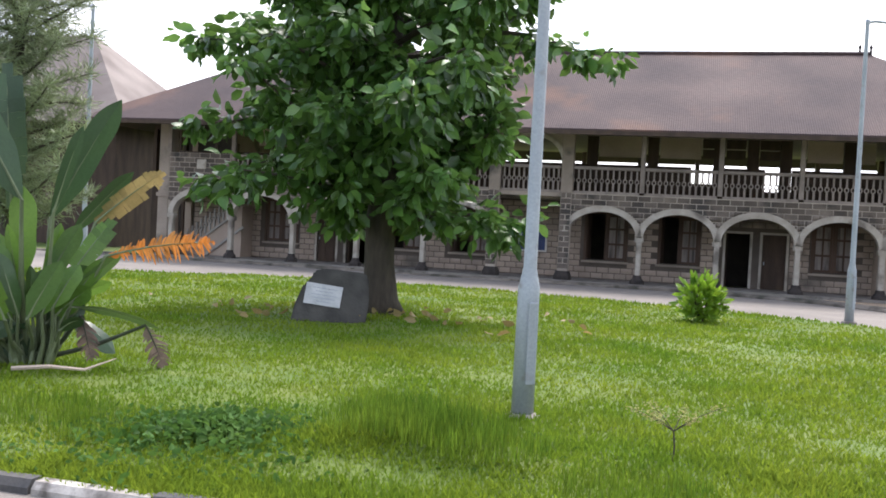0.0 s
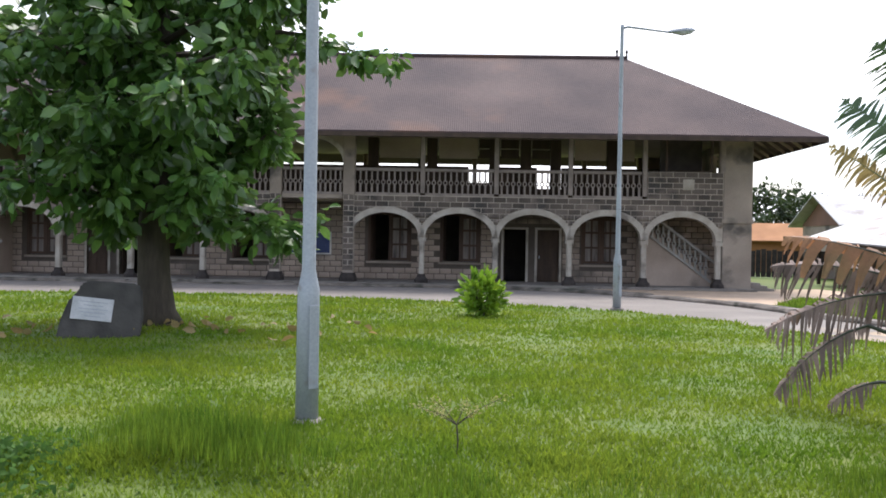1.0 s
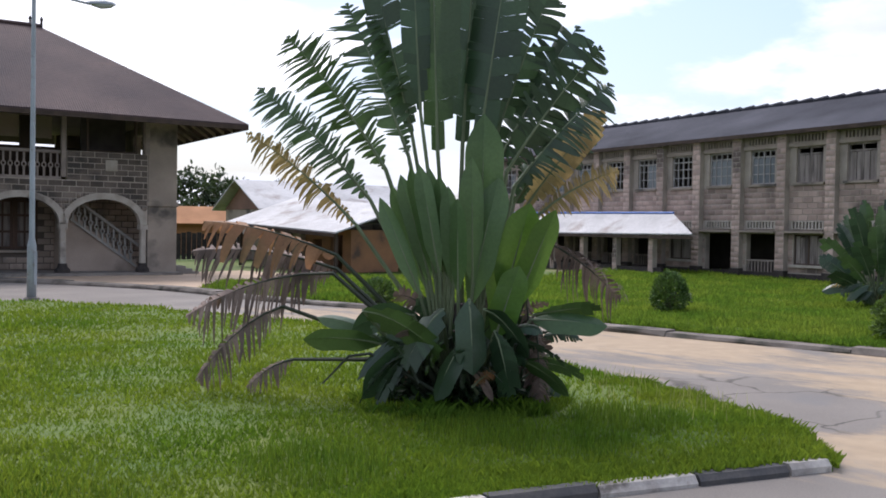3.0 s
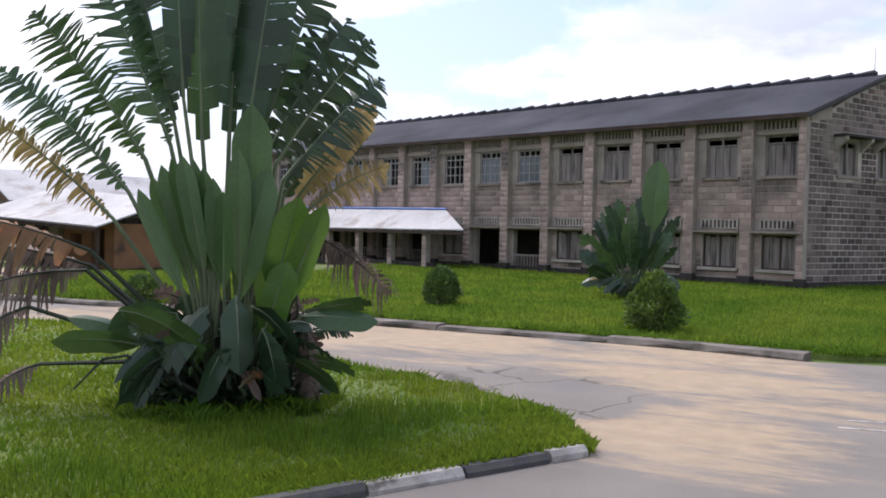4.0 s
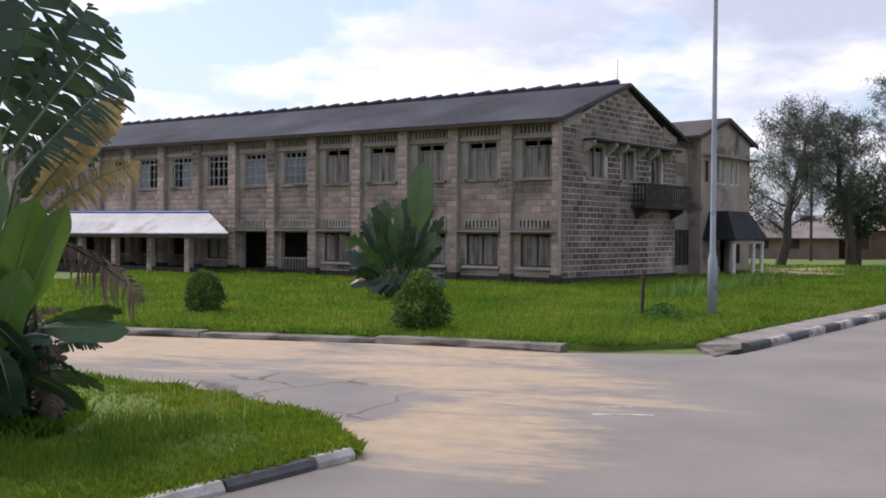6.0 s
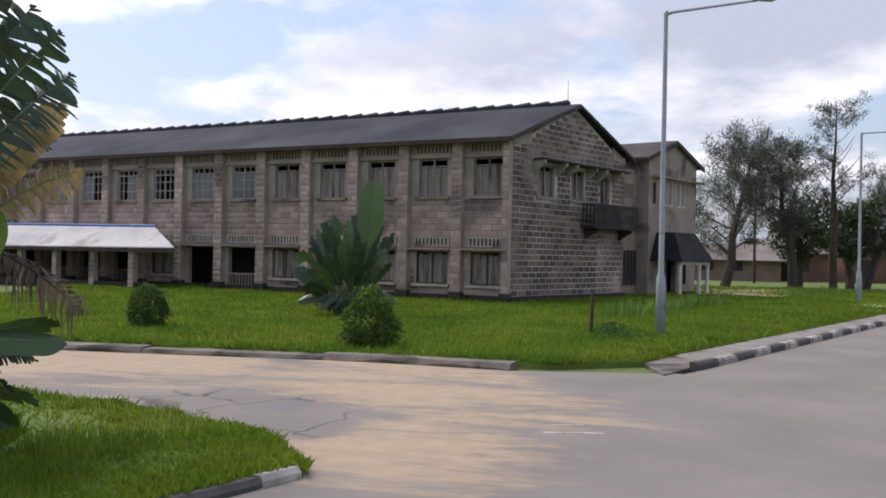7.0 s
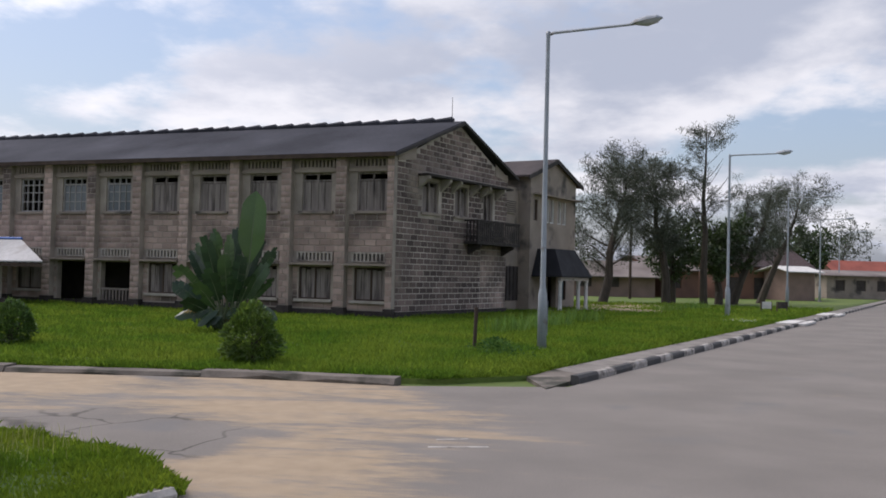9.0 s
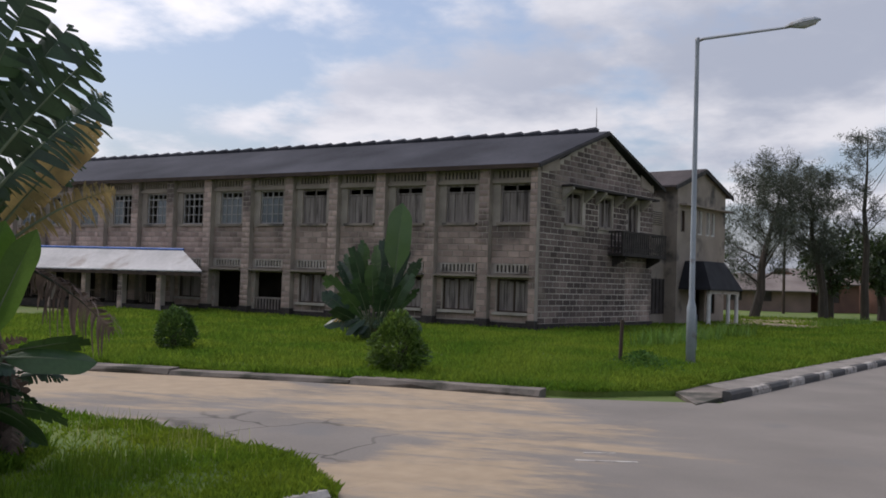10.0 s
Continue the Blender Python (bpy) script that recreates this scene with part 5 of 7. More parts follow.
    bk = [bm.verts.new((x, -0.001, z)) for x, z in out]
    bm.faces.new(fr)
    bm.faces.new(bk[::-1])
    for q in range(4):
        bm.faces.new((fr[q], bk[q], bk[(q + 1) % 4], fr[(q + 1) % 4]))
    part("kneeler", bm, M_VENT, gb, "pale rendered gable corner", MG)

# ---- annex behind the hall, with its porch ----
MA = pose(43.47, 0.01, 0, 0, 0, AG)
WA, ZEA, ZRA = 5.1, 6.3, 7.3
ax = thing("annex", "grey rendered two-storey annex with a small gable", "building")
AW = [(0.35, 0.75, 4.25, 5.2), (1.55, 2.0, 4.2, 5.3), (2.1, 2.55, 4.2, 5.3), (2.95, 3.4, 4.2, 5.3), (3.5, 3.95, 4.2, 5.3), (2.0, 2.95, 0.1, 1.8), (3.4, 4.1, 0.55, 1.5)]
wall("wall", 0.0, WA, 0.0, ZEA, 0.0, 0.25, AW, M_PLASTER, ax, MA, "stained grey render")
bm = bmesh.new()
v = [bm.verts.new((x, y, z)) for y in (0.0, 0.25) for x, z in ((0, ZEA), (WA, ZEA), (WA / 2, ZRA - 0.1))]
for f in ((0, 1, 2), (5, 4, 3), (0, 3, 4, 1), (1, 4, 5, 2), (2, 5, 3, 0)):
    bm.faces.new([v[i] for i in f])
part("gable", bm, M_PLASTER, ax, "", MA)
for r in ((WA - 0.25, WA, 0.25, 9, 0, ZEA), (0.0, 0.25, 0.25, 9, 0, ZEA), (0, WA, 9.0, 9.25, 0, ZEA)):
    boxes("wall", [r], M_PLASTER, ax, "", MA)
# dark colour puts the annex's indoor shade on this wall
boxes("inner_wall", [(0.3, WA - 0.3, 2.0, 2.1, 0, ZEA)], M_DARK, ax, "", MA)
boxes("link_wall", [(-2.85, 0.0, 0.6, 0.85, 0.0, 5.7)], M_PLASTER, ax, "", MA)
boxes("hood", [(0.2, WA + 0.2, -0.35, -0.002, 5.42, 5.5)], M_PLASTER, ax, "", MA)
for a, b, z0, z1 in AW[:5] + AW[6:]:
    wf = bmesh.new()
    for r in ((a, a + 0.07), (b - 0.07, b)):
        box(wf, r[0], r[1], 0.02, 0.12, z0, z1)
    box(wf, a + 0.07, b - 0.07, 0.025, 0.115, z0, z0 + 0.06)
    win = part("window", wf, M_WHITE if z0 > 3 and a > 1 else M_WOODSHADE, ax, "", MA)
    boxes("pane", [(a + 0.06, b - 0.06, 0.1, 0.11, z0 + 0.05, z1)], M_GLASS if z0 < 3 else M_CURTAIN, win, "", MA)
# dark plate paints in the shade behind louvres and bars
for r in ((-1.46, -0.3, 4.5, 5.05), (-1.5, -0.1, 0.55, 2.1)):
    wf = bmesh.new()
    box(wf, r[0], r[1], 0.57, 0.598, r[2], r[3])
    win = part("window", wf, M_DARK, ax, "", MA)
    n = 6 if r[2] > 3 else 5
    for i in range(n):
        if r[2] > 3:
            boxes("louvre", [(r[0], r[1], 0.53, 0.568, r[2] + (r[3] - r[2]) * i / n, r[2] + (r[3] - r[2]) * (i + 0.5) / n)], M_PLASTER, win, "", MA)
        else:
            x = r[0] + (r[1] - r[0]) * i / (n - 1)
            boxes("bar", [(x - 0.04, x + 0.04, 0.53, 0.568, r[2], r[3])], M_DARKBASE, win, "", MA)
bm = bmesh.new()
slab(bm, [(-0.5, -0.14, ZEA - 0.05), (-0.5, 9.4, ZEA - 0.05), (WA / 2, 9.4, ZRA), (WA / 2, -0.14, ZRA)], 0.08)
slab(bm, [(WA / 2, -0.14, ZRA), (WA / 2, 9.4, ZRA), (WA + 0.55, 9.4, ZEA - 0.05), (WA + 0.55, -0.14, ZEA - 0.05)], 0.08)
roofa = part("roof", bm, M_ROOFA, ax, "grey-brown corrugated roof", MA)
for q0, q1 in (((-0.5, ZEA - 0.06), (WA / 2, ZRA - 0.02)), ((WA + 0.55, ZEA - 0.06), (WA / 2, ZRA - 0.02))):
    bm = bmesh.new()
    slab(bm, [(q0[0], -0.2, q0[1]), (q0[0], -0.14, q0[1]), (q1[0], -0.14, q1[1]), (q1[0], -0.2, q1[1])], 0.2)
    part("barge_board", bm, M_BARGE, roofa, "", MA)
PX0, PX1, PY0, PB, TX0, TX1, TY, PE, PT = 11.4, 14.85, -1.25, 0.28, 12.0, 14.25, -0.6, 1.72, 2.95
bm = bmesh.new()
slab(bm, [(PX0, PY0, PE), (PX1, PY0, PE), (TX1, TY, PT), (TX0, TY, PT)], 0.06)
slab(bm, [(PX1, PY0, PE), (PX1, PB, PE), (TX1, PB, PT), (TX1, TY, PT)], 0.06)
slab(bm, [(PX0, PB, PE), (PX0, PY0, PE), (TX0, TY, PT), (TX0, PB, PT)], 0.06)
slab(bm, [(TX0, TY, PT), (TX1, TY, PT), (TX1, PB, PT), (TX0, PB, PT)], 0.06)
porch = part("porch_roof", bm, M_BLACKROOF, ax, "black hipped porch roof", MG)
boxes("porch_beam", [(PX0 + 0.15, PX1 - 0.1, -1.13, -0.98, 1.5, 1.64), (PX1 - 0.27, PX1 - 0.12, -0.98, 0.27, 1.5, 1.64)], M_ARCH, porch, "", MG)
for x, y in ((11.65, -1.05), (13.7, -1.05), (14.62, -1.05)):
    bm = bmesh.new()
    lathe(bm, [(0.13, 0.0), (0.13, 0.1), (0.09, 0.16), (0.085, 1.38), (0.12, 1.5)], x, y, 10)
    part("column", bm, M_WHITE, porch, "white porch column", MG)
boxes("porch_floor", [(PX0 - 0.1, 16.2, -1.5, 0.29, 0.0, 0.14)], M_CONC, ax, "", MG)

# ---- covered walkway with a white tin roof in front of the hall ----
wk = thing("covered_walkway", "low covered walkway with a white tin roof and blue ridge", "walkway")
XA, XB = -13.1, -31.0
bm = bmesh.new()
slab(bm, [(XB, -3.0, 1.72), (XA, -3.0, 1.80), (XA - 2.55, -1.6, 2.66), (XB, -1.6, 2.76)], 0.05)
slab(bm, [(XB, -1.6, 2.76), (XA - 2.55, -1.6, 2.66), (XA - 3.3, -0.3, 1.95), (XB, -0.3, 1.95)], 0.05)
wr = part("roof", bm, M_TIN, wk, "pale streaked tin roof", M2)
bm = bmesh.new()
tube(bm, [(XA - 2.5, -1.6, 2.68), (XB, -1.6, 2.78)], 0.055, 6)
part("ridge", bm, M_BLUE, wr, "blue plastic ridge", M2)
boxes("gutter_board", [(XB, XA, -3.04, -3.01, 1.58, 1.70)], M_WOODSHADE, wr, "", M2)
for i in range(7):
    x = XA - 2.6 - i * 2.3
    bm = bmesh.new()
    cbox(bm, x - 0.14, x + 0.14, -2.8, -2.52, 0.0, 1.74, 0.02)
    pl = part("pier", bm, M_MORTAR, wk, "", M2)
    block_face(M2, x - 0.14, x + 0.14, 0.05, 1.7, -2.801, 0.3, 0.2, 0.012, M_BLOCK2, pl, seed=i)
boxes("low_wall", [(XB, XA - 2.0, -2.75, -2.6, 0.0, 0.34)], M_DARKBASE, wk, "", M2)

# ---- white-roofed house and orange kiosk beyond the yard ----
hs = thing("tin_roofed_house", "low house with a pale tin roof and dark eaves", "house")
MH = pose(25.3, 36.0, 0, 0, 0, -96.5)
for r in ((0.3, 4.2, 0.5, 0.75, 0, 2.0), (0.3, 0.55, 0.75, 5.6, 0, 2.0), (0.3, 7.8, 5.6, 5.85, 0, 2.0)):
    boxes("wall", [r], M_PLASTER, hs, "", MH)
bm = bmesh.new()
slab(bm, [(-0.6, -0.5, 2.0), (8.3, -0.5, 1.62), (8.3, 3.0, 2.72), (-0.2, 3.0, 3.25)], 0.06)
slab(bm, [(-0.2, 3.0, 3.25), (8.3, 3.0, 2.72), (8.3, 6.4, 1.7), (-0.6, 6.4, 2.0)], 0.06)
rh = part("roof", bm, M_TIN, hs, "pale tin roof", MH)
bm = bmesh.new()
slab(bm, [(-0.6, -0.54, 1.94), (8.3, -0.54, 1.56), (8.3, -0.51, 1.56), (-0.6, -0.51, 1.94)], 0.14)
part("fascia", bm, M_WOODSHADE, rh, "", MH)
# window openings are plates coloured dark as indoor shade
for x in (1.0, 2.6):
    boxes("window", [(x, x + 0.9, 0.47, 0.498, 0.7, 1.6)], M_DARK, hs, "", MH)
for x in (0.2, 4.3, 7.9):
    boxes("post", [(x, x + 0.12, -0.3, -0.18, 0.0, 1.95 - 0.045 * x)], M_WOODSHADE, hs, "", MH)
hs2 = thing("tin_roofed_house", "second low house with a pale gabled tin roof behind", "house")
MH2 = pose(32.1, 38.9, 0, 0, 0, -15)
for r in ((-3.0, 8.0, 0.0, 0.25, 0, 2.9), (-3.0, -2.75, 0.25, 6, 0, 2.9), (7.75, 8.0, 0.25, 6, 0, 2.9)):
    boxes("wall", [r], M_PLASTER, hs2, "", MH2)
bm = bmesh.new()
slab(bm, [(-3.6, -0.7, 2.7), (8.6, -0.7, 2.7), (8.6, 3.0, 4.3), (-3.6, 3.0, 4.3)], 0.06)
slab(bm, [(-3.6, 3.0, 4.3), (8.6, 3.0, 4.3), (8.6, 6.7, 2.7), (-3.6, 6.7, 2.7)], 0.06)
part("roof", bm, M_TIN, hs2, "", MH2)
bm = bmesh.new()
v = [bm.verts.new((x, y, z)) for x in (-3.05, -2.8) for y, z in ((0, 2.7), (6, 2.7), (3, 4.2))]
for f in ((0, 1, 2), (5, 4, 3), (0, 3, 4, 1), (1, 4, 5, 2), (2, 5, 3, 0)):
    bm.faces.new([v[i] for i in f])
part("gable", bm, M_BRICKRED, hs2, "", MH2)
ks = thing("orange_kiosk", "small orange-painted kiosk with dark openings", "kiosk")
MK = MH @ pose(4.4, 0.6, 0)
wall("wall", 0, 3.4, 0, 1.72, 0, 0.2, [(0.5, 1.3, 0.7, 1.3), (1.9, 2.8, 0.1, 1.5)], M_KIOSK, ks, MK)
for r in ((0, 0.2, 0.2, 2.4, 0, 1.72), (3.2, 3.4, 0.2, 2.4, 0, 1.72), (0.2, 3.2, 2.2, 2.4, 0, 1.72)):
    boxes("wall", [r], M_KIOSK, ks, "", MK)
sh = thing("orange_house", "far orange-walled house with a low rusty roof", "house")
MS = pose(31.2, 51.6, 0, 0, 0, -38)
boxes("wall", [(-2, 3.4, 0, 4, 0, 1.9)], M_ORANGE, sh, "", MS)
bm = bmesh.new()
slab(bm, [(-2.4, -0.5, 1.9), (3.8, -0.5, 1.9), (3.8, 2, 3.0), (-2.4, 2, 3.0)], 0.06)
slab(bm, [(-2.4, 2, 3.0), (3.8, 2, 3.0), (3.8, 4.5, 1.9), (-2.4, 4.5, 1.9)], 0.06)
part("roof", bm, M_ORANGE, sh, "", MS)


fc = thing("board_fence", "dark weathered board fence beyond the yard", "fence")
for i in range(26):
    x = 23.4 + i * 0.27
    boxes("board", [(0, 0.24, 0, 0.04, 0, 1.35 + 0.12 * ((i * 7) % 5) / 5)], M_DARKBASE, fc, "", pose(x, 43.6 - i * 0.06, 0, 0, 0, -13))
# ---- grey-roofed house left of the arcade ----
gh = thing("grey_roofed_house", "tall house with a mottled grey pyramid roof", "house")
MGH = pose(-21.5, 46.0, 0, 0, 0, -14)
# dark timber colour puts the shade beside the arcade into these walls
for r in ((-9, 5.5, 0, 0.3, 0, 6.0), (5.2, 5.5, 0.3, 10, 0, 6.0), (-9, -8.7, 0.3, 10, 0, 6.0)):
    boxes("wall", [r], M_WOODSHADE, gh, "", MGH)
bm = bmesh.new()
c = [(-10, -1, 5.9), (6.6, -1, 5.9), (6.6, 11, 5.9), (-10, 11, 5.9), (-4.0, 5, 11.2), (0.6, 5, 11.2)]
for f in ((0, 1, 5, 4), (1, 2, 5), (2, 3, 4, 5), (3, 0, 4)):
    slab(bm, [c[i] for i in f], 0.08)
part("roof", bm, M_RUSTPALE, gh, "mottled grey tin roof", MGH)

# ---- far buildings along the road ----
def far_house(at, turn, length, depth, h, rise, wall_m, roof_m, label, arches=0):
    ob = thing("far_house", label, "house", at=(0, 0, 0))
    m = pose(*at, 0, 0, turn)
    holes = [(1.0 + i * 2.4, 2.1 + i * 2.4, 0.0 if arches else 0.9, 2.0) for i in range(int((length - 1.5) / 2.4))]
    wall("wall", 0, length, 0, h, 0, 0.25, holes, wall_m, ob, m)
    # dark plates paint in the shade inside the windows
    for x0, x1, z0, z1 in holes:
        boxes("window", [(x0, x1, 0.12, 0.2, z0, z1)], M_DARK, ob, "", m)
    for r in ((0, 0.25, 0.25, depth, 0, h), (length - 0.25, length, 0.25, depth, 0, h)):
        boxes("wall", [r], wall_m, ob, "", m)
    bm = bmesh.new()
    for x in (0.0, length - 0.25):
        v = [bm.verts.new((x + dx, y, z)) for dx in (0, 0.25) for y, z in ((0, h), (depth, h), (depth / 2, h + rise - 0.1))]
        for f in ((0, 1, 2), (5, 4, 3), (0, 3, 4, 1), (1, 4, 5, 2), (2, 5, 3, 0)):
            bm.faces.new([v[i] for i in f])
    part("gable", bm, wall_m, ob, "", m)
    bm = bmesh.new()
    e = 0.6
    slab(bm, [(-e, -e, h - 0.1), (length + e, -e, h - 0.1), (length + e, depth / 2, h + rise), (-e, depth / 2, h + rise)], 0.08)
    slab(bm, [(-e, depth / 2, h + rise), (length + e, depth / 2, h + rise), (length + e, depth + e, h - 0.1), (-e, depth + e, h - 0.1)], 0.08)
    part("roof", bm, roof_m, ob, "", m)
    return ob


far_house((80.0, -1.0, 0), -80, 10, 6, 1.9, 1.3, M_PINKW, M_RUSTPALE, "low dull-pink house with a patched tin roof among trees")
far_house((84.5, -11.8, 0), -62, 4.0, 9, 2.6, 1.2, M_BRICKRED, M_RUSTPALE, "red-brown house end under the trees")
far_house((86.0, -17.0, 0), -75, 8.5, 8, 3.1, 1.8, M_BRICKRED, M_RUST, "red-brown arched house with a rusty roof", arches=1)
far_house((84.0, -22.5, 0), -62, 3.0, 3, 2.7, 0.4, M_PINKW, M_WHITE, "dull pink wing with a white awning roof")
far_house((101.0, -31.0, 0), -75, 9, 8, 2.6, 0.5, M_PLASTER, M_RUSTPALE, "long grey block beside the road")
far_house((128.0, -42.0, 0), -70, 14, 9, 1.6, 3.2, M_BRICKRED, M_REDROOF, "low house with a red roof closing the road")


# ---- street lamps ----
def street_lamp(at, arm_dir, reach=1.95, height=7.0, rise=0.04, label="", stout=1.0):
    ob = thing("street_lamp", label or "tall grey steel street lamp with a single outreach arm", "street lamp", group="street lamps", at=at)
    bm = bmesh.new()
    lathe(bm, [(0.105 * stout, -0.1), (0.10 * stout, 1.24), (0.085, 1.3), (0.062, 1.42), (0.045, height - 0.1), (0.05, height), (0.05, height + 0.08)], 0, 0, 14)
    pole = part("pole", bm, M_GALV, ob, smooth=True)
    bm = bmesh.new()
    lathe(bm, [(0.19, 0.0), (0.17, 0.05), (0.12, 0.07)], 0, 0, 10)
    part("base_collar", bm, M_CONC, pole)
    bm = bmesh.new()
    cbox(bm, -0.05, 0.05, -0.112 * stout, -0.098 * stout, 0.35, 1.1, 0.004)
    part("service_door", bm, M_GALV, pole, "", pose(0, 0, 0, 0, 0, 25))
    d = Vector((math.cos(radians(arm_dir)), math.sin(radians(arm_dir)), 0))
    bm = bmesh.new()
    tube(bm, [(0, 0, height), d * 0.15 + Vector((0, 0, height + 0.04)), d * reach + Vector((0, 0, height + rise))], [0.035, 0.033, 0.027], 8)
    arm = part("arm", bm, M_GALV, ob)
    m = pose(d.x * reach, d.y * reach, height + rise, 0, -6, arm_dir)
    bm = bmesh.new()
    secs = []
    for x, w, h in ((-0.08, 0.05, 0.05), (0.05, 0.11, 0.09), (0.3, 0.15, 0.12), (0.52, 0.12, 0.09), (0.62, 0.03, 0.03)):
        secs.append([bm.verts.new((x, w * math.cos(a), max(0.0, h * math.sin(a)))) for a in [math.pi * i / 6 for i in range(7)]])
    for a, b in zip(secs, secs[1:]):
        for i in range(6):
            bm.faces.new((a[i], b[i], b[i + 1], a[i + 1]))
        bm.faces.new((a[0], a[6], b[6], b[0]))
    bm.faces.new(secs[0]); bm.faces.new(secs[-1][::-1])
    part("lamp_head", bm, M_GALV, arm, "", m, smooth=False)
    bm = bmesh.new()
    secs = []
    for x, w, h in ((0.05, 0.08, 0.03), (0.28, 0.13, 0.1), (0.5, 0.1, 0.07), (0.58, 0.03, 0.02)):
        secs.append([bm.verts.new((x, w * math.cos(a), -0.002 - h * math.sin(a))) for a in [math.pi * i / 6 for i in range(7)]])
    for a, b in zip(secs, secs[1:]):
        for i in range(6):
            bm.faces.new((a[i], a[i + 1], b[i + 1], b[i]))
    bm.faces.new(secs[0]); bm.faces.new(secs[-1])
    part("lens", bm, M_LENS, arm, "", m, smooth=True)
    return ob


ARM = AR - 90
street_lamp((0.64, 8.27, 0.05), ARM, label="stout grey street-lamp pole standing in the lawn", height=7.2)
street_lamp((9.38, 21.45, 0.03), -8, reach=1.25, rise=-0.06)
street_lamp((21.5, -0.22, 0.05), ARM)
street_lamp((41.87, -8.5, 0.05), ARM)
street_lamp((62.4, -16.55, 0.05), ARM)
street_lamp((82.9, -24.8, 0.05), ARM)
street_lamp((103.4, -33.0, 0.05), ARM)
street_lamp((-9.6, 24.1, 0.03), 172, reach=1.3, rise=0.05)


# ---- broad-leaved plants ----
def blade_leaf(parent, base, start, tip, width, bulge=0.1, torn=0.0, material=None, y=0.0, hang=0.0, twist=0.0, stem=None, seed=0, ybend=0.0):
    """A stalk from base to start and a blade from start to tip, in the plant's own frame (x across, y away, z up).
    torn: how far the blade is split into strips; hang: how far torn strips droop; twist: turn of the blade about its rib in degrees."""
    rng = random.Random(seed * 7 + 3)
    b, s, t = Vector(base), Vector((start[0], y, start[1])), Vector((tip[0], y + ybend, tip[1]))
    axis = t - s
    side0 = Vector((axis.z, 0, -axis.x)).normalized()
    up = Vector((0, 0, 1))
    ctrl = (s + t) / 2 + up * bulge * axis.length + Vector((0, -0.06 * axis.length, 0))
    n = 22

    def rib(k):
        return s * (1 - k) ** 2 + ctrl * 2 * k * (1 - k) + t * k * k

    def prof(k):
        return width * (min(1.0, k / 0.3) ** 0.75) * (1.0 if k < 0.72 else max(0.03, 1 - ((k - 0.72) / 0.28) ** 2.2))

    q = Matrix.Rotation(radians(twist), 3, axis.normalized())
    side = q @ side0
    nrm = side.cross(axis).normalized()
    verts, faces = [], []
    for sgn in (-1, 1):
        if torn <= 0.02:
            prev = None
            for i in range(n + 1):
                k = i / n
                w = prof(k) * (1 + 0.03 * math.sin(9 * k + seed))
                p = rib(k)
                row = []
                for j, f in enumerate((0.0, 0.5, 1.0)):
                    cup = (0.16 * f - 0.06 * f * f) * w + 0.03 * w * math.sin(14 * k + seed + sgn) * f
                    row.append(len(verts))
                    verts.append(p + side * sgn * w * f - nrm * cup - up * hang * w * f * f)
                if prev:
                    for j in range(2):
                        faces.append((prev[j], row[j], row[j + 1], prev[j + 1]))
                prev = row
        else:
            strips = int(14 + 10 * torn + 20 * axis.length * torn)
            k0 = 0.0
            while k0 < 0.995:
                dk = (1.0 / strips) * rng.uniform(0.5, 1.6) * (1 if rng.random() < 0.35 + torn * 0.68 else 2.4)
                k1 = min(1.0, k0 + dk)
                if rng.random() < 0.06 * torn:
                    k0 = k1
                    continue
                w = prof((k0 + k1) / 2) * (rng.uniform(0.8, 1.08) if torn > 0.35 else rng.uniform(0.96, 1.03)) * (1.0 if rng.random() > 0.1 * torn else 0.5)
                fwd = axis.normalized() * w * (rng.uniform(0.1, 0.55) if torn > 0.35 else 0.22)
                droop = hang * w * rng.uniform(0.7, 1.2)
                lift = nrm * w * (rng.uniform(-0.3, 0.15) * (0.4 + torn) if torn > 0.35 else rng.uniform(-0.03, 0.03))
                row0, row1 = [], []
                for j, f in enumerate((0.0, 0.45, 0.8, 1.0)):
                    narrow = 1.0 - torn * (0.15 * f + 0.8 * f ** 4) if torn > 0.35 else 1.0 - 0.25 * torn * f * f
                    ka, kb = (k0 + k1) / 2 - (k1 - k0) / 2 * narrow, (k0 + k1) / 2 + (k1 - k0) / 2 * narrow
                    out = side * sgn * w * f * (1 - 0.55 * min(1.0, hang) * f) + fwd * f + lift * f * f - nrm * 0.1 * w * f - up * droop * f * f
                    row0.append(len(verts)); verts.append(rib(ka) + out)
                    row1.append(len(verts)); verts.append(rib(kb) + out)
                for j in range(3):
                    faces.append((row0[j], row1[j], row1[j + 1], row0[j + 1]))
                k0 = k1
    ob = sheet("leaf", [tuple(v) for v in verts], faces, material or M_PALM, parent, smooth=True)
    bm = bmesh.new()
    r = 0.018 + width * 0.035
    mid = b.lerp(s, 0.5) + (s - b).cross(Vector((0, 1, 0))).normalized() * 0.04 * (1 if s.x < b.x else -1)
    pts = [b, mid, s] + [rib(k) - nrm * 0.004 for k in (0.2, 0.4, 0.6, 0.8, 0.97)]
    tube(bm, pts, [r * 1.35, r * 1.05, r * 0.75, r * 0.5, r * 0.38, r * 0.28, r * 0.18, r * 0.08], 6)
    part("stalk", bm, stem or M_STEM, ob)
    return ob


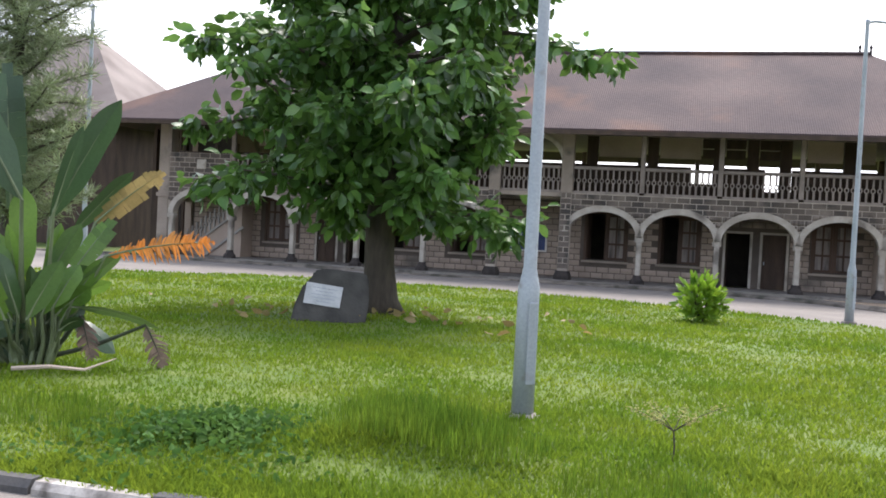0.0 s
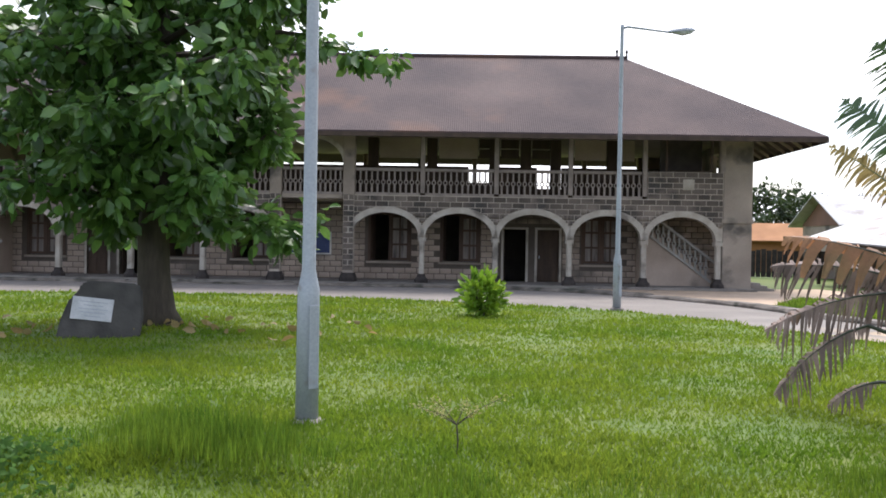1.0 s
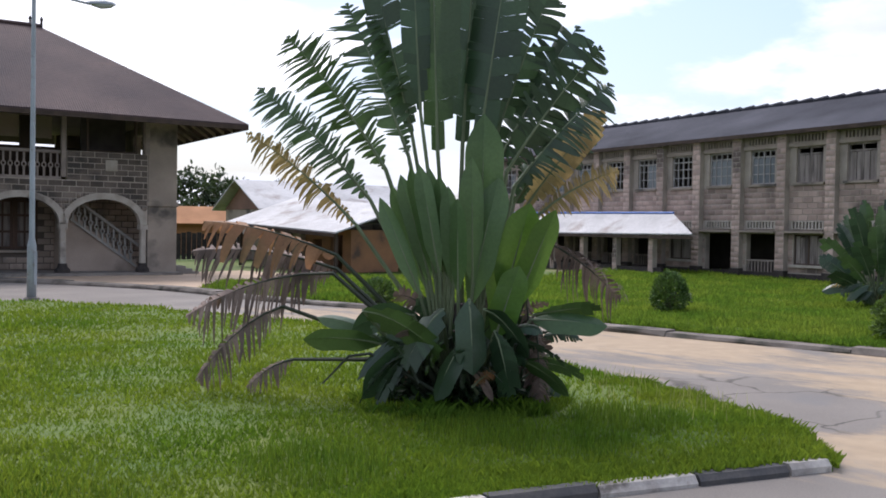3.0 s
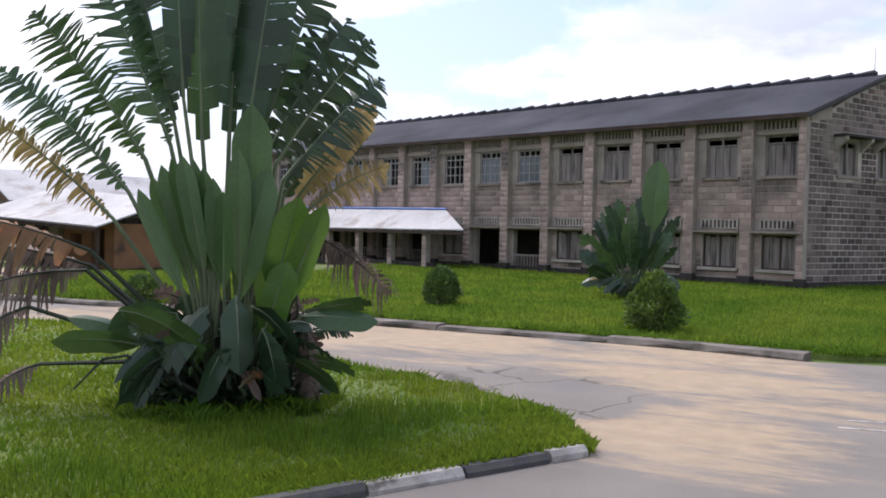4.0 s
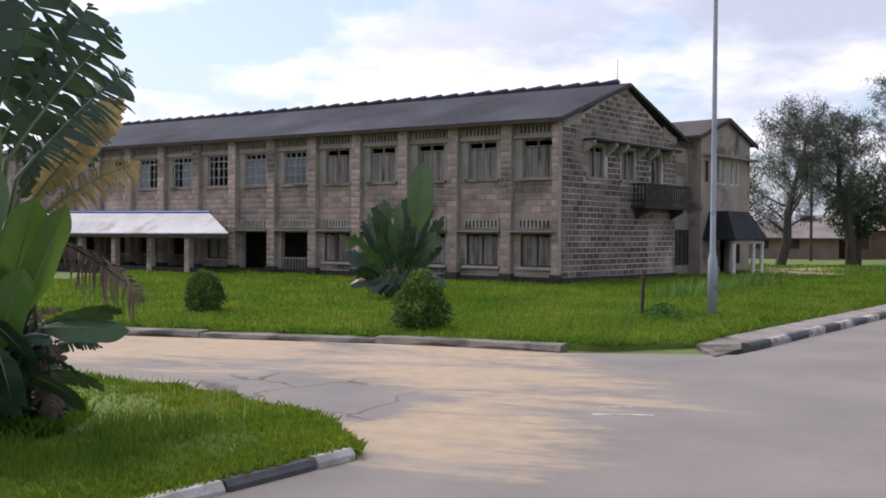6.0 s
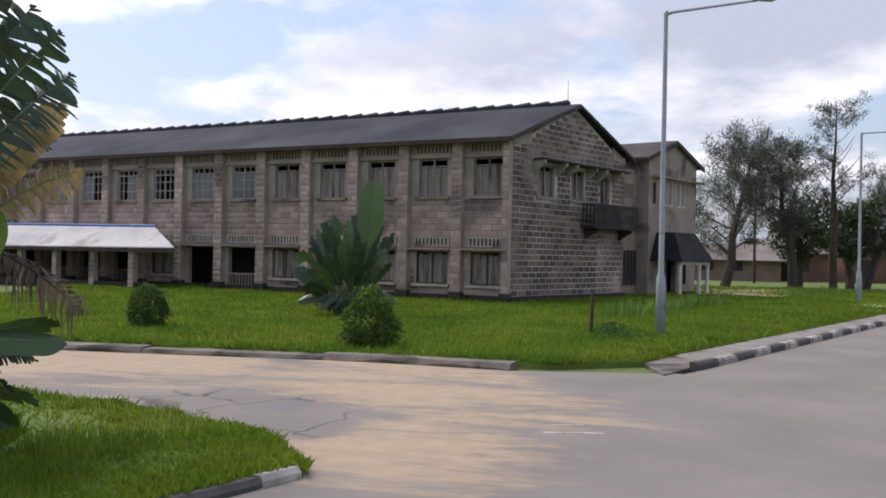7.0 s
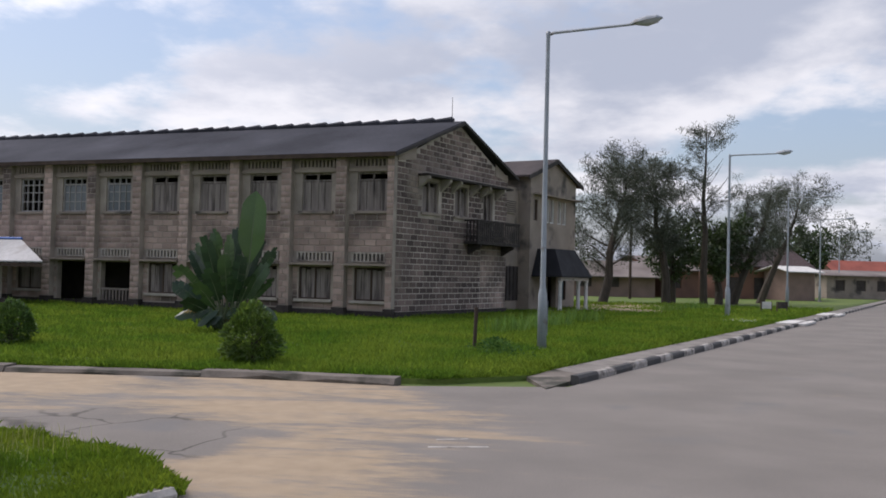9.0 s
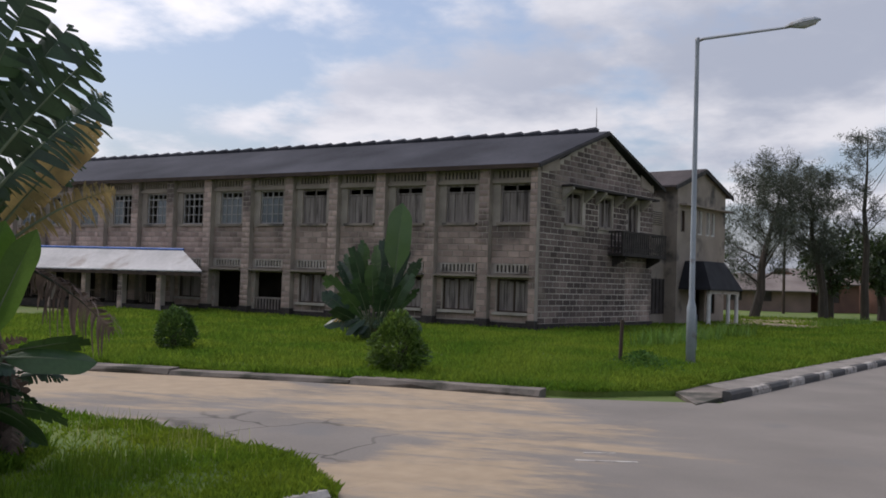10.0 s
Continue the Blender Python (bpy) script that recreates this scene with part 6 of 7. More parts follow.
def leaf_cloud(name, centres, dirs, sizes, material, parent, seed=1, fold=0.25, aspect=0.5, n_seg=2):
    """Many small folded leaves: centres (n,3), dirs (n,3) the way each points, sizes (n)."""
    r = np.random.RandomState(seed)
    c, d, s = np.asarray(centres, float), np.asarray(dirs, float), np.asarray(sizes, float)[:, None]
    d /= np.linalg.norm(d, axis=1, keepdims=True) + 1e-9
    rv = r.normal(size=d.shape)
    side = np.cross(d, rv)
    side /= np.linalg.norm(side, axis=1, keepdims=True) + 1e-9
    nr = np.cross(side, d)
    w = s * aspect * 0.5
    p0, p3 = c, c + d * s - nr * s * 0.12
    l1, r1 = c + d * s * 0.3 + side * w * 0.85 + nr * w * fold, c + d * s * 0.3 - side * w * 0.85 + nr * w * fold
    l2, r2 = c + d * s * 0.68 + side * w * 0.8 + nr * w * fold, c + d * s * 0.68 - side * w * 0.8 + nr * w * fold
    m1 = c + d * s * 0.5
    v = np.stack([p0, l1, l2, p3, r2, r1, m1], 1).reshape(-1, 3)
    base = (np.arange(len(c)) * 7)[:, None, None]
    f = (np.array([[0, 6, 1], [1, 6, 2], [2, 6, 3], [3, 6, 4], [4, 6, 5], [5, 6, 0]])[None] + base).reshape(-1, 3)
    return sheet(name, v, f, material, parent)


# fan palm between the arcade and the hall
fan = thing("travellers_palm", "large fan-shaped palm with torn green and dead brown leaves", "palm", at=(7.28, 6.34, 0.05), turn=-49)
FAN_LEFT = [
    # start x, z, tip x, z, width, bulge, torn, hang
    (-1.12, 1.78, -2.28, 2.72, 0.26, 0.10, 0.95, 0.5),
    (-1.00, 2.05, -2.19, 3.20, 0.30, 0.10, 0.95, 0.25),
    (-0.82, 2.35, -1.85, 3.68, 0.36, 0.10, 0.9, 0.2),
    (-0.60, 2.50, -1.26, 4.05, 0.32, 0.06, 0.85, 0.15),
    (-0.58, 2.75, -1.00, 4.35, 0.22, 0.03, 0.25, 0.05),
    (-0.48, 2.95, -0.60, 4.80, 0.16, 0.02, 0.2, 0.05),
]
FAN_MID = [
    (-0.30, 2.55, -0.40, 4.95, 0.28, 0.01, 0.04, 0.0),
    (-0.05, 2.65, 0.05, 5.0, 0.32, 0.01, 0.06, 0.0),
    (0.12, 2.60, 0.42, 4.85, 0.30, 0.02, 0.3, 0.05),
    (0.24, 2.55, 0.84, 4.25, 0.31, 0.05, 0.4, 0.1),
    (0.32, 2.45, 1.10, 3.85, 0.36, 0.06, 0.5, 0.12),
    (0.40, 2.35, 1.32, 3.60, 0.36, 0.08, 0.6, 0.15),
    (0.48, 2.20, 1.44, 3.25, 0.32, 0.10, 0.85, 0.25),
]
i = 0
for row in FAN_LEFT:
    i += 1
    blade_leaf(fan, (row[0] * 0.12, 0.0, 0.55), row[:2], row[2:4], row[4], row[5], row[6], M_PALMY if i == 1 else M_PALMD if i in (5, 6) else M_PALM, y=0.12 * (i % 3) - 0.1, hang=row[7], twist=18 * (-1) ** i, seed=i)
for row in FAN_MID:
    i += 1
    blade_leaf(fan, (row[0] * 0.15, 0.02 * i, 0.5), row[:2], row[2:4], row[4], row[5], row[6], M_PALM if i == 7 else M_PALMD, y=0.1 * (i % 3) - 0.15, hang=row[7], twist=25 * (-1) ** i, seed=i)
# leaves gone khaki on the far side of the fan
blade_leaf(fan, (0.1, 0.2, 0.5), (0.60, 1.98), (1.42, 3.02), 0.24, 0.08, 0.3, M_PALMY, y=0.3, hang=0.2, twist=35, seed=31)
blade_leaf(fan, (0.1, 0.2, 0.5), (0.72, 1.9), (1.58, 2.40), 0.24, 0.14, 0.95, M_PALMY, y=0.25, hang=0.4, twist=10, seed=32)
blade_leaf(fan, (0.1, 0.2, 0.5), (0.50, 2.05), (1.25, 2.95), 0.32, 0.06, 0.7, M_PALMD, y=0.45, hang=0.2, twist=10, seed=33)
# fresh broad leaves of the suckers
SUCKERS = [
    (0.05, 0.25, 0.16, 1.45, 0.16, 2.88, 0.21), (0.15, 0.2, 0.38, 1.05, 0.62, 2.02, 0.19), (0.2, 0.2, 0.48, 0.95, 0.86, 1.96, 0.17),
    (0.15, 0.1, 0.30, 0.70, 0.52, 1.42, 0.15), (0.2, 0.1, 0.40, 0.75, 0.28, 1.55, 0.13), (0.0, 0.2, 0.05, 1.0, 0.32, 2.30, 0.17), (0.1, 0.3, 0.08, 1.20, 0.05, 2.45, 0.12),
]
for k in range(9):      # a young fan with its leaves still closed and upright
    f = k / 8
    SUCKERS.append((-0.1, 0.15, -0.42 + 0.36 * f, 1.10 + 0.2 * math.sin(3 * f), -0.82 + 0.74 * f, 2.05 + 0.32 * math.sin(math.pi * f), 0.095))
for k, (bx, bz, sx, sz, tx, tz, w) in enumerate(SUCKERS):
    blade_leaf(fan, (bx, -0.2, bz), (sx, sz), (tx, tz), w, 0.04, 0.0, M_PALML if k in (1, 2, 3, 4) else M_PALMM, y=-0.35 - 0.06 * (k % 4), hang=0.05, twist=(-30, 20, 35, -15, 10)[k % 5], seed=40 + k, ybend=-0.12)
# low leaves bending to the ground, and the dead ones
LOW = [
    (-0.95, 0.98, -0.22, 0.60, 0.20, 0.18, -0.75), (-0.80, 0.62, -1.56, 0.66, 0.14, 0.1, -0.4), (-0.75, 0.55, -1.50, 0.84, 0.12, 0.2, 0.0),
    (0.70, 0.92, 1.34, 1.02, 0.11, 0.05, -0.2), (0.66, 0.88, 1.40, 0.84, 0.12, 0.06, -0.3), (0.55, 0.5, 1.02, 0.18, 0.14, 0.2, -0.5), (0.55, 0.45, 1.18, 0.34, 0.10, 0.2, -0.3),
    (-0.4, 0.6, -0.95, 0.12, 0.16, 0.3, -0.55), (0.0, 0.7, -0.25, 0.15, 0.17, 0.2, -0.75), (0.3, 0.8, 0.45, 0.2, 0.17, 0.2, -0.7), (-0.5, 0.9, -1.1, 0.75, 0.17, 0.25, -0.3),
    (0.2, 1.0, 0.62, 0.55, 0.18, 0.25, -0.6), (-0.2, 1.0, -0.55, 0.45, 0.18, 0.2, -0.7), (0.05, 1.1, 0.1, 0.4, 0.17, 0.2, -0.75),
]
for k, (sx, sz, tx, tz, w, bu, yy) in enumerate(LOW):
    blade_leaf(fan, (sx * 0.25, -0.1, 0.2), (sx, sz), (tx, tz), w, bu, 0.0 if k % 3 else 0.15, M_PALMD if k > 6 else M_PALM, y=yy, hang=0.2, twist=(40, -35, 60)[k % 3], seed=70 + k, ybend=-0.1)
rng = random.Random(11)
for k in range(58):
    a = rng.uniform(-1.0, 1.0)
    sx = 0.5 * a + rng.uniform(-0.1, 0.1)
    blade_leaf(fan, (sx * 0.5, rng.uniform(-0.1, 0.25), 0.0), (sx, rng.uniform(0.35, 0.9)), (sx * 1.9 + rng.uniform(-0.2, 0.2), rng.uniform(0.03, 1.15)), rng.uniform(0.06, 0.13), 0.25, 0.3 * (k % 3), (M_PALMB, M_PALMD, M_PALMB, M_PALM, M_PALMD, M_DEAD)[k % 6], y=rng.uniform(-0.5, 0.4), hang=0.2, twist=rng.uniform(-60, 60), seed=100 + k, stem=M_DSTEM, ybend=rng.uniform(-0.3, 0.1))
for k in range(44):     # narrow leaves and stalks sprawling outwards round the foot
    a = rng.uniform(-1.0, 1.0)
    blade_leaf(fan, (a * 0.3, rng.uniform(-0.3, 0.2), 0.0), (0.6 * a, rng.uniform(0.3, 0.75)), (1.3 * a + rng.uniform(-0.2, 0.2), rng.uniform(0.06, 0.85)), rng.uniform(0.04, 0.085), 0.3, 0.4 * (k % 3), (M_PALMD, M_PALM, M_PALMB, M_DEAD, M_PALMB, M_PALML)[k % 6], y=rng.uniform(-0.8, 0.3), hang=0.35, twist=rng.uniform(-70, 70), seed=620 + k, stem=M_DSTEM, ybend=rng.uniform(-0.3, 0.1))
blade_leaf(fan, (-0.2, 0.0, 0.5), (-1.30, 1.48), (-2.66, 1.80), 0.30, 0.10, 0.7, M_PALMO, y=-0.15, hang=0.8, twist=50, seed=20, stem=M_DSTEM)
DEAD = [(-1.35, 1.32, -2.90, 1.48, 0.36, 0.12), (-1.38, 1.28, -2.92, 0.80, 0.36, 0.16), (-1.88, 0.93, -2.78, 0.14, 0.26, 0.22), (-1.74, 0.40, -2.22, 0.10, 0.18, 0.2), (0.78, 1.66, 1.56, 1.08, 0.33, 0.14), (0.62, 1.12, 0.68, 0.12, 0.2, 0.0), (0.72, 0.8, 0.76, 0.08, 0.18, 0.0)]
for k, (sx, sz, tx, tz, w, bu) in enumerate(DEAD):
    blade_leaf(fan, (-0.3 if sx < 0 else 0.3, 0.0, 0.5), (sx, sz), (tx, tz), w, bu, 0.9, M_DEAD, y=-0.1 * k + 0.25, hang=0.7, twist=32 if k < 5 else 20, seed=200 + k, stem=M_DSTEM)
bm = bmesh.new()
tube(bm, [(-0.2, -0.5, 0.15), (-0.9, -0.6, 0.55), (-1.1, -0.6, 0.52), (-1.35, -0.6, 0.25)], [0.02, 0.018, 0.014, 0.008], 6)
part("stalk", bm, M_DSTEM, fan)
# filling leaves whose dark colour paints in shade at the palm's foot
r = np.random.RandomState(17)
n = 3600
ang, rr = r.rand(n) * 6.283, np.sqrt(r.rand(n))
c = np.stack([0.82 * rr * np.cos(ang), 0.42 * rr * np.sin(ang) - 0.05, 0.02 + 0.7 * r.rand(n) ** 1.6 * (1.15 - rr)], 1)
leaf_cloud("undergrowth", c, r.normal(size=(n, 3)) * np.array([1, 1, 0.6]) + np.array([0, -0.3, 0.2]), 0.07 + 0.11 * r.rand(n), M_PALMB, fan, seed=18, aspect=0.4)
bm = bmesh.new()
lathe(bm, [(0.38, 0.0), (0.30, 0.3), (0.2, 0.7), (0.1, 1.0)], 0, 0.05, 12)
part("trunk", bm, M_DARKBASE, fan)
blade_leaf(fan, (0.1, -0.4, 0.1), (0.10, 0.28), (0.30, 0.42), 0.09, 0.2, 0.9, M_PALMO, y=-0.75, hang=0.4, twist=30, seed=300)

# second palm, at the lamp side of the lawn
fan2 = thing("travellers_palm", "young fan palm with fresh green leaves and one orange dying leaf", "palm", at=(-4.55, 9.65, 0.05), turn=20)
LEAVES2 = [
    (0.13, 1.60, 0.82, 2.98, 0.20), (-0.25, 1.7, -0.36, 3.25, 0.24), (0.36, 1.45, 0.98, 2.18, 0.15), (-0.1, 0.96, -0.13, 1.95, 0.16), (0.12, 0.9, 0.46, 1.58, 0.15), (0.33, 0.95, 0.78, 1.64, 0.15),
    (0.33, 0.72, 0.90, 1.3, 0.13), (-0.4, 1.2, -0.9, 2.4, 0.2), (-0.35, 0.9, -0.7, 1.8, 0.17), (-0.5, 0.7, -1.2, 1.2, 0.17), (0.2, 1.7, 0.45, 2.6, 0.12), (-0.1, 1.8, -0.9, 3.2, 0.25), (0.0, 0.6, 0.3, 1.2, 0.15), (-0.2, 0.6, -0.45, 1.15, 0.15),
]
for k, (sx, sz, tx, tz, w) in enumerate(LEAVES2):
    blade_leaf(fan2, (sx * 0.2, 0.0, 0.1), (sx, sz), (tx, tz), w * 0.85, 0.05, 0.12 if k % 4 == 1 else 0.0, M_PALMD if tz > 2.1 else M_PALML if k % 2 else M_PALMM, y=0.2 - 0.07 * k, hang=0.1, twist=(30, -25, 50, 10)[k % 4], seed=400 + k)
blade_leaf(fan2, (0.1, 0, 0.1), (0.60, 1.6), (1.30, 2.20), 0.15, 0.05, 0.25, M_PALMY, y=0.0, hang=0.2, twist=20, seed=430)
blade_leaf(fan2, (0.1, 0, 0.1), (0.72, 1.25), (1.86, 1.44), 0.2, 0.08, 0.9, M_AMBER, y=-0.3, hang=0.35, twist=20, seed=431)
blade_leaf(fan2, (0.1, 0, 0.1), (0.4, 0.7), (1.30, 0.48), 0.09, 0.12, 0.0, M_PALM, y=-0.3, hang=0.2, twist=60, seed=432)
blade_leaf(fan2, (0.1, 0, 0.1), (1.16, 0.52), (1.36, 0.06), 0.16, 0.1, 0.5, M_DEAD, y=-0.35, hang=0.3, twist=20, seed=433, stem=M_DSTEM)
blade_leaf(fan2, (0.1, 0, 0.1), (0.5, 0.6), (0.62, 0.12), 0.14, 0.1, 0.5, M_DEAD, y=-0.25, hang=0.3, twist=20, seed=434, stem=M_DSTEM)
for k in range(30):
    sx = rng.uniform(-0.6, 0.4)
    blade_leaf(fan2, (sx * 0.3, rng.uniform(-0.1, 0.2), 0.0), (sx, rng.uniform(0.3, 0.7)), (sx * 2 + rng.uniform(-0.2, 0.2), rng.uniform(0.1, 0.9)), rng.uniform(0.1, 0.16), 0.25, 0.0, M_PALMD if k % 3 else M_PALMB, y=rng.uniform(-0.4, 0.3), hang=0.2, twist=rng.uniform(-60, 60), seed=450 + k)
for k in range(20):     # fresh upright leaves in the heart of the clump
    f = rng.uniform(-1, 1)
    blade_leaf(fan2, (f * 0.2, rng.uniform(-0.2, 0.1), 0.0), (f * 0.3, rng.uniform(0.5, 0.8)), (f * 0.75 + rng.uniform(-0.1, 0.1), rng.uniform(1.1, 1.75) - 0.3 * abs(f)), rng.uniform(0.08, 0.13), 0.08, 0.0, M_PALML if k % 3 else M_PALM, y=rng.uniform(-0.45, 0.1), hang=0.1, twist=rng.uniform(-50, 50), seed=470 + k)
# young palm before the hall
fan3 = thing("travellers_palm", "young dense fan palm on the lawn before the hall", "palm", at=(24.2, 7.75, 0.05), turn=-66)
blade_leaf(fan3, (0, 0, 0.2), (0.46, 1.75), (0.60, 3.66), 0.34, 0.02, 0.0, M_PALM, y=-0.2, twist=10, seed=500)
FAN3 = [
    # tip x, z, width, away
    (-0.40, 2.66, 0.22, 0.1), (-0.68, 2.46, 0.24, -0.1), (-0.98, 2.08, 0.26, 0.0), (-1.36, 1.68, 0.25, -0.15), (-1.42, 1.26, 0.24, -0.3), (-1.18, 0.82, 0.22, -0.45),
    (-0.05, 2.52, 0.24, -0.3), (0.24, 2.0, 0.22, -0.45), (1.18, 2.24, 0.20, 0.0), (0.92, 1.80, 0.22, -0.3), (1.12, 1.42, 0.2, -0.2), (0.20, 2.72, 0.20, 0.3),
    (-0.2, 2.0, 0.24, -0.5), (-0.62, 1.62, 0.24, -0.55), (0.55, 1.5, 0.22, -0.55), (-0.9, 1.25, 0.22, -0.6), (0.1, 1.4, 0.22, -0.65), (0.85, 2.5, 0.2, 0.35), (-0.8, 2.3, 0.22, 0.4),
]
for k, (tx, tz, w, yy) in enumerate(FAN3):
    blade_leaf(fan3, (tx * 0.1, 0, 0.1), (tx * 0.4, 0.25 + tz * 0.3), (tx, tz), w * 0.9, 0.09, 0.3 if k % 2 == 0 else 0.1, (M_PALM, M_PALMD, M_PALMB)[k % 3], y=yy * 0.6, hang=0.12, twist=(20, -30, 45, -15)[k % 4], seed=510 + k, ybend=yy * 0.5)
for k in range(22):     # torn leaves drooping round the foot
    a = rng.uniform(-1, 1)
    blade_leaf(fan3, (a * 0.3, 0.1, 0.0), (a * 0.55, rng.uniform(0.4, 0.8)), (a * 1.35 + rng.uniform(-0.2, 0.2), rng.uniform(0.08, 0.5)), rng.uniform(0.12, 0.2), 0.3, 0.3 * (k % 4), (M_PALMD, M_PALMB, M_PALMD, M_PALMY)[k % 4], y=rng.uniform(-0.6, 0.4), hang=0.35, twist=rng.uniform(-60, 60), seed=540 + k)


# ---- leafy things ----

def limb_path(rng, p, d, length, steps, wander, lift):
    pts = [Vector(p)]
    d = Vector(d).normalized()
    for _ in range(steps):
        d = (d + Vector((rng.uniform(-1, 1), rng.uniform(-1, 1), rng.uniform(-1, 1))) * wander + Vector((0, 0, lift))).normalized()
        pts.append(pts[-1] + d * length / steps)
    return pts


# shade tree with big drooping leaves by the memorial stone
tree = thing("shade_tree", "leafy shade tree with a dense dark-green crown of broad leaves", "tree", at=(-1.35, 17.85, 0.05))
rng = random.Random(21)
bm = bmesh.new()
tube(bm, [(0.05, 0, -0.1), (0.0, 0, 0.25), (-0.05, 0, 0.9), (-0.08, 0, 1.8), (0.0, 0, 3.0), (0.05, 0, 4.6), (0.1, 0, 6.6)], [0.50, 0.36, 0.30, 0.28, 0.22, 0.15, 0.05], 12)
part("trunk", bm, M_BARK, tree, smooth=True)
ends = []
for k in range(44):
    a, z = k * 2.4 + rng.uniform(-0.4, 0.4), 1.75 + 4.9 * (k / 44)
    reach = (3.2 if z < 4.4 else 3.35 - 0.5 * (z - 4.4)) * rng.uniform(0.55, 1.05)
    pts = limb_path(rng, (0, 0, z), (math.cos(a), math.sin(a), 0.25), reach, 5, 0.16, 0.03)
    bm = bmesh.new()
    tube(bm, pts, [0.07, 0.06, 0.045, 0.035, 0.025, 0.012], 6)
    part("limb", bm, M_BARK, tree)
    for j in range(2, 6):
        ends.append((pts[j], (pts[j] - pts[j - 1]).normalized()))
        for _ in range(2):
            q = limb_path(rng, pts[j], (rng.uniform(-1, 1), rng.uniform(-1, 1), rng.uniform(-0.7, 0.3)), rng.uniform(0.35, 0.85), 2, 0.3, -0.14)
            ends.append((q[-1], (q[-1] - q[0]).normalized()))
            ends.append((q[1], (q[1] - q[0]).normalized()))
# two thin sprays that stand out of the crown
for tipp, start in (((-3.75, -0.4, 5.2), (-1.4, 0, 5.1)), ((4.1, -0.4, 5.25), (1.7, 0, 5.5)), ((-3.5, -0.4, 2.45), (-1.5, 0, 2.9)), ((-3.5, -0.4, 3.6), (-1.2, 0, 3.7))):
    pts = [Vector(start).lerp(Vector(tipp), q / 5) + Vector((0, 0, 0.12 * math.sin(q))) for q in range(6)]
    bm = bmesh.new()
    tube(bm, pts, [0.05, 0.045, 0.035, 0.03, 0.02, 0.01], 6)
    part("limb", bm, M_BARK, tree)
    for p in pts[2:]:
        for _ in range(3):
            ends.append((p + Vector((rng.uniform(-0.15, 0.15), rng.uniform(-0.15, 0.15), rng.uniform(-0.12, 0.1))), Vector((rng.uniform(-1, 1), rng.uniform(-1, 1), -0.4)).normalized()))
cs, ds, ss = [], [], []
for p, d in ends:
    for _ in range(14):
        o = Vector((rng.gauss(0, 0.13), rng.gauss(0, 0.13), rng.gauss(0, 0.11)))
        cs.append(p + o if p.x < 1.2 or p.z > 4.9 else p * 1.0 + o - Vector(((p.x - 1.2) * 0.3, 0, 0)))
        q = (d * 0.3 + o * 4 + Vector((rng.uniform(-0.6, 0.6), rng.uniform(-0.6, 0.6), -0.55))).normalized()
        ds.append(q)
        ss.append(rng.uniform(0.18, 0.38))
leaf_cloud("crown", [tuple(c) for c in cs], [tuple(d) for d in ds], ss, M_TREE, tree, seed=2, aspect=0.62)

# memorial stone with plaque, leaning back against the tree's foot
stone = thing("memorial_stone", "dark leaning boulder slab with a pale engraved plaque", "memorial stone", at=(-2.1, 15.9, 0.04), turn=6)
bm = bmesh.new()
out = [(-0.66, -0.02), (0.62, -0.02), (0.68, 0.35), (0.66, 0.80), (0.58, 0.88), (-0.12, 0.93), (-0.30, 0.88), (-0.34, 0.70), (-0.46, 0.66), (-0.60, 0.30)]
front = [bm.verts.new((x, -0.32 + z * 0.36, z)) for x, z in out]
back = [bm.verts.new((x * 0.96, 0.30 + z * 0.1, z * 0.97)) for x, z in out]
bm.faces.new(front)
bm.faces.new(back[::-1])
for k in range(len(out)):
    bm.faces.new((front[k], back[k], back[(k + 1) % len(out)], front[(k + 1) % len(out)]))
bmesh.ops.bevel(bm, geom=list(bm.edges), offset=0.035, segments=2, affect="EDGES")
slabm = part("slab", bm, M_STONE, stone, smooth=False)
mpl = pose(-0.1, -0.148, 0.47, 90 - 19.8, 0, 0) @ pose(0, 0, 0, 0, 0, -7)
bm = bmesh.new()
cbox(bm, -0.33, 0.30, -0.19, 0.19, -0.004, 0.022, 0.004)
plq = part("plaque", bm, M_PLAQUE, slabm, "grey marble plaque with worn lettering", mpl @ pose(0, 0, 0, 0, 0, 0))
for r in range(5):
    w = (0.42, 0.3, 0.46, 0.38, 0.24)[r]
    boxes("lettering", [(-w / 2, w / 2, 0.11 - r * 0.06, 0.122 - r * 0.06, 0.022, 0.0235)], M_GALV, plq, "", mpl)


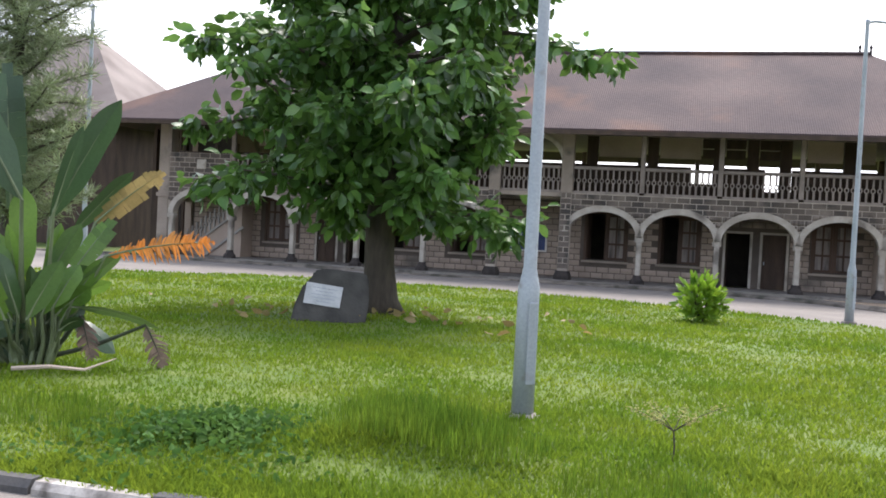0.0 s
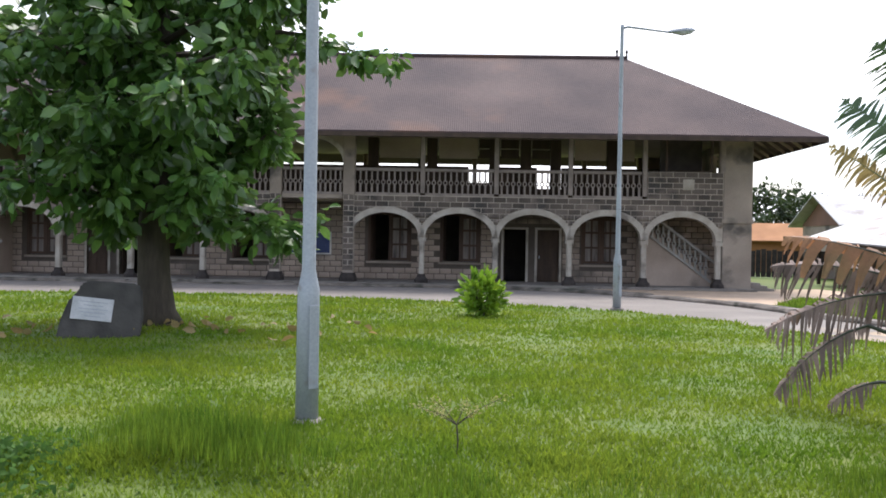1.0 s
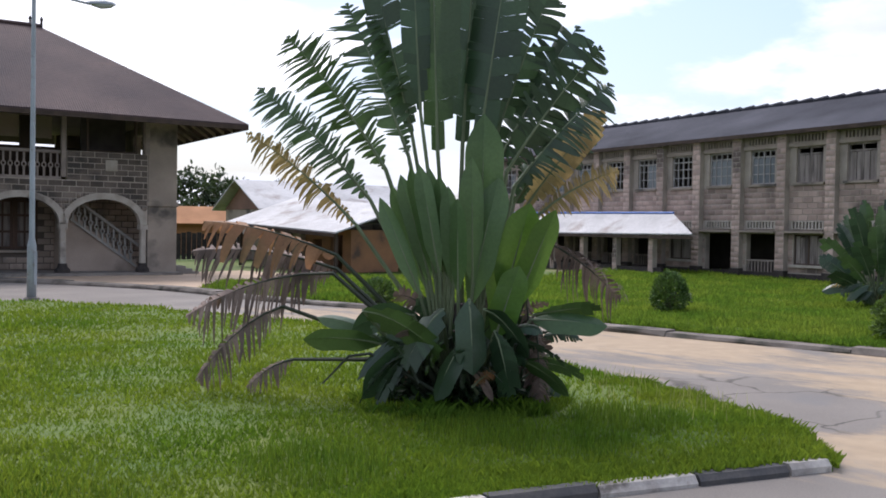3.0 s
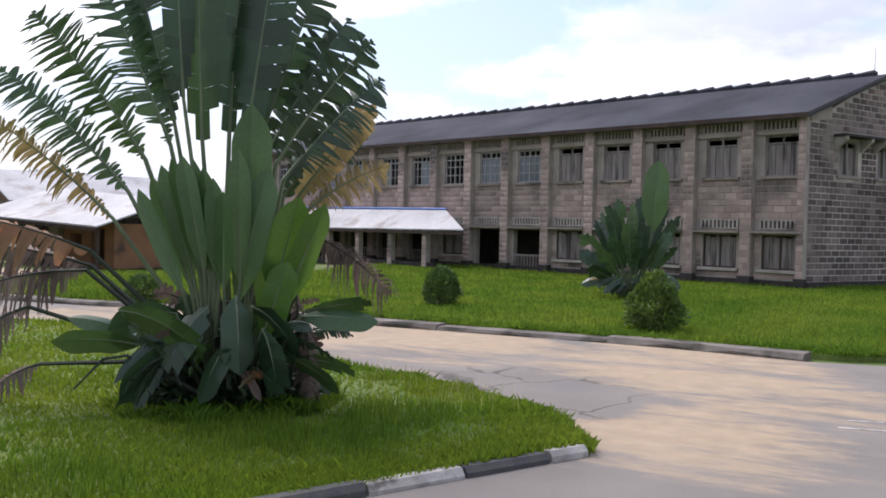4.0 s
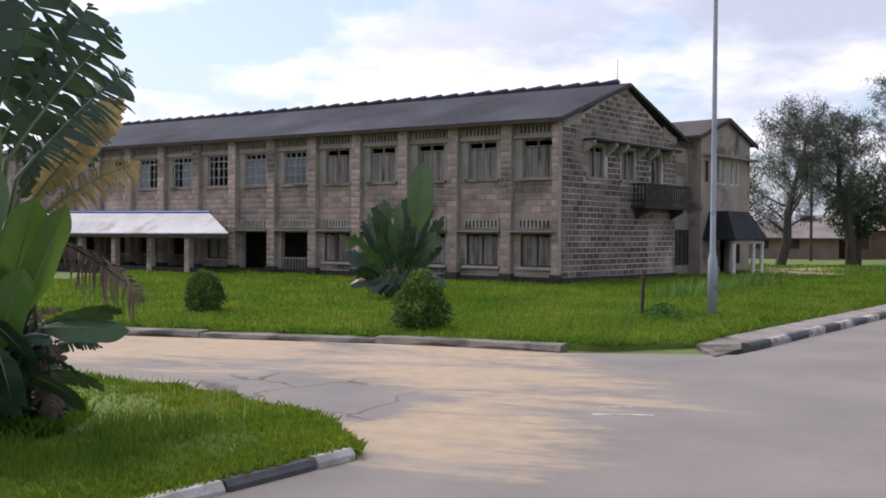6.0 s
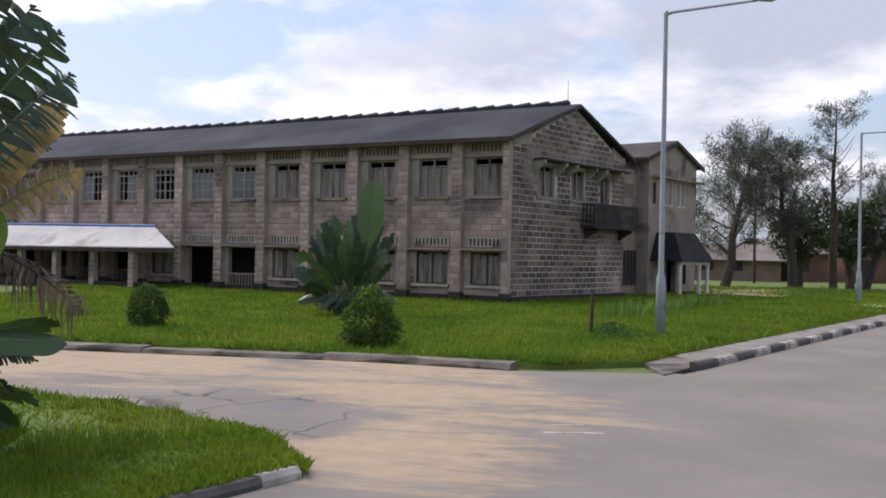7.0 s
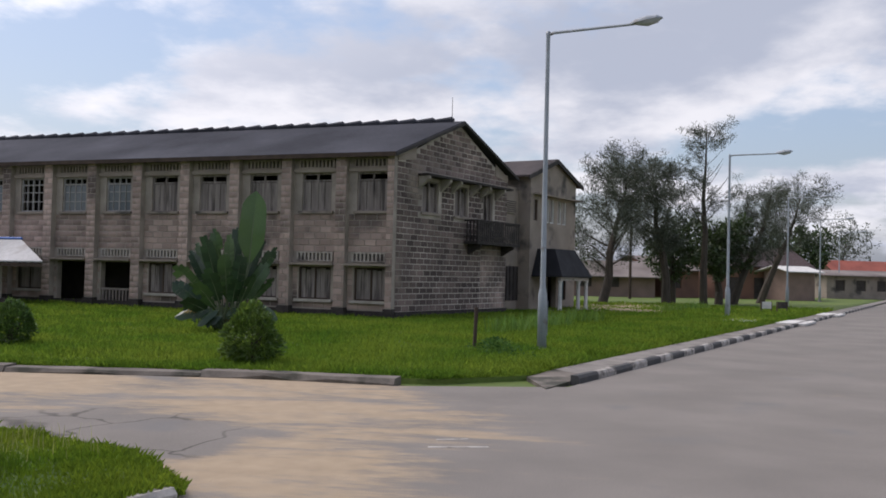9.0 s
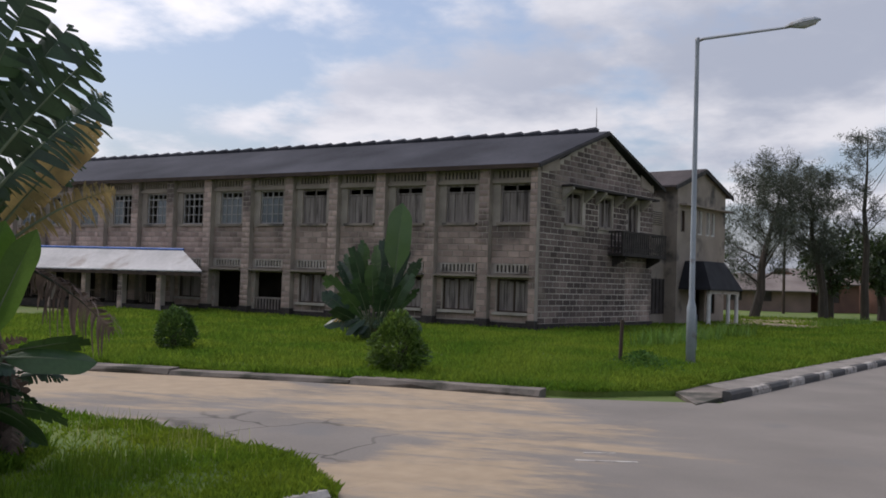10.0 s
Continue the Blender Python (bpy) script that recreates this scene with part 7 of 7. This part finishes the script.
def bush(at, rx, rz, material, label, n, size, seed, name="bush", lumpy=0.25, stems=7, taper=0.0):
    rng = random.Random(seed)
    ob = thing(name, label, "bush", at=at)
    bm = bmesh.new()
    for k in range(stems):
        a = rng.uniform(0, 6.28)
        tube(bm, [(0, 0, -0.05), (math.cos(a) * rx * 0.3, math.sin(a) * rx * 0.3, rz * 0.8), (math.cos(a) * rx * 0.6, math.sin(a) * rx * 0.6, rz * 1.5)], [0.03, 0.02, 0.006], 5)
    part("stem", bm, M_BARK, ob)
    r = np.random.RandomState(seed)
    d = r.normal(size=(n, 3))
    d /= np.linalg.norm(d, axis=1, keepdims=True)
    lump = np.array([noise.noise(Vector(tuple(v * 2.3)) + Vector((seed, 0, 0))) for v in d])
    rad = (0.55 + 0.45 * r.rand(n) ** 0.4) * (1 + lumpy * lump)
    c = d * rad[:, None] * np.array([rx, rx, rz]) + np.array([0, 0, rz * 1.02])
    c[:, :2] *= (1 - taper * np.clip(c[:, 2] / (2 * rz) - 0.35, -0.25, 1))[:, None]
    c = c[c[:, 2] > 0.03]
    dd = (c - np.array([0, 0, rz * 0.8])) / np.array([rx, rx, rz]) + r.normal(size=c.shape) * 0.45 + np.array([0, 0, 0.25])
    leaf_cloud("foliage", c, dd, size * (0.7 + 0.6 * r.rand(len(c))), material, ob, seed=seed, aspect=0.42)
    return ob


bush((5.35, 19.4, 0.05), 0.34, 0.42, M_BRIGHT, "low bright yellow-green bush in the lawn", 620, 0.2, 3, lumpy=1.1, stems=14)
bush((18.38, 10.22, 0.05), 0.40, 0.45, M_HEDGE, "small clipped round dark-green bush", 3200, 0.075, 4, lumpy=0.2, taper=0.3)
bush((16.6, 4.87, 0.05), 0.50, 0.50, M_CONE, "clipped conical green bush by the kerb", 4200, 0.08, 5, lumpy=0.3, taper=0.6)
bush((14.75, 15.6, 0.05), 0.34, 0.3, M_HEDGE, "small round bush beyond the loop road", 1600, 0.075, 6, lumpy=0.15)


def tuft(at, n, h, w, material, label, seed, spread=0.3, name="grass_clump", lean=0.5):
    r = np.random.RandomState(seed)
    a, q = r.rand(n) * 6.283, np.sqrt(r.rand(n)) * spread
    x, y = at[0] + np.cos(a) * q, at[1] + np.sin(a) * q
    hh = h * (0.5 + 0.7 * r.rand(n))
    b = r.rand(n) * 6.283
    lx, ly = np.cos(b) * hh * lean * r.rand(n), np.sin(b) * hh * lean * r.rand(n)
    s = np.stack([np.cos(b + 1.57), np.sin(b + 1.57)], 1) * w * 0.5
    z = at[2] + 0 * x
    v = np.stack([np.stack([x - s[:, 0], y - s[:, 1], z], 1), np.stack([x + s[:, 0], y + s[:, 1], z], 1), np.stack([x + lx * 0.4 + s[:, 0] * 0.8, y + ly * 0.4 + s[:, 1] * 0.8, z + hh * 0.6], 1), np.stack([x + lx * 0.4 - s[:, 0] * 0.8, y + ly * 0.4 - s[:, 1] * 0.8, z + hh * 0.6], 1), np.stack([x + lx, y + ly, z + hh], 1)], 1).reshape(-1, 3)
    base = (np.arange(n) * 5)[:, None, None]
    f = (np.array([[0, 1, 2], [0, 2, 3], [3, 2, 4]])[None] + base).reshape(-1, 3)
    ob = sheet(name, v, f, material)
    return tagged(ob, label, "grass", kind="stuff")


# seeding grass on the point of the lawn, clumps, weeds
for k, (x, y) in enumerate(((8.6, 4.9), (9.0, 5.4), (8.9, 4.5), (9.35, 6.0), (8.3, 4.2))):
    tuft((x, y, 0.06), 26, 0.2, 0.006, M_TALL, "tall seeding grass at the edge of the lawn", 700 + k, spread=0.5)
for k, (x, y) in enumerate(((27.5, 0.6), (29.0, 0.2), (30.5, -0.6), (32.5, -0.8), (34.5, -2.0), (47, -6.8), (52, -9.0))):
    tuft((x, y, 0.08), 120, 0.5, 0.03, M_LILY, "clump of strappy green lily leaves", 720 + k, spread=0.7, name="lily_clump", lean=0.9)
for k, (x, y, h) in enumerate(((-0.55, 6.75, 0.16), (-0.1, 6.6, 0.16), (-0.35, 6.9, 0.2), (0.2, 6.5, 0.13), (-2.6, 6.9, 0.14), (1.2, 5.9, 0.12), (2.6, 5.4, 0.12), (4.4, 5.2, 0.14), (6.2, 5.2, 0.13), (7.6, 4.6, 0.16), (6.4, 4.4, 0.13), (-3.4, 7.4, 0.14))):
    tuft((x, y, 0.08 + mound(x, y)), 900, h, 0.006, M_GRASSD, "longer tuft of grass in the lawn", 800 + k, spread=0.55)
r = np.random.RandomState(5)
for k, (cx, cy, rx, ry, n, hh) in enumerate(((-1.85, 6.75, 0.95, 0.85, 2300, 0.16), (20.4, 0.75, 1.3, 0.55, 1100, 0.3), (-0.35, 6.95, 0.9, 0.6, 500, 0.14))):
    a, q = r.rand(n) * 6.283, np.minimum(1.6, np.abs(r.normal(size=n)) * 0.7)
    c = np.stack([cx + np.cos(a) * q * rx, cy + np.sin(a) * q * ry, 0.08 + r.rand(n) * hh * np.clip(1.1 - 0.6 * q, 0.1, 1)], 1)
    dd = r.normal(size=(n, 3)) * np.array([1, 1, 0.4]) + np.array([0, 0, 0.35])
    tagged(leaf_cloud("weeds", c, dd, 0.04 + 0.045 * r.rand(n), M_WEED, None, seed=k, aspect=0.6), "patch of low broad-leaved weeds in the grass", "weeds", kind="stuff")

# bare sapling with flat spreading top
sap = thing("sapling", "small flat-topped sapling with sparse tiny leaves", "sapling", at=(1.69, 6.85, 0.05))
rng = random.Random(8)
bm = bmesh.new()
tube(bm, [(0, 0, -0.05), (0.01, 0, 0.14), (0.0, 0.01, 0.26)], [0.008, 0.007, 0.006], 6)
part("trunk", bm, M_BARK, sap)
tw = []
for a, l, z in ((3.1, 0.33, 0.42), (0.2, 0.42, 0.46), (2.4, 0.22, 0.44), (0.9, 0.2, 0.42), (3.7, 0.25, 0.4), (5.4, 0.2, 0.4)):
    q = [(0, 0.01, 0.26), (math.cos(a) * l * 0.5, math.sin(a) * l * 0.5, 0.26 + (z - 0.26) * 0.6), (math.cos(a) * l, math.sin(a) * l, z)]
    bm = bmesh.new()
    tube(bm, q, [0.005, 0.0035, 0.002], 5)
    part("twig", bm, M_BARK, sap)
    tw += [Vector(q[1]).lerp(Vector(q[2]), t) for t in (0, 0.2, 0.4, 0.6, 0.8, 1.0)]
cs = [p + Vector((rng.gauss(0, 0.03), rng.gauss(0, 0.03), rng.gauss(0, 0.012))) for p in tw for _ in range(9)]
leaf_cloud("leaves", [tuple(c) for c in cs], [(rng.uniform(-1, 1), rng.uniform(-1, 1), 0.2) for _ in cs], [rng.uniform(0.02, 0.035) for _ in cs], M_TALL, sap, seed=9)

# fallen leaves, stake, little sign, dead stick
rng = random.Random(31)
fl_c = [(-1.6 + rng.gauss(0, 1.5), 16.4 + rng.gauss(0, 0.9), 0.16) for _ in range(46)] + [(rng.uniform(0.2, 3.0), rng.uniform(14.2, 17), 0.16) for _ in range(8)]
tagged(leaf_cloud("fallen_leaves", fl_c, [(rng.uniform(-1, 1), rng.uniform(-1, 1), 0.15) for _ in fl_c], [rng.uniform(0.14, 0.26) for _ in fl_c], M_PALMY, None, seed=12, aspect=0.6), "yellowed fallen leaves on the grass under the tree", "leaves", kind="stuff")
bm = bmesh.new()
cbox(bm, -0.035, 0.035, -0.035, 0.035, -0.1, 0.95, 0.01)
tagged(part("stake", bm, M_WOODSHADE, m=pose(20.7, 1.22, 0.05, 2, 1, 20)), "weathered wooden stake in the lawn", "stake")
sg = thing("small_sign", "little blue sign on a short peg in the grass", "sign", at=(2.1, 23.8, 0.05), turn=-10)
boxes("peg", [(-0.015, 0.015, 0, 0.03, -0.05, 0.25)], M_WOODSHADE, sg)
boxes("plate", [(-0.14, 0.14, -0.025, 0.0, 0.2, 0.38)], M_BLUEP, sg)
boxes("lettering", [(-0.1, 0.1, -0.028, -0.0255, 0.28, 0.31)], M_PAPER, sg)
bm = bmesh.new()
tube(bm, [(-4.4, 8.9, 0.17), (-4.05, 8.95, 0.2), (-3.75, 9.1, 0.16), (-3.5, 9.3, 0.26)], [0.025, 0.022, 0.016, 0.006], 6)
tagged(part("fallen_branch", bm, M_BEIGE), "dry fallen branch lying in the grass", "branch")
for k, (x, y) in enumerate(((50.1, -12.2), (50.9, -13.2))):
    sg = thing("road_sign", "small white board on two posts by the road", "sign", group="roadside boards", at=(x, y, 0.05), turn=-70)
    for px in (-0.3, 0.3):
        boxes("post", [(px - 0.025, px + 0.025, 0, 0.05, -0.1, 0.6)], M_WOODSHADE, sg)
    boxes("board", [(-0.27, 0.27, -0.02, 0.0, 0.25, 0.6)], M_WHITE if k == 0 else M_DARKBASE, sg)

# ---- casuarinas and other trees down the road ----
def airy_tree(at, h, spread, label, seed, material, leaves=5000, bare=0.0, lean=(0, 0), crown0=0.3, leaf=0.24, trunk_r=0.26, aspect=0.11, name="tree"):
    rng = random.Random(seed)
    ob = thing(name, label, "tree", at=at)
    top = Vector((lean[0], lean[1], h))
    tr = [Vector((0, 0, -0.1))] + [top * (k / 5) + Vector((rng.uniform(-0.2, 0.2), rng.uniform(-0.2, 0.2), 0)) * (k < 5) for k in range(1, 6)]
    bm = bmesh.new()
    tube(bm, tr, [trunk_r * 1.2, trunk_r, trunk_r * 0.8, trunk_r * 0.55, trunk_r * 0.3, trunk_r * 0.08], 8)
    part("trunk", bm, M_BARK, ob)
    nodes = []
    nl = 22
    for k in range(nl):
        f = crown0 + (0.96 - crown0) * k / nl
        p = top * f
        a = k * 2.4 + rng.uniform(-0.5, 0.5)
        reach = spread * (1.05 - 0.75 * abs(f - 0.55)) * rng.uniform(0.5, 1.1)
        pts = limb_path(rng, p, (math.cos(a), math.sin(a), 0.65), reach, 5, 0.18, 0.05)
        bm = bmesh.new()
        tube(bm, pts, [trunk_r * 0.32 * (1.1 - f), trunk_r * 0.25 * (1.1 - f), trunk_r * 0.18 * (1.1 - f), 0.02, 0.015, 0.008], 5)
        part("limb", bm, M_BARK, ob)
        if rng.random() >= bare:
            nodes += [q for q in pts[2:]]
            for q in pts[2:]:
                for _ in range(3):
                    nodes.append(q + Vector((rng.gauss(0, 0.42), rng.gauss(0, 0.42), rng.gauss(0.1, 0.3))) * (spread / 3.5))
    r = np.random.RandomState(seed)
    if nodes:
        pick = r.randint(0, len(nodes), leaves)
        c = np.array([tuple(q) for q in nodes])[pick] + r.normal(size=(leaves, 3)) * 0.17 * (spread / 3.5)
        d = r.normal(size=(leaves, 3)) + np.array([0, 0, 0.5])
        leaf_cloud("crown", c, d, leaf * (0.6 + 0.8 * r.rand(leaves)), material, ob, seed=seed, aspect=aspect)
    return ob


airy_tree((58.6, -4.50, 0), 8.3, 4.4, "spreading feathery tree with a leaning trunk", 41, M_FINE, 26000, lean=(1.2, -1.6), crown0=0.22)
airy_tree((60.5, -8.65, 0), 8.7, 3.2, "tall feathery tree with a slim trunk", 42, M_FINE, 19000, lean=(-0.3, 1.1), crown0=0.3)
airy_tree((61.5, -11.15, 0), 11.4, 2.6, "half-dead tall tree with bare upper branches", 43, M_FINE, 5500, bare=0.65, crown0=0.42, trunk_r=0.22)
airy_tree((66.0, -13.90, 0), 7.6, 3.2, "feathery tree with a thin crown", 44, M_FINE, 13000, lean=(0.5, -2.6), crown0=0.25)
airy_tree((71.0, -16.90, 0), 8.0, 3.8, "feathery tree leaning towards the road", 45, M_FINE, 13000, lean=(0.5, -3.0), crown0=0.35)
airy_tree((65.5, -12.90, 0), 4.6, 3.0, "low dark tree with a rounded crown", 46, M_FARTREE, 4200, crown0=0.3, leaf=0.32, aspect=0.4)
airy_tree((64.0, -9.50, 0), 4.8, 2.6, "low dark bushy tree under taller ones", 47, M_FARTREE, 3000, crown0=0.25, leaf=0.3, aspect=0.4)
airy_tree((53.5, -1.30, 0), 4.0, 2.2, "low dark tree beside the annex", 48, M_FARTREE, 2600, crown0=0.2, leaf=0.3, aspect=0.4)
airy_tree((118.0, -34.30, 0), 6.5, 4.0, "far tree with a round head", 49, M_FARTREE, 2200, crown0=0.3, leaf=0.5, aspect=0.45)
airy_tree((150.0, -48.80, 0), 9.0, 6.0, "far thin grey tree above the roofs", 50, M_FINE, 2000, crown0=0.3, leaf=0.45, aspect=0.3)
airy_tree((140.0, -36.30, 0), 7.0, 5.0, "far dark tree by the road", 51, M_FARTREE, 2200, crown0=0.25, leaf=0.5, aspect=0.45)
# woods behind the tin-roofed houses
for k, (x, y, h) in enumerate(((33.0, 61.5, 4.2), (37.5, 63.5, 4.6), (42.0, 63.0, 4.4), (47.0, 60.0, 4.4), (29.0, 64.0, 4.0))):
    airy_tree((x, y, 0), h, 3.4, "dark leafy tree behind the houses", 60 + k, M_FARTREE, 2600, crown0=0.15, leaf=0.42, aspect=0.45)
# pine at the far side of the young palm
pine = thing("pine_tree", "young pine with long soft needles", "tree", at=(-7.6, 15.6, 0.05))
rng = random.Random(77)
bm = bmesh.new()
tube(bm, [(0, 0, -0.1), (0, 0, 2.5), (0.1, 0, 6.0)], [0.16, 0.12, 0.05], 8)
part("trunk", bm, M_BARK, pine)
cs, ds = [], []
for k in range(46):
    a, z = k * 2.4, 1.3 + 4.6 * k / 46
    l = 1.5 * rng.uniform(0.6, 1.1)
    pts = limb_path(rng, (0.02 * z, 0, z), (math.cos(a), math.sin(a), 0.3), l, 4, 0.12, 0.03)
    bm = bmesh.new()
    tube(bm, pts, [0.035, 0.028, 0.02, 0.015, 0.008], 5)
    part("limb", bm, M_BARK, pine)
    for p in pts[1:]:
        for _ in range(95):
            cs.append(tuple(p + Vector((rng.gauss(0, 0.06), rng.gauss(0, 0.06), rng.gauss(0, 0.06)))))
            ds.append((rng.gauss(0, 1), rng.gauss(0, 1), rng.gauss(0.35, 0.7)))
leaf_cloud("needles", cs, ds, [rng.uniform(0.2, 0.34) for _ in cs], M_PINE, pine, seed=78, aspect=0.05)

# wires beyond the annex
for k, z in enumerate((5.6, 5.2)):
    bm = bmesh.new()
    tube(bm, [(75 + i * 9, -8 - i * 5.2, z - 0.5 * math.sin(math.pi * (i % 3) / 3)) for i in range(10)], 0.02, 4)
    tagged(part("power_line", bm, M_CABLE), "thin overhead power line", "cable")
for x, y in ((75, -8), (102, -23.6), (129, -39.2), (156, -54.8)):
    bm = bmesh.new()
    tube(bm, [(x, y, -0.1), (x, y, 5.9)], [0.12, 0.08], 7)
    tagged(part("utility_pole", bm, M_WOODSHADE), "plain wooden utility pole", "pole", group="utility poles")


# ---- grass ----
def grass(name, poly, n, r0, r1, seed, hmul, label, material, az0=-40, az1=125):
    r = np.random.RandomState(seed)
    rad = np.exp(np.log(r0) + r.rand(n) * (np.log(r1) - np.log(r0)))
    az = np.radians(az0 + r.rand(n) * (az1 - az0))
    x, y = np.sin(az) * rad, np.cos(az) * rad
    ok = inside(poly, x, y)
    for ox, oy in ((0.07, 0.0), (-0.07, 0.0), (0.0, 0.07), (0.0, -0.07)):
        ok &= inside(poly, x + ox, y + oy)
    x, y, rad = x[ok], y[ok], rad[ok]
    n = len(x)
    gx, gy = (x * 0.5), (y * 0.5)
    patch = np.sin(gx * 2.1 + np.sin(gy * 1.7)) * np.sin(gy * 1.9 + 1.3 * np.sin(gx * 1.1))
    z = np.array([mound(a, b) for a, b in zip(x, y)]) + 0.045
    h = hmul * (0.03 + 0.045 * r.rand(n) + 0.016 * patch) * (1 + rad / 50)
    w = (0.004 + 0.004 * r.rand(n)) * (1 + rad / 6)
    b = r.rand(n) * 6.283
    lx, ly = np.cos(b) * h * (0.2 + 0.7 * r.rand(n)), np.sin(b) * h * (0.2 + 0.7 * r.rand(n))
    c = r.rand(n) * 6.283
    sx, sy = np.cos(c) * w, np.sin(c) * w
    v = np.stack([np.stack([x - sx, y - sy, z], 1), np.stack([x + sx, y + sy, z], 1), np.stack([x + lx, y + ly, z + h], 1)], 1).reshape(-1, 3)
    ob = sheet(name, v, np.arange(3 * n).reshape(-1, 3), material)
    return tagged(ob, label, "grass", kind="stuff")


grass("grass", ISLAND, 620000, 4.2, 30, 1, 1.0, "rough mown grass of the lawn inside the loop", M_GRASS)
grass("grass", PARK, 480000, 14, 60, 2, 1.5, "rough grass of the lawn before the hall", M_GRASSP, az0=30, az1=115)

# long grass leaning over the kerb, round the big palm's foot and at the corner of the pavement
def edge_grass(line, n, off0, off1, h, seed, label, material, z=0.05):
    r = np.random.RandomState(seed)
    p = np.array([(q[0], q[1]) for q in line], float)
    seg = np.linalg.norm(p[1:] - p[:-1], axis=1)
    acc = np.concatenate([[0], np.cumsum(seg)])
    d = r.rand(n) * acc[-1]
    k = np.clip(np.searchsorted(acc, d) - 1, 0, len(seg) - 1)
    w = (p[k + 1] - p[k]) / seg[k][:, None]
    q = p[k] + w * (d - acc[k])[:, None] + np.stack([-w[:, 1], w[:, 0]], 1) * (off0 + (off1 - off0) * r.rand(n))[:, None]
    clump = 0.7 + 0.25 * np.sin(d * 5.1 + 2 * np.sin(d * 1.7)) + 0.15 * np.sin(d * 13.0) + 0.5 * (r.rand(n) > 0.96)
    hh = h * (0.35 + 0.65 * r.rand(n)) * np.clip(clump, 0.3, 1.6)
    b = r.rand(n) * 6.283
    lean = np.stack([np.cos(b), np.sin(b)], 1) * (hh * (0.2 + 0.7 * r.rand(n)))[:, None]
    s = np.stack([np.cos(b + 1.57), np.sin(b + 1.57)], 1) * 0.0045
    zz = np.full((n, 1), z)
    v = np.stack([np.hstack([q - s, zz]), np.hstack([q + s, zz]), np.hstack([q + lean * 0.35 + s * 0.7, zz + hh[:, None] * 0.65]), np.hstack([q + lean, zz + hh[:, None]])], 1).reshape(-1, 3)
    base = (np.arange(n) * 4)[:, None, None]
    f = (np.array([[0, 1, 2], [0, 2, 3]])[None] + base).reshape(-1, 3)
    return tagged(sheet("grass_edge", v, f, material), label, "grass", kind="stuff")


edge_grass(ISLAND_KERB[16:], 30000, 0.1, 0.7, 0.085, 901, "longer grass leaning over the painted kerb", M_GRASS)
edge_grass(ISLAND_FREE[:40], 26000, -0.05, 0.7, 0.10, 902, "ragged grass along the sandy edge of the lawn", M_GRASS, z=0.03)
edge_grass([(7.28 + 0.95 * math.cos(k * 0.35), 6.34 + 0.75 * math.sin(k * 0.35)) for k in range(19)], 9000, -0.3, 0.5, 0.17, 903, "uncut grass round the foot of the palm", M_GRASSD)
edge_grass([on_road(1.0, -1.0), on_road(12, -0.98), on_road(40, -0.96)], 32000, -0.14, 0.4, 0.2, 904, "rank grass overgrowing the back of the pavement", M_GRASSP)
edge_grass([(15.4, 10.0), (15.45, 4.5), (15.35, 1.6), on_road(0.1, -1.05), on_road(1.2, -0.98), on_road(3.0, -0.98)], 20000, -0.12, 0.4, 0.13, 905, "rank grass spilling over the corner of the edging", M_GRASSP)

# ---- single blocks of the walls, last ----
for m, me, parent in LATE:
    ob = new("block", me)
    ob.parent = parent
    ob.matrix_world = m
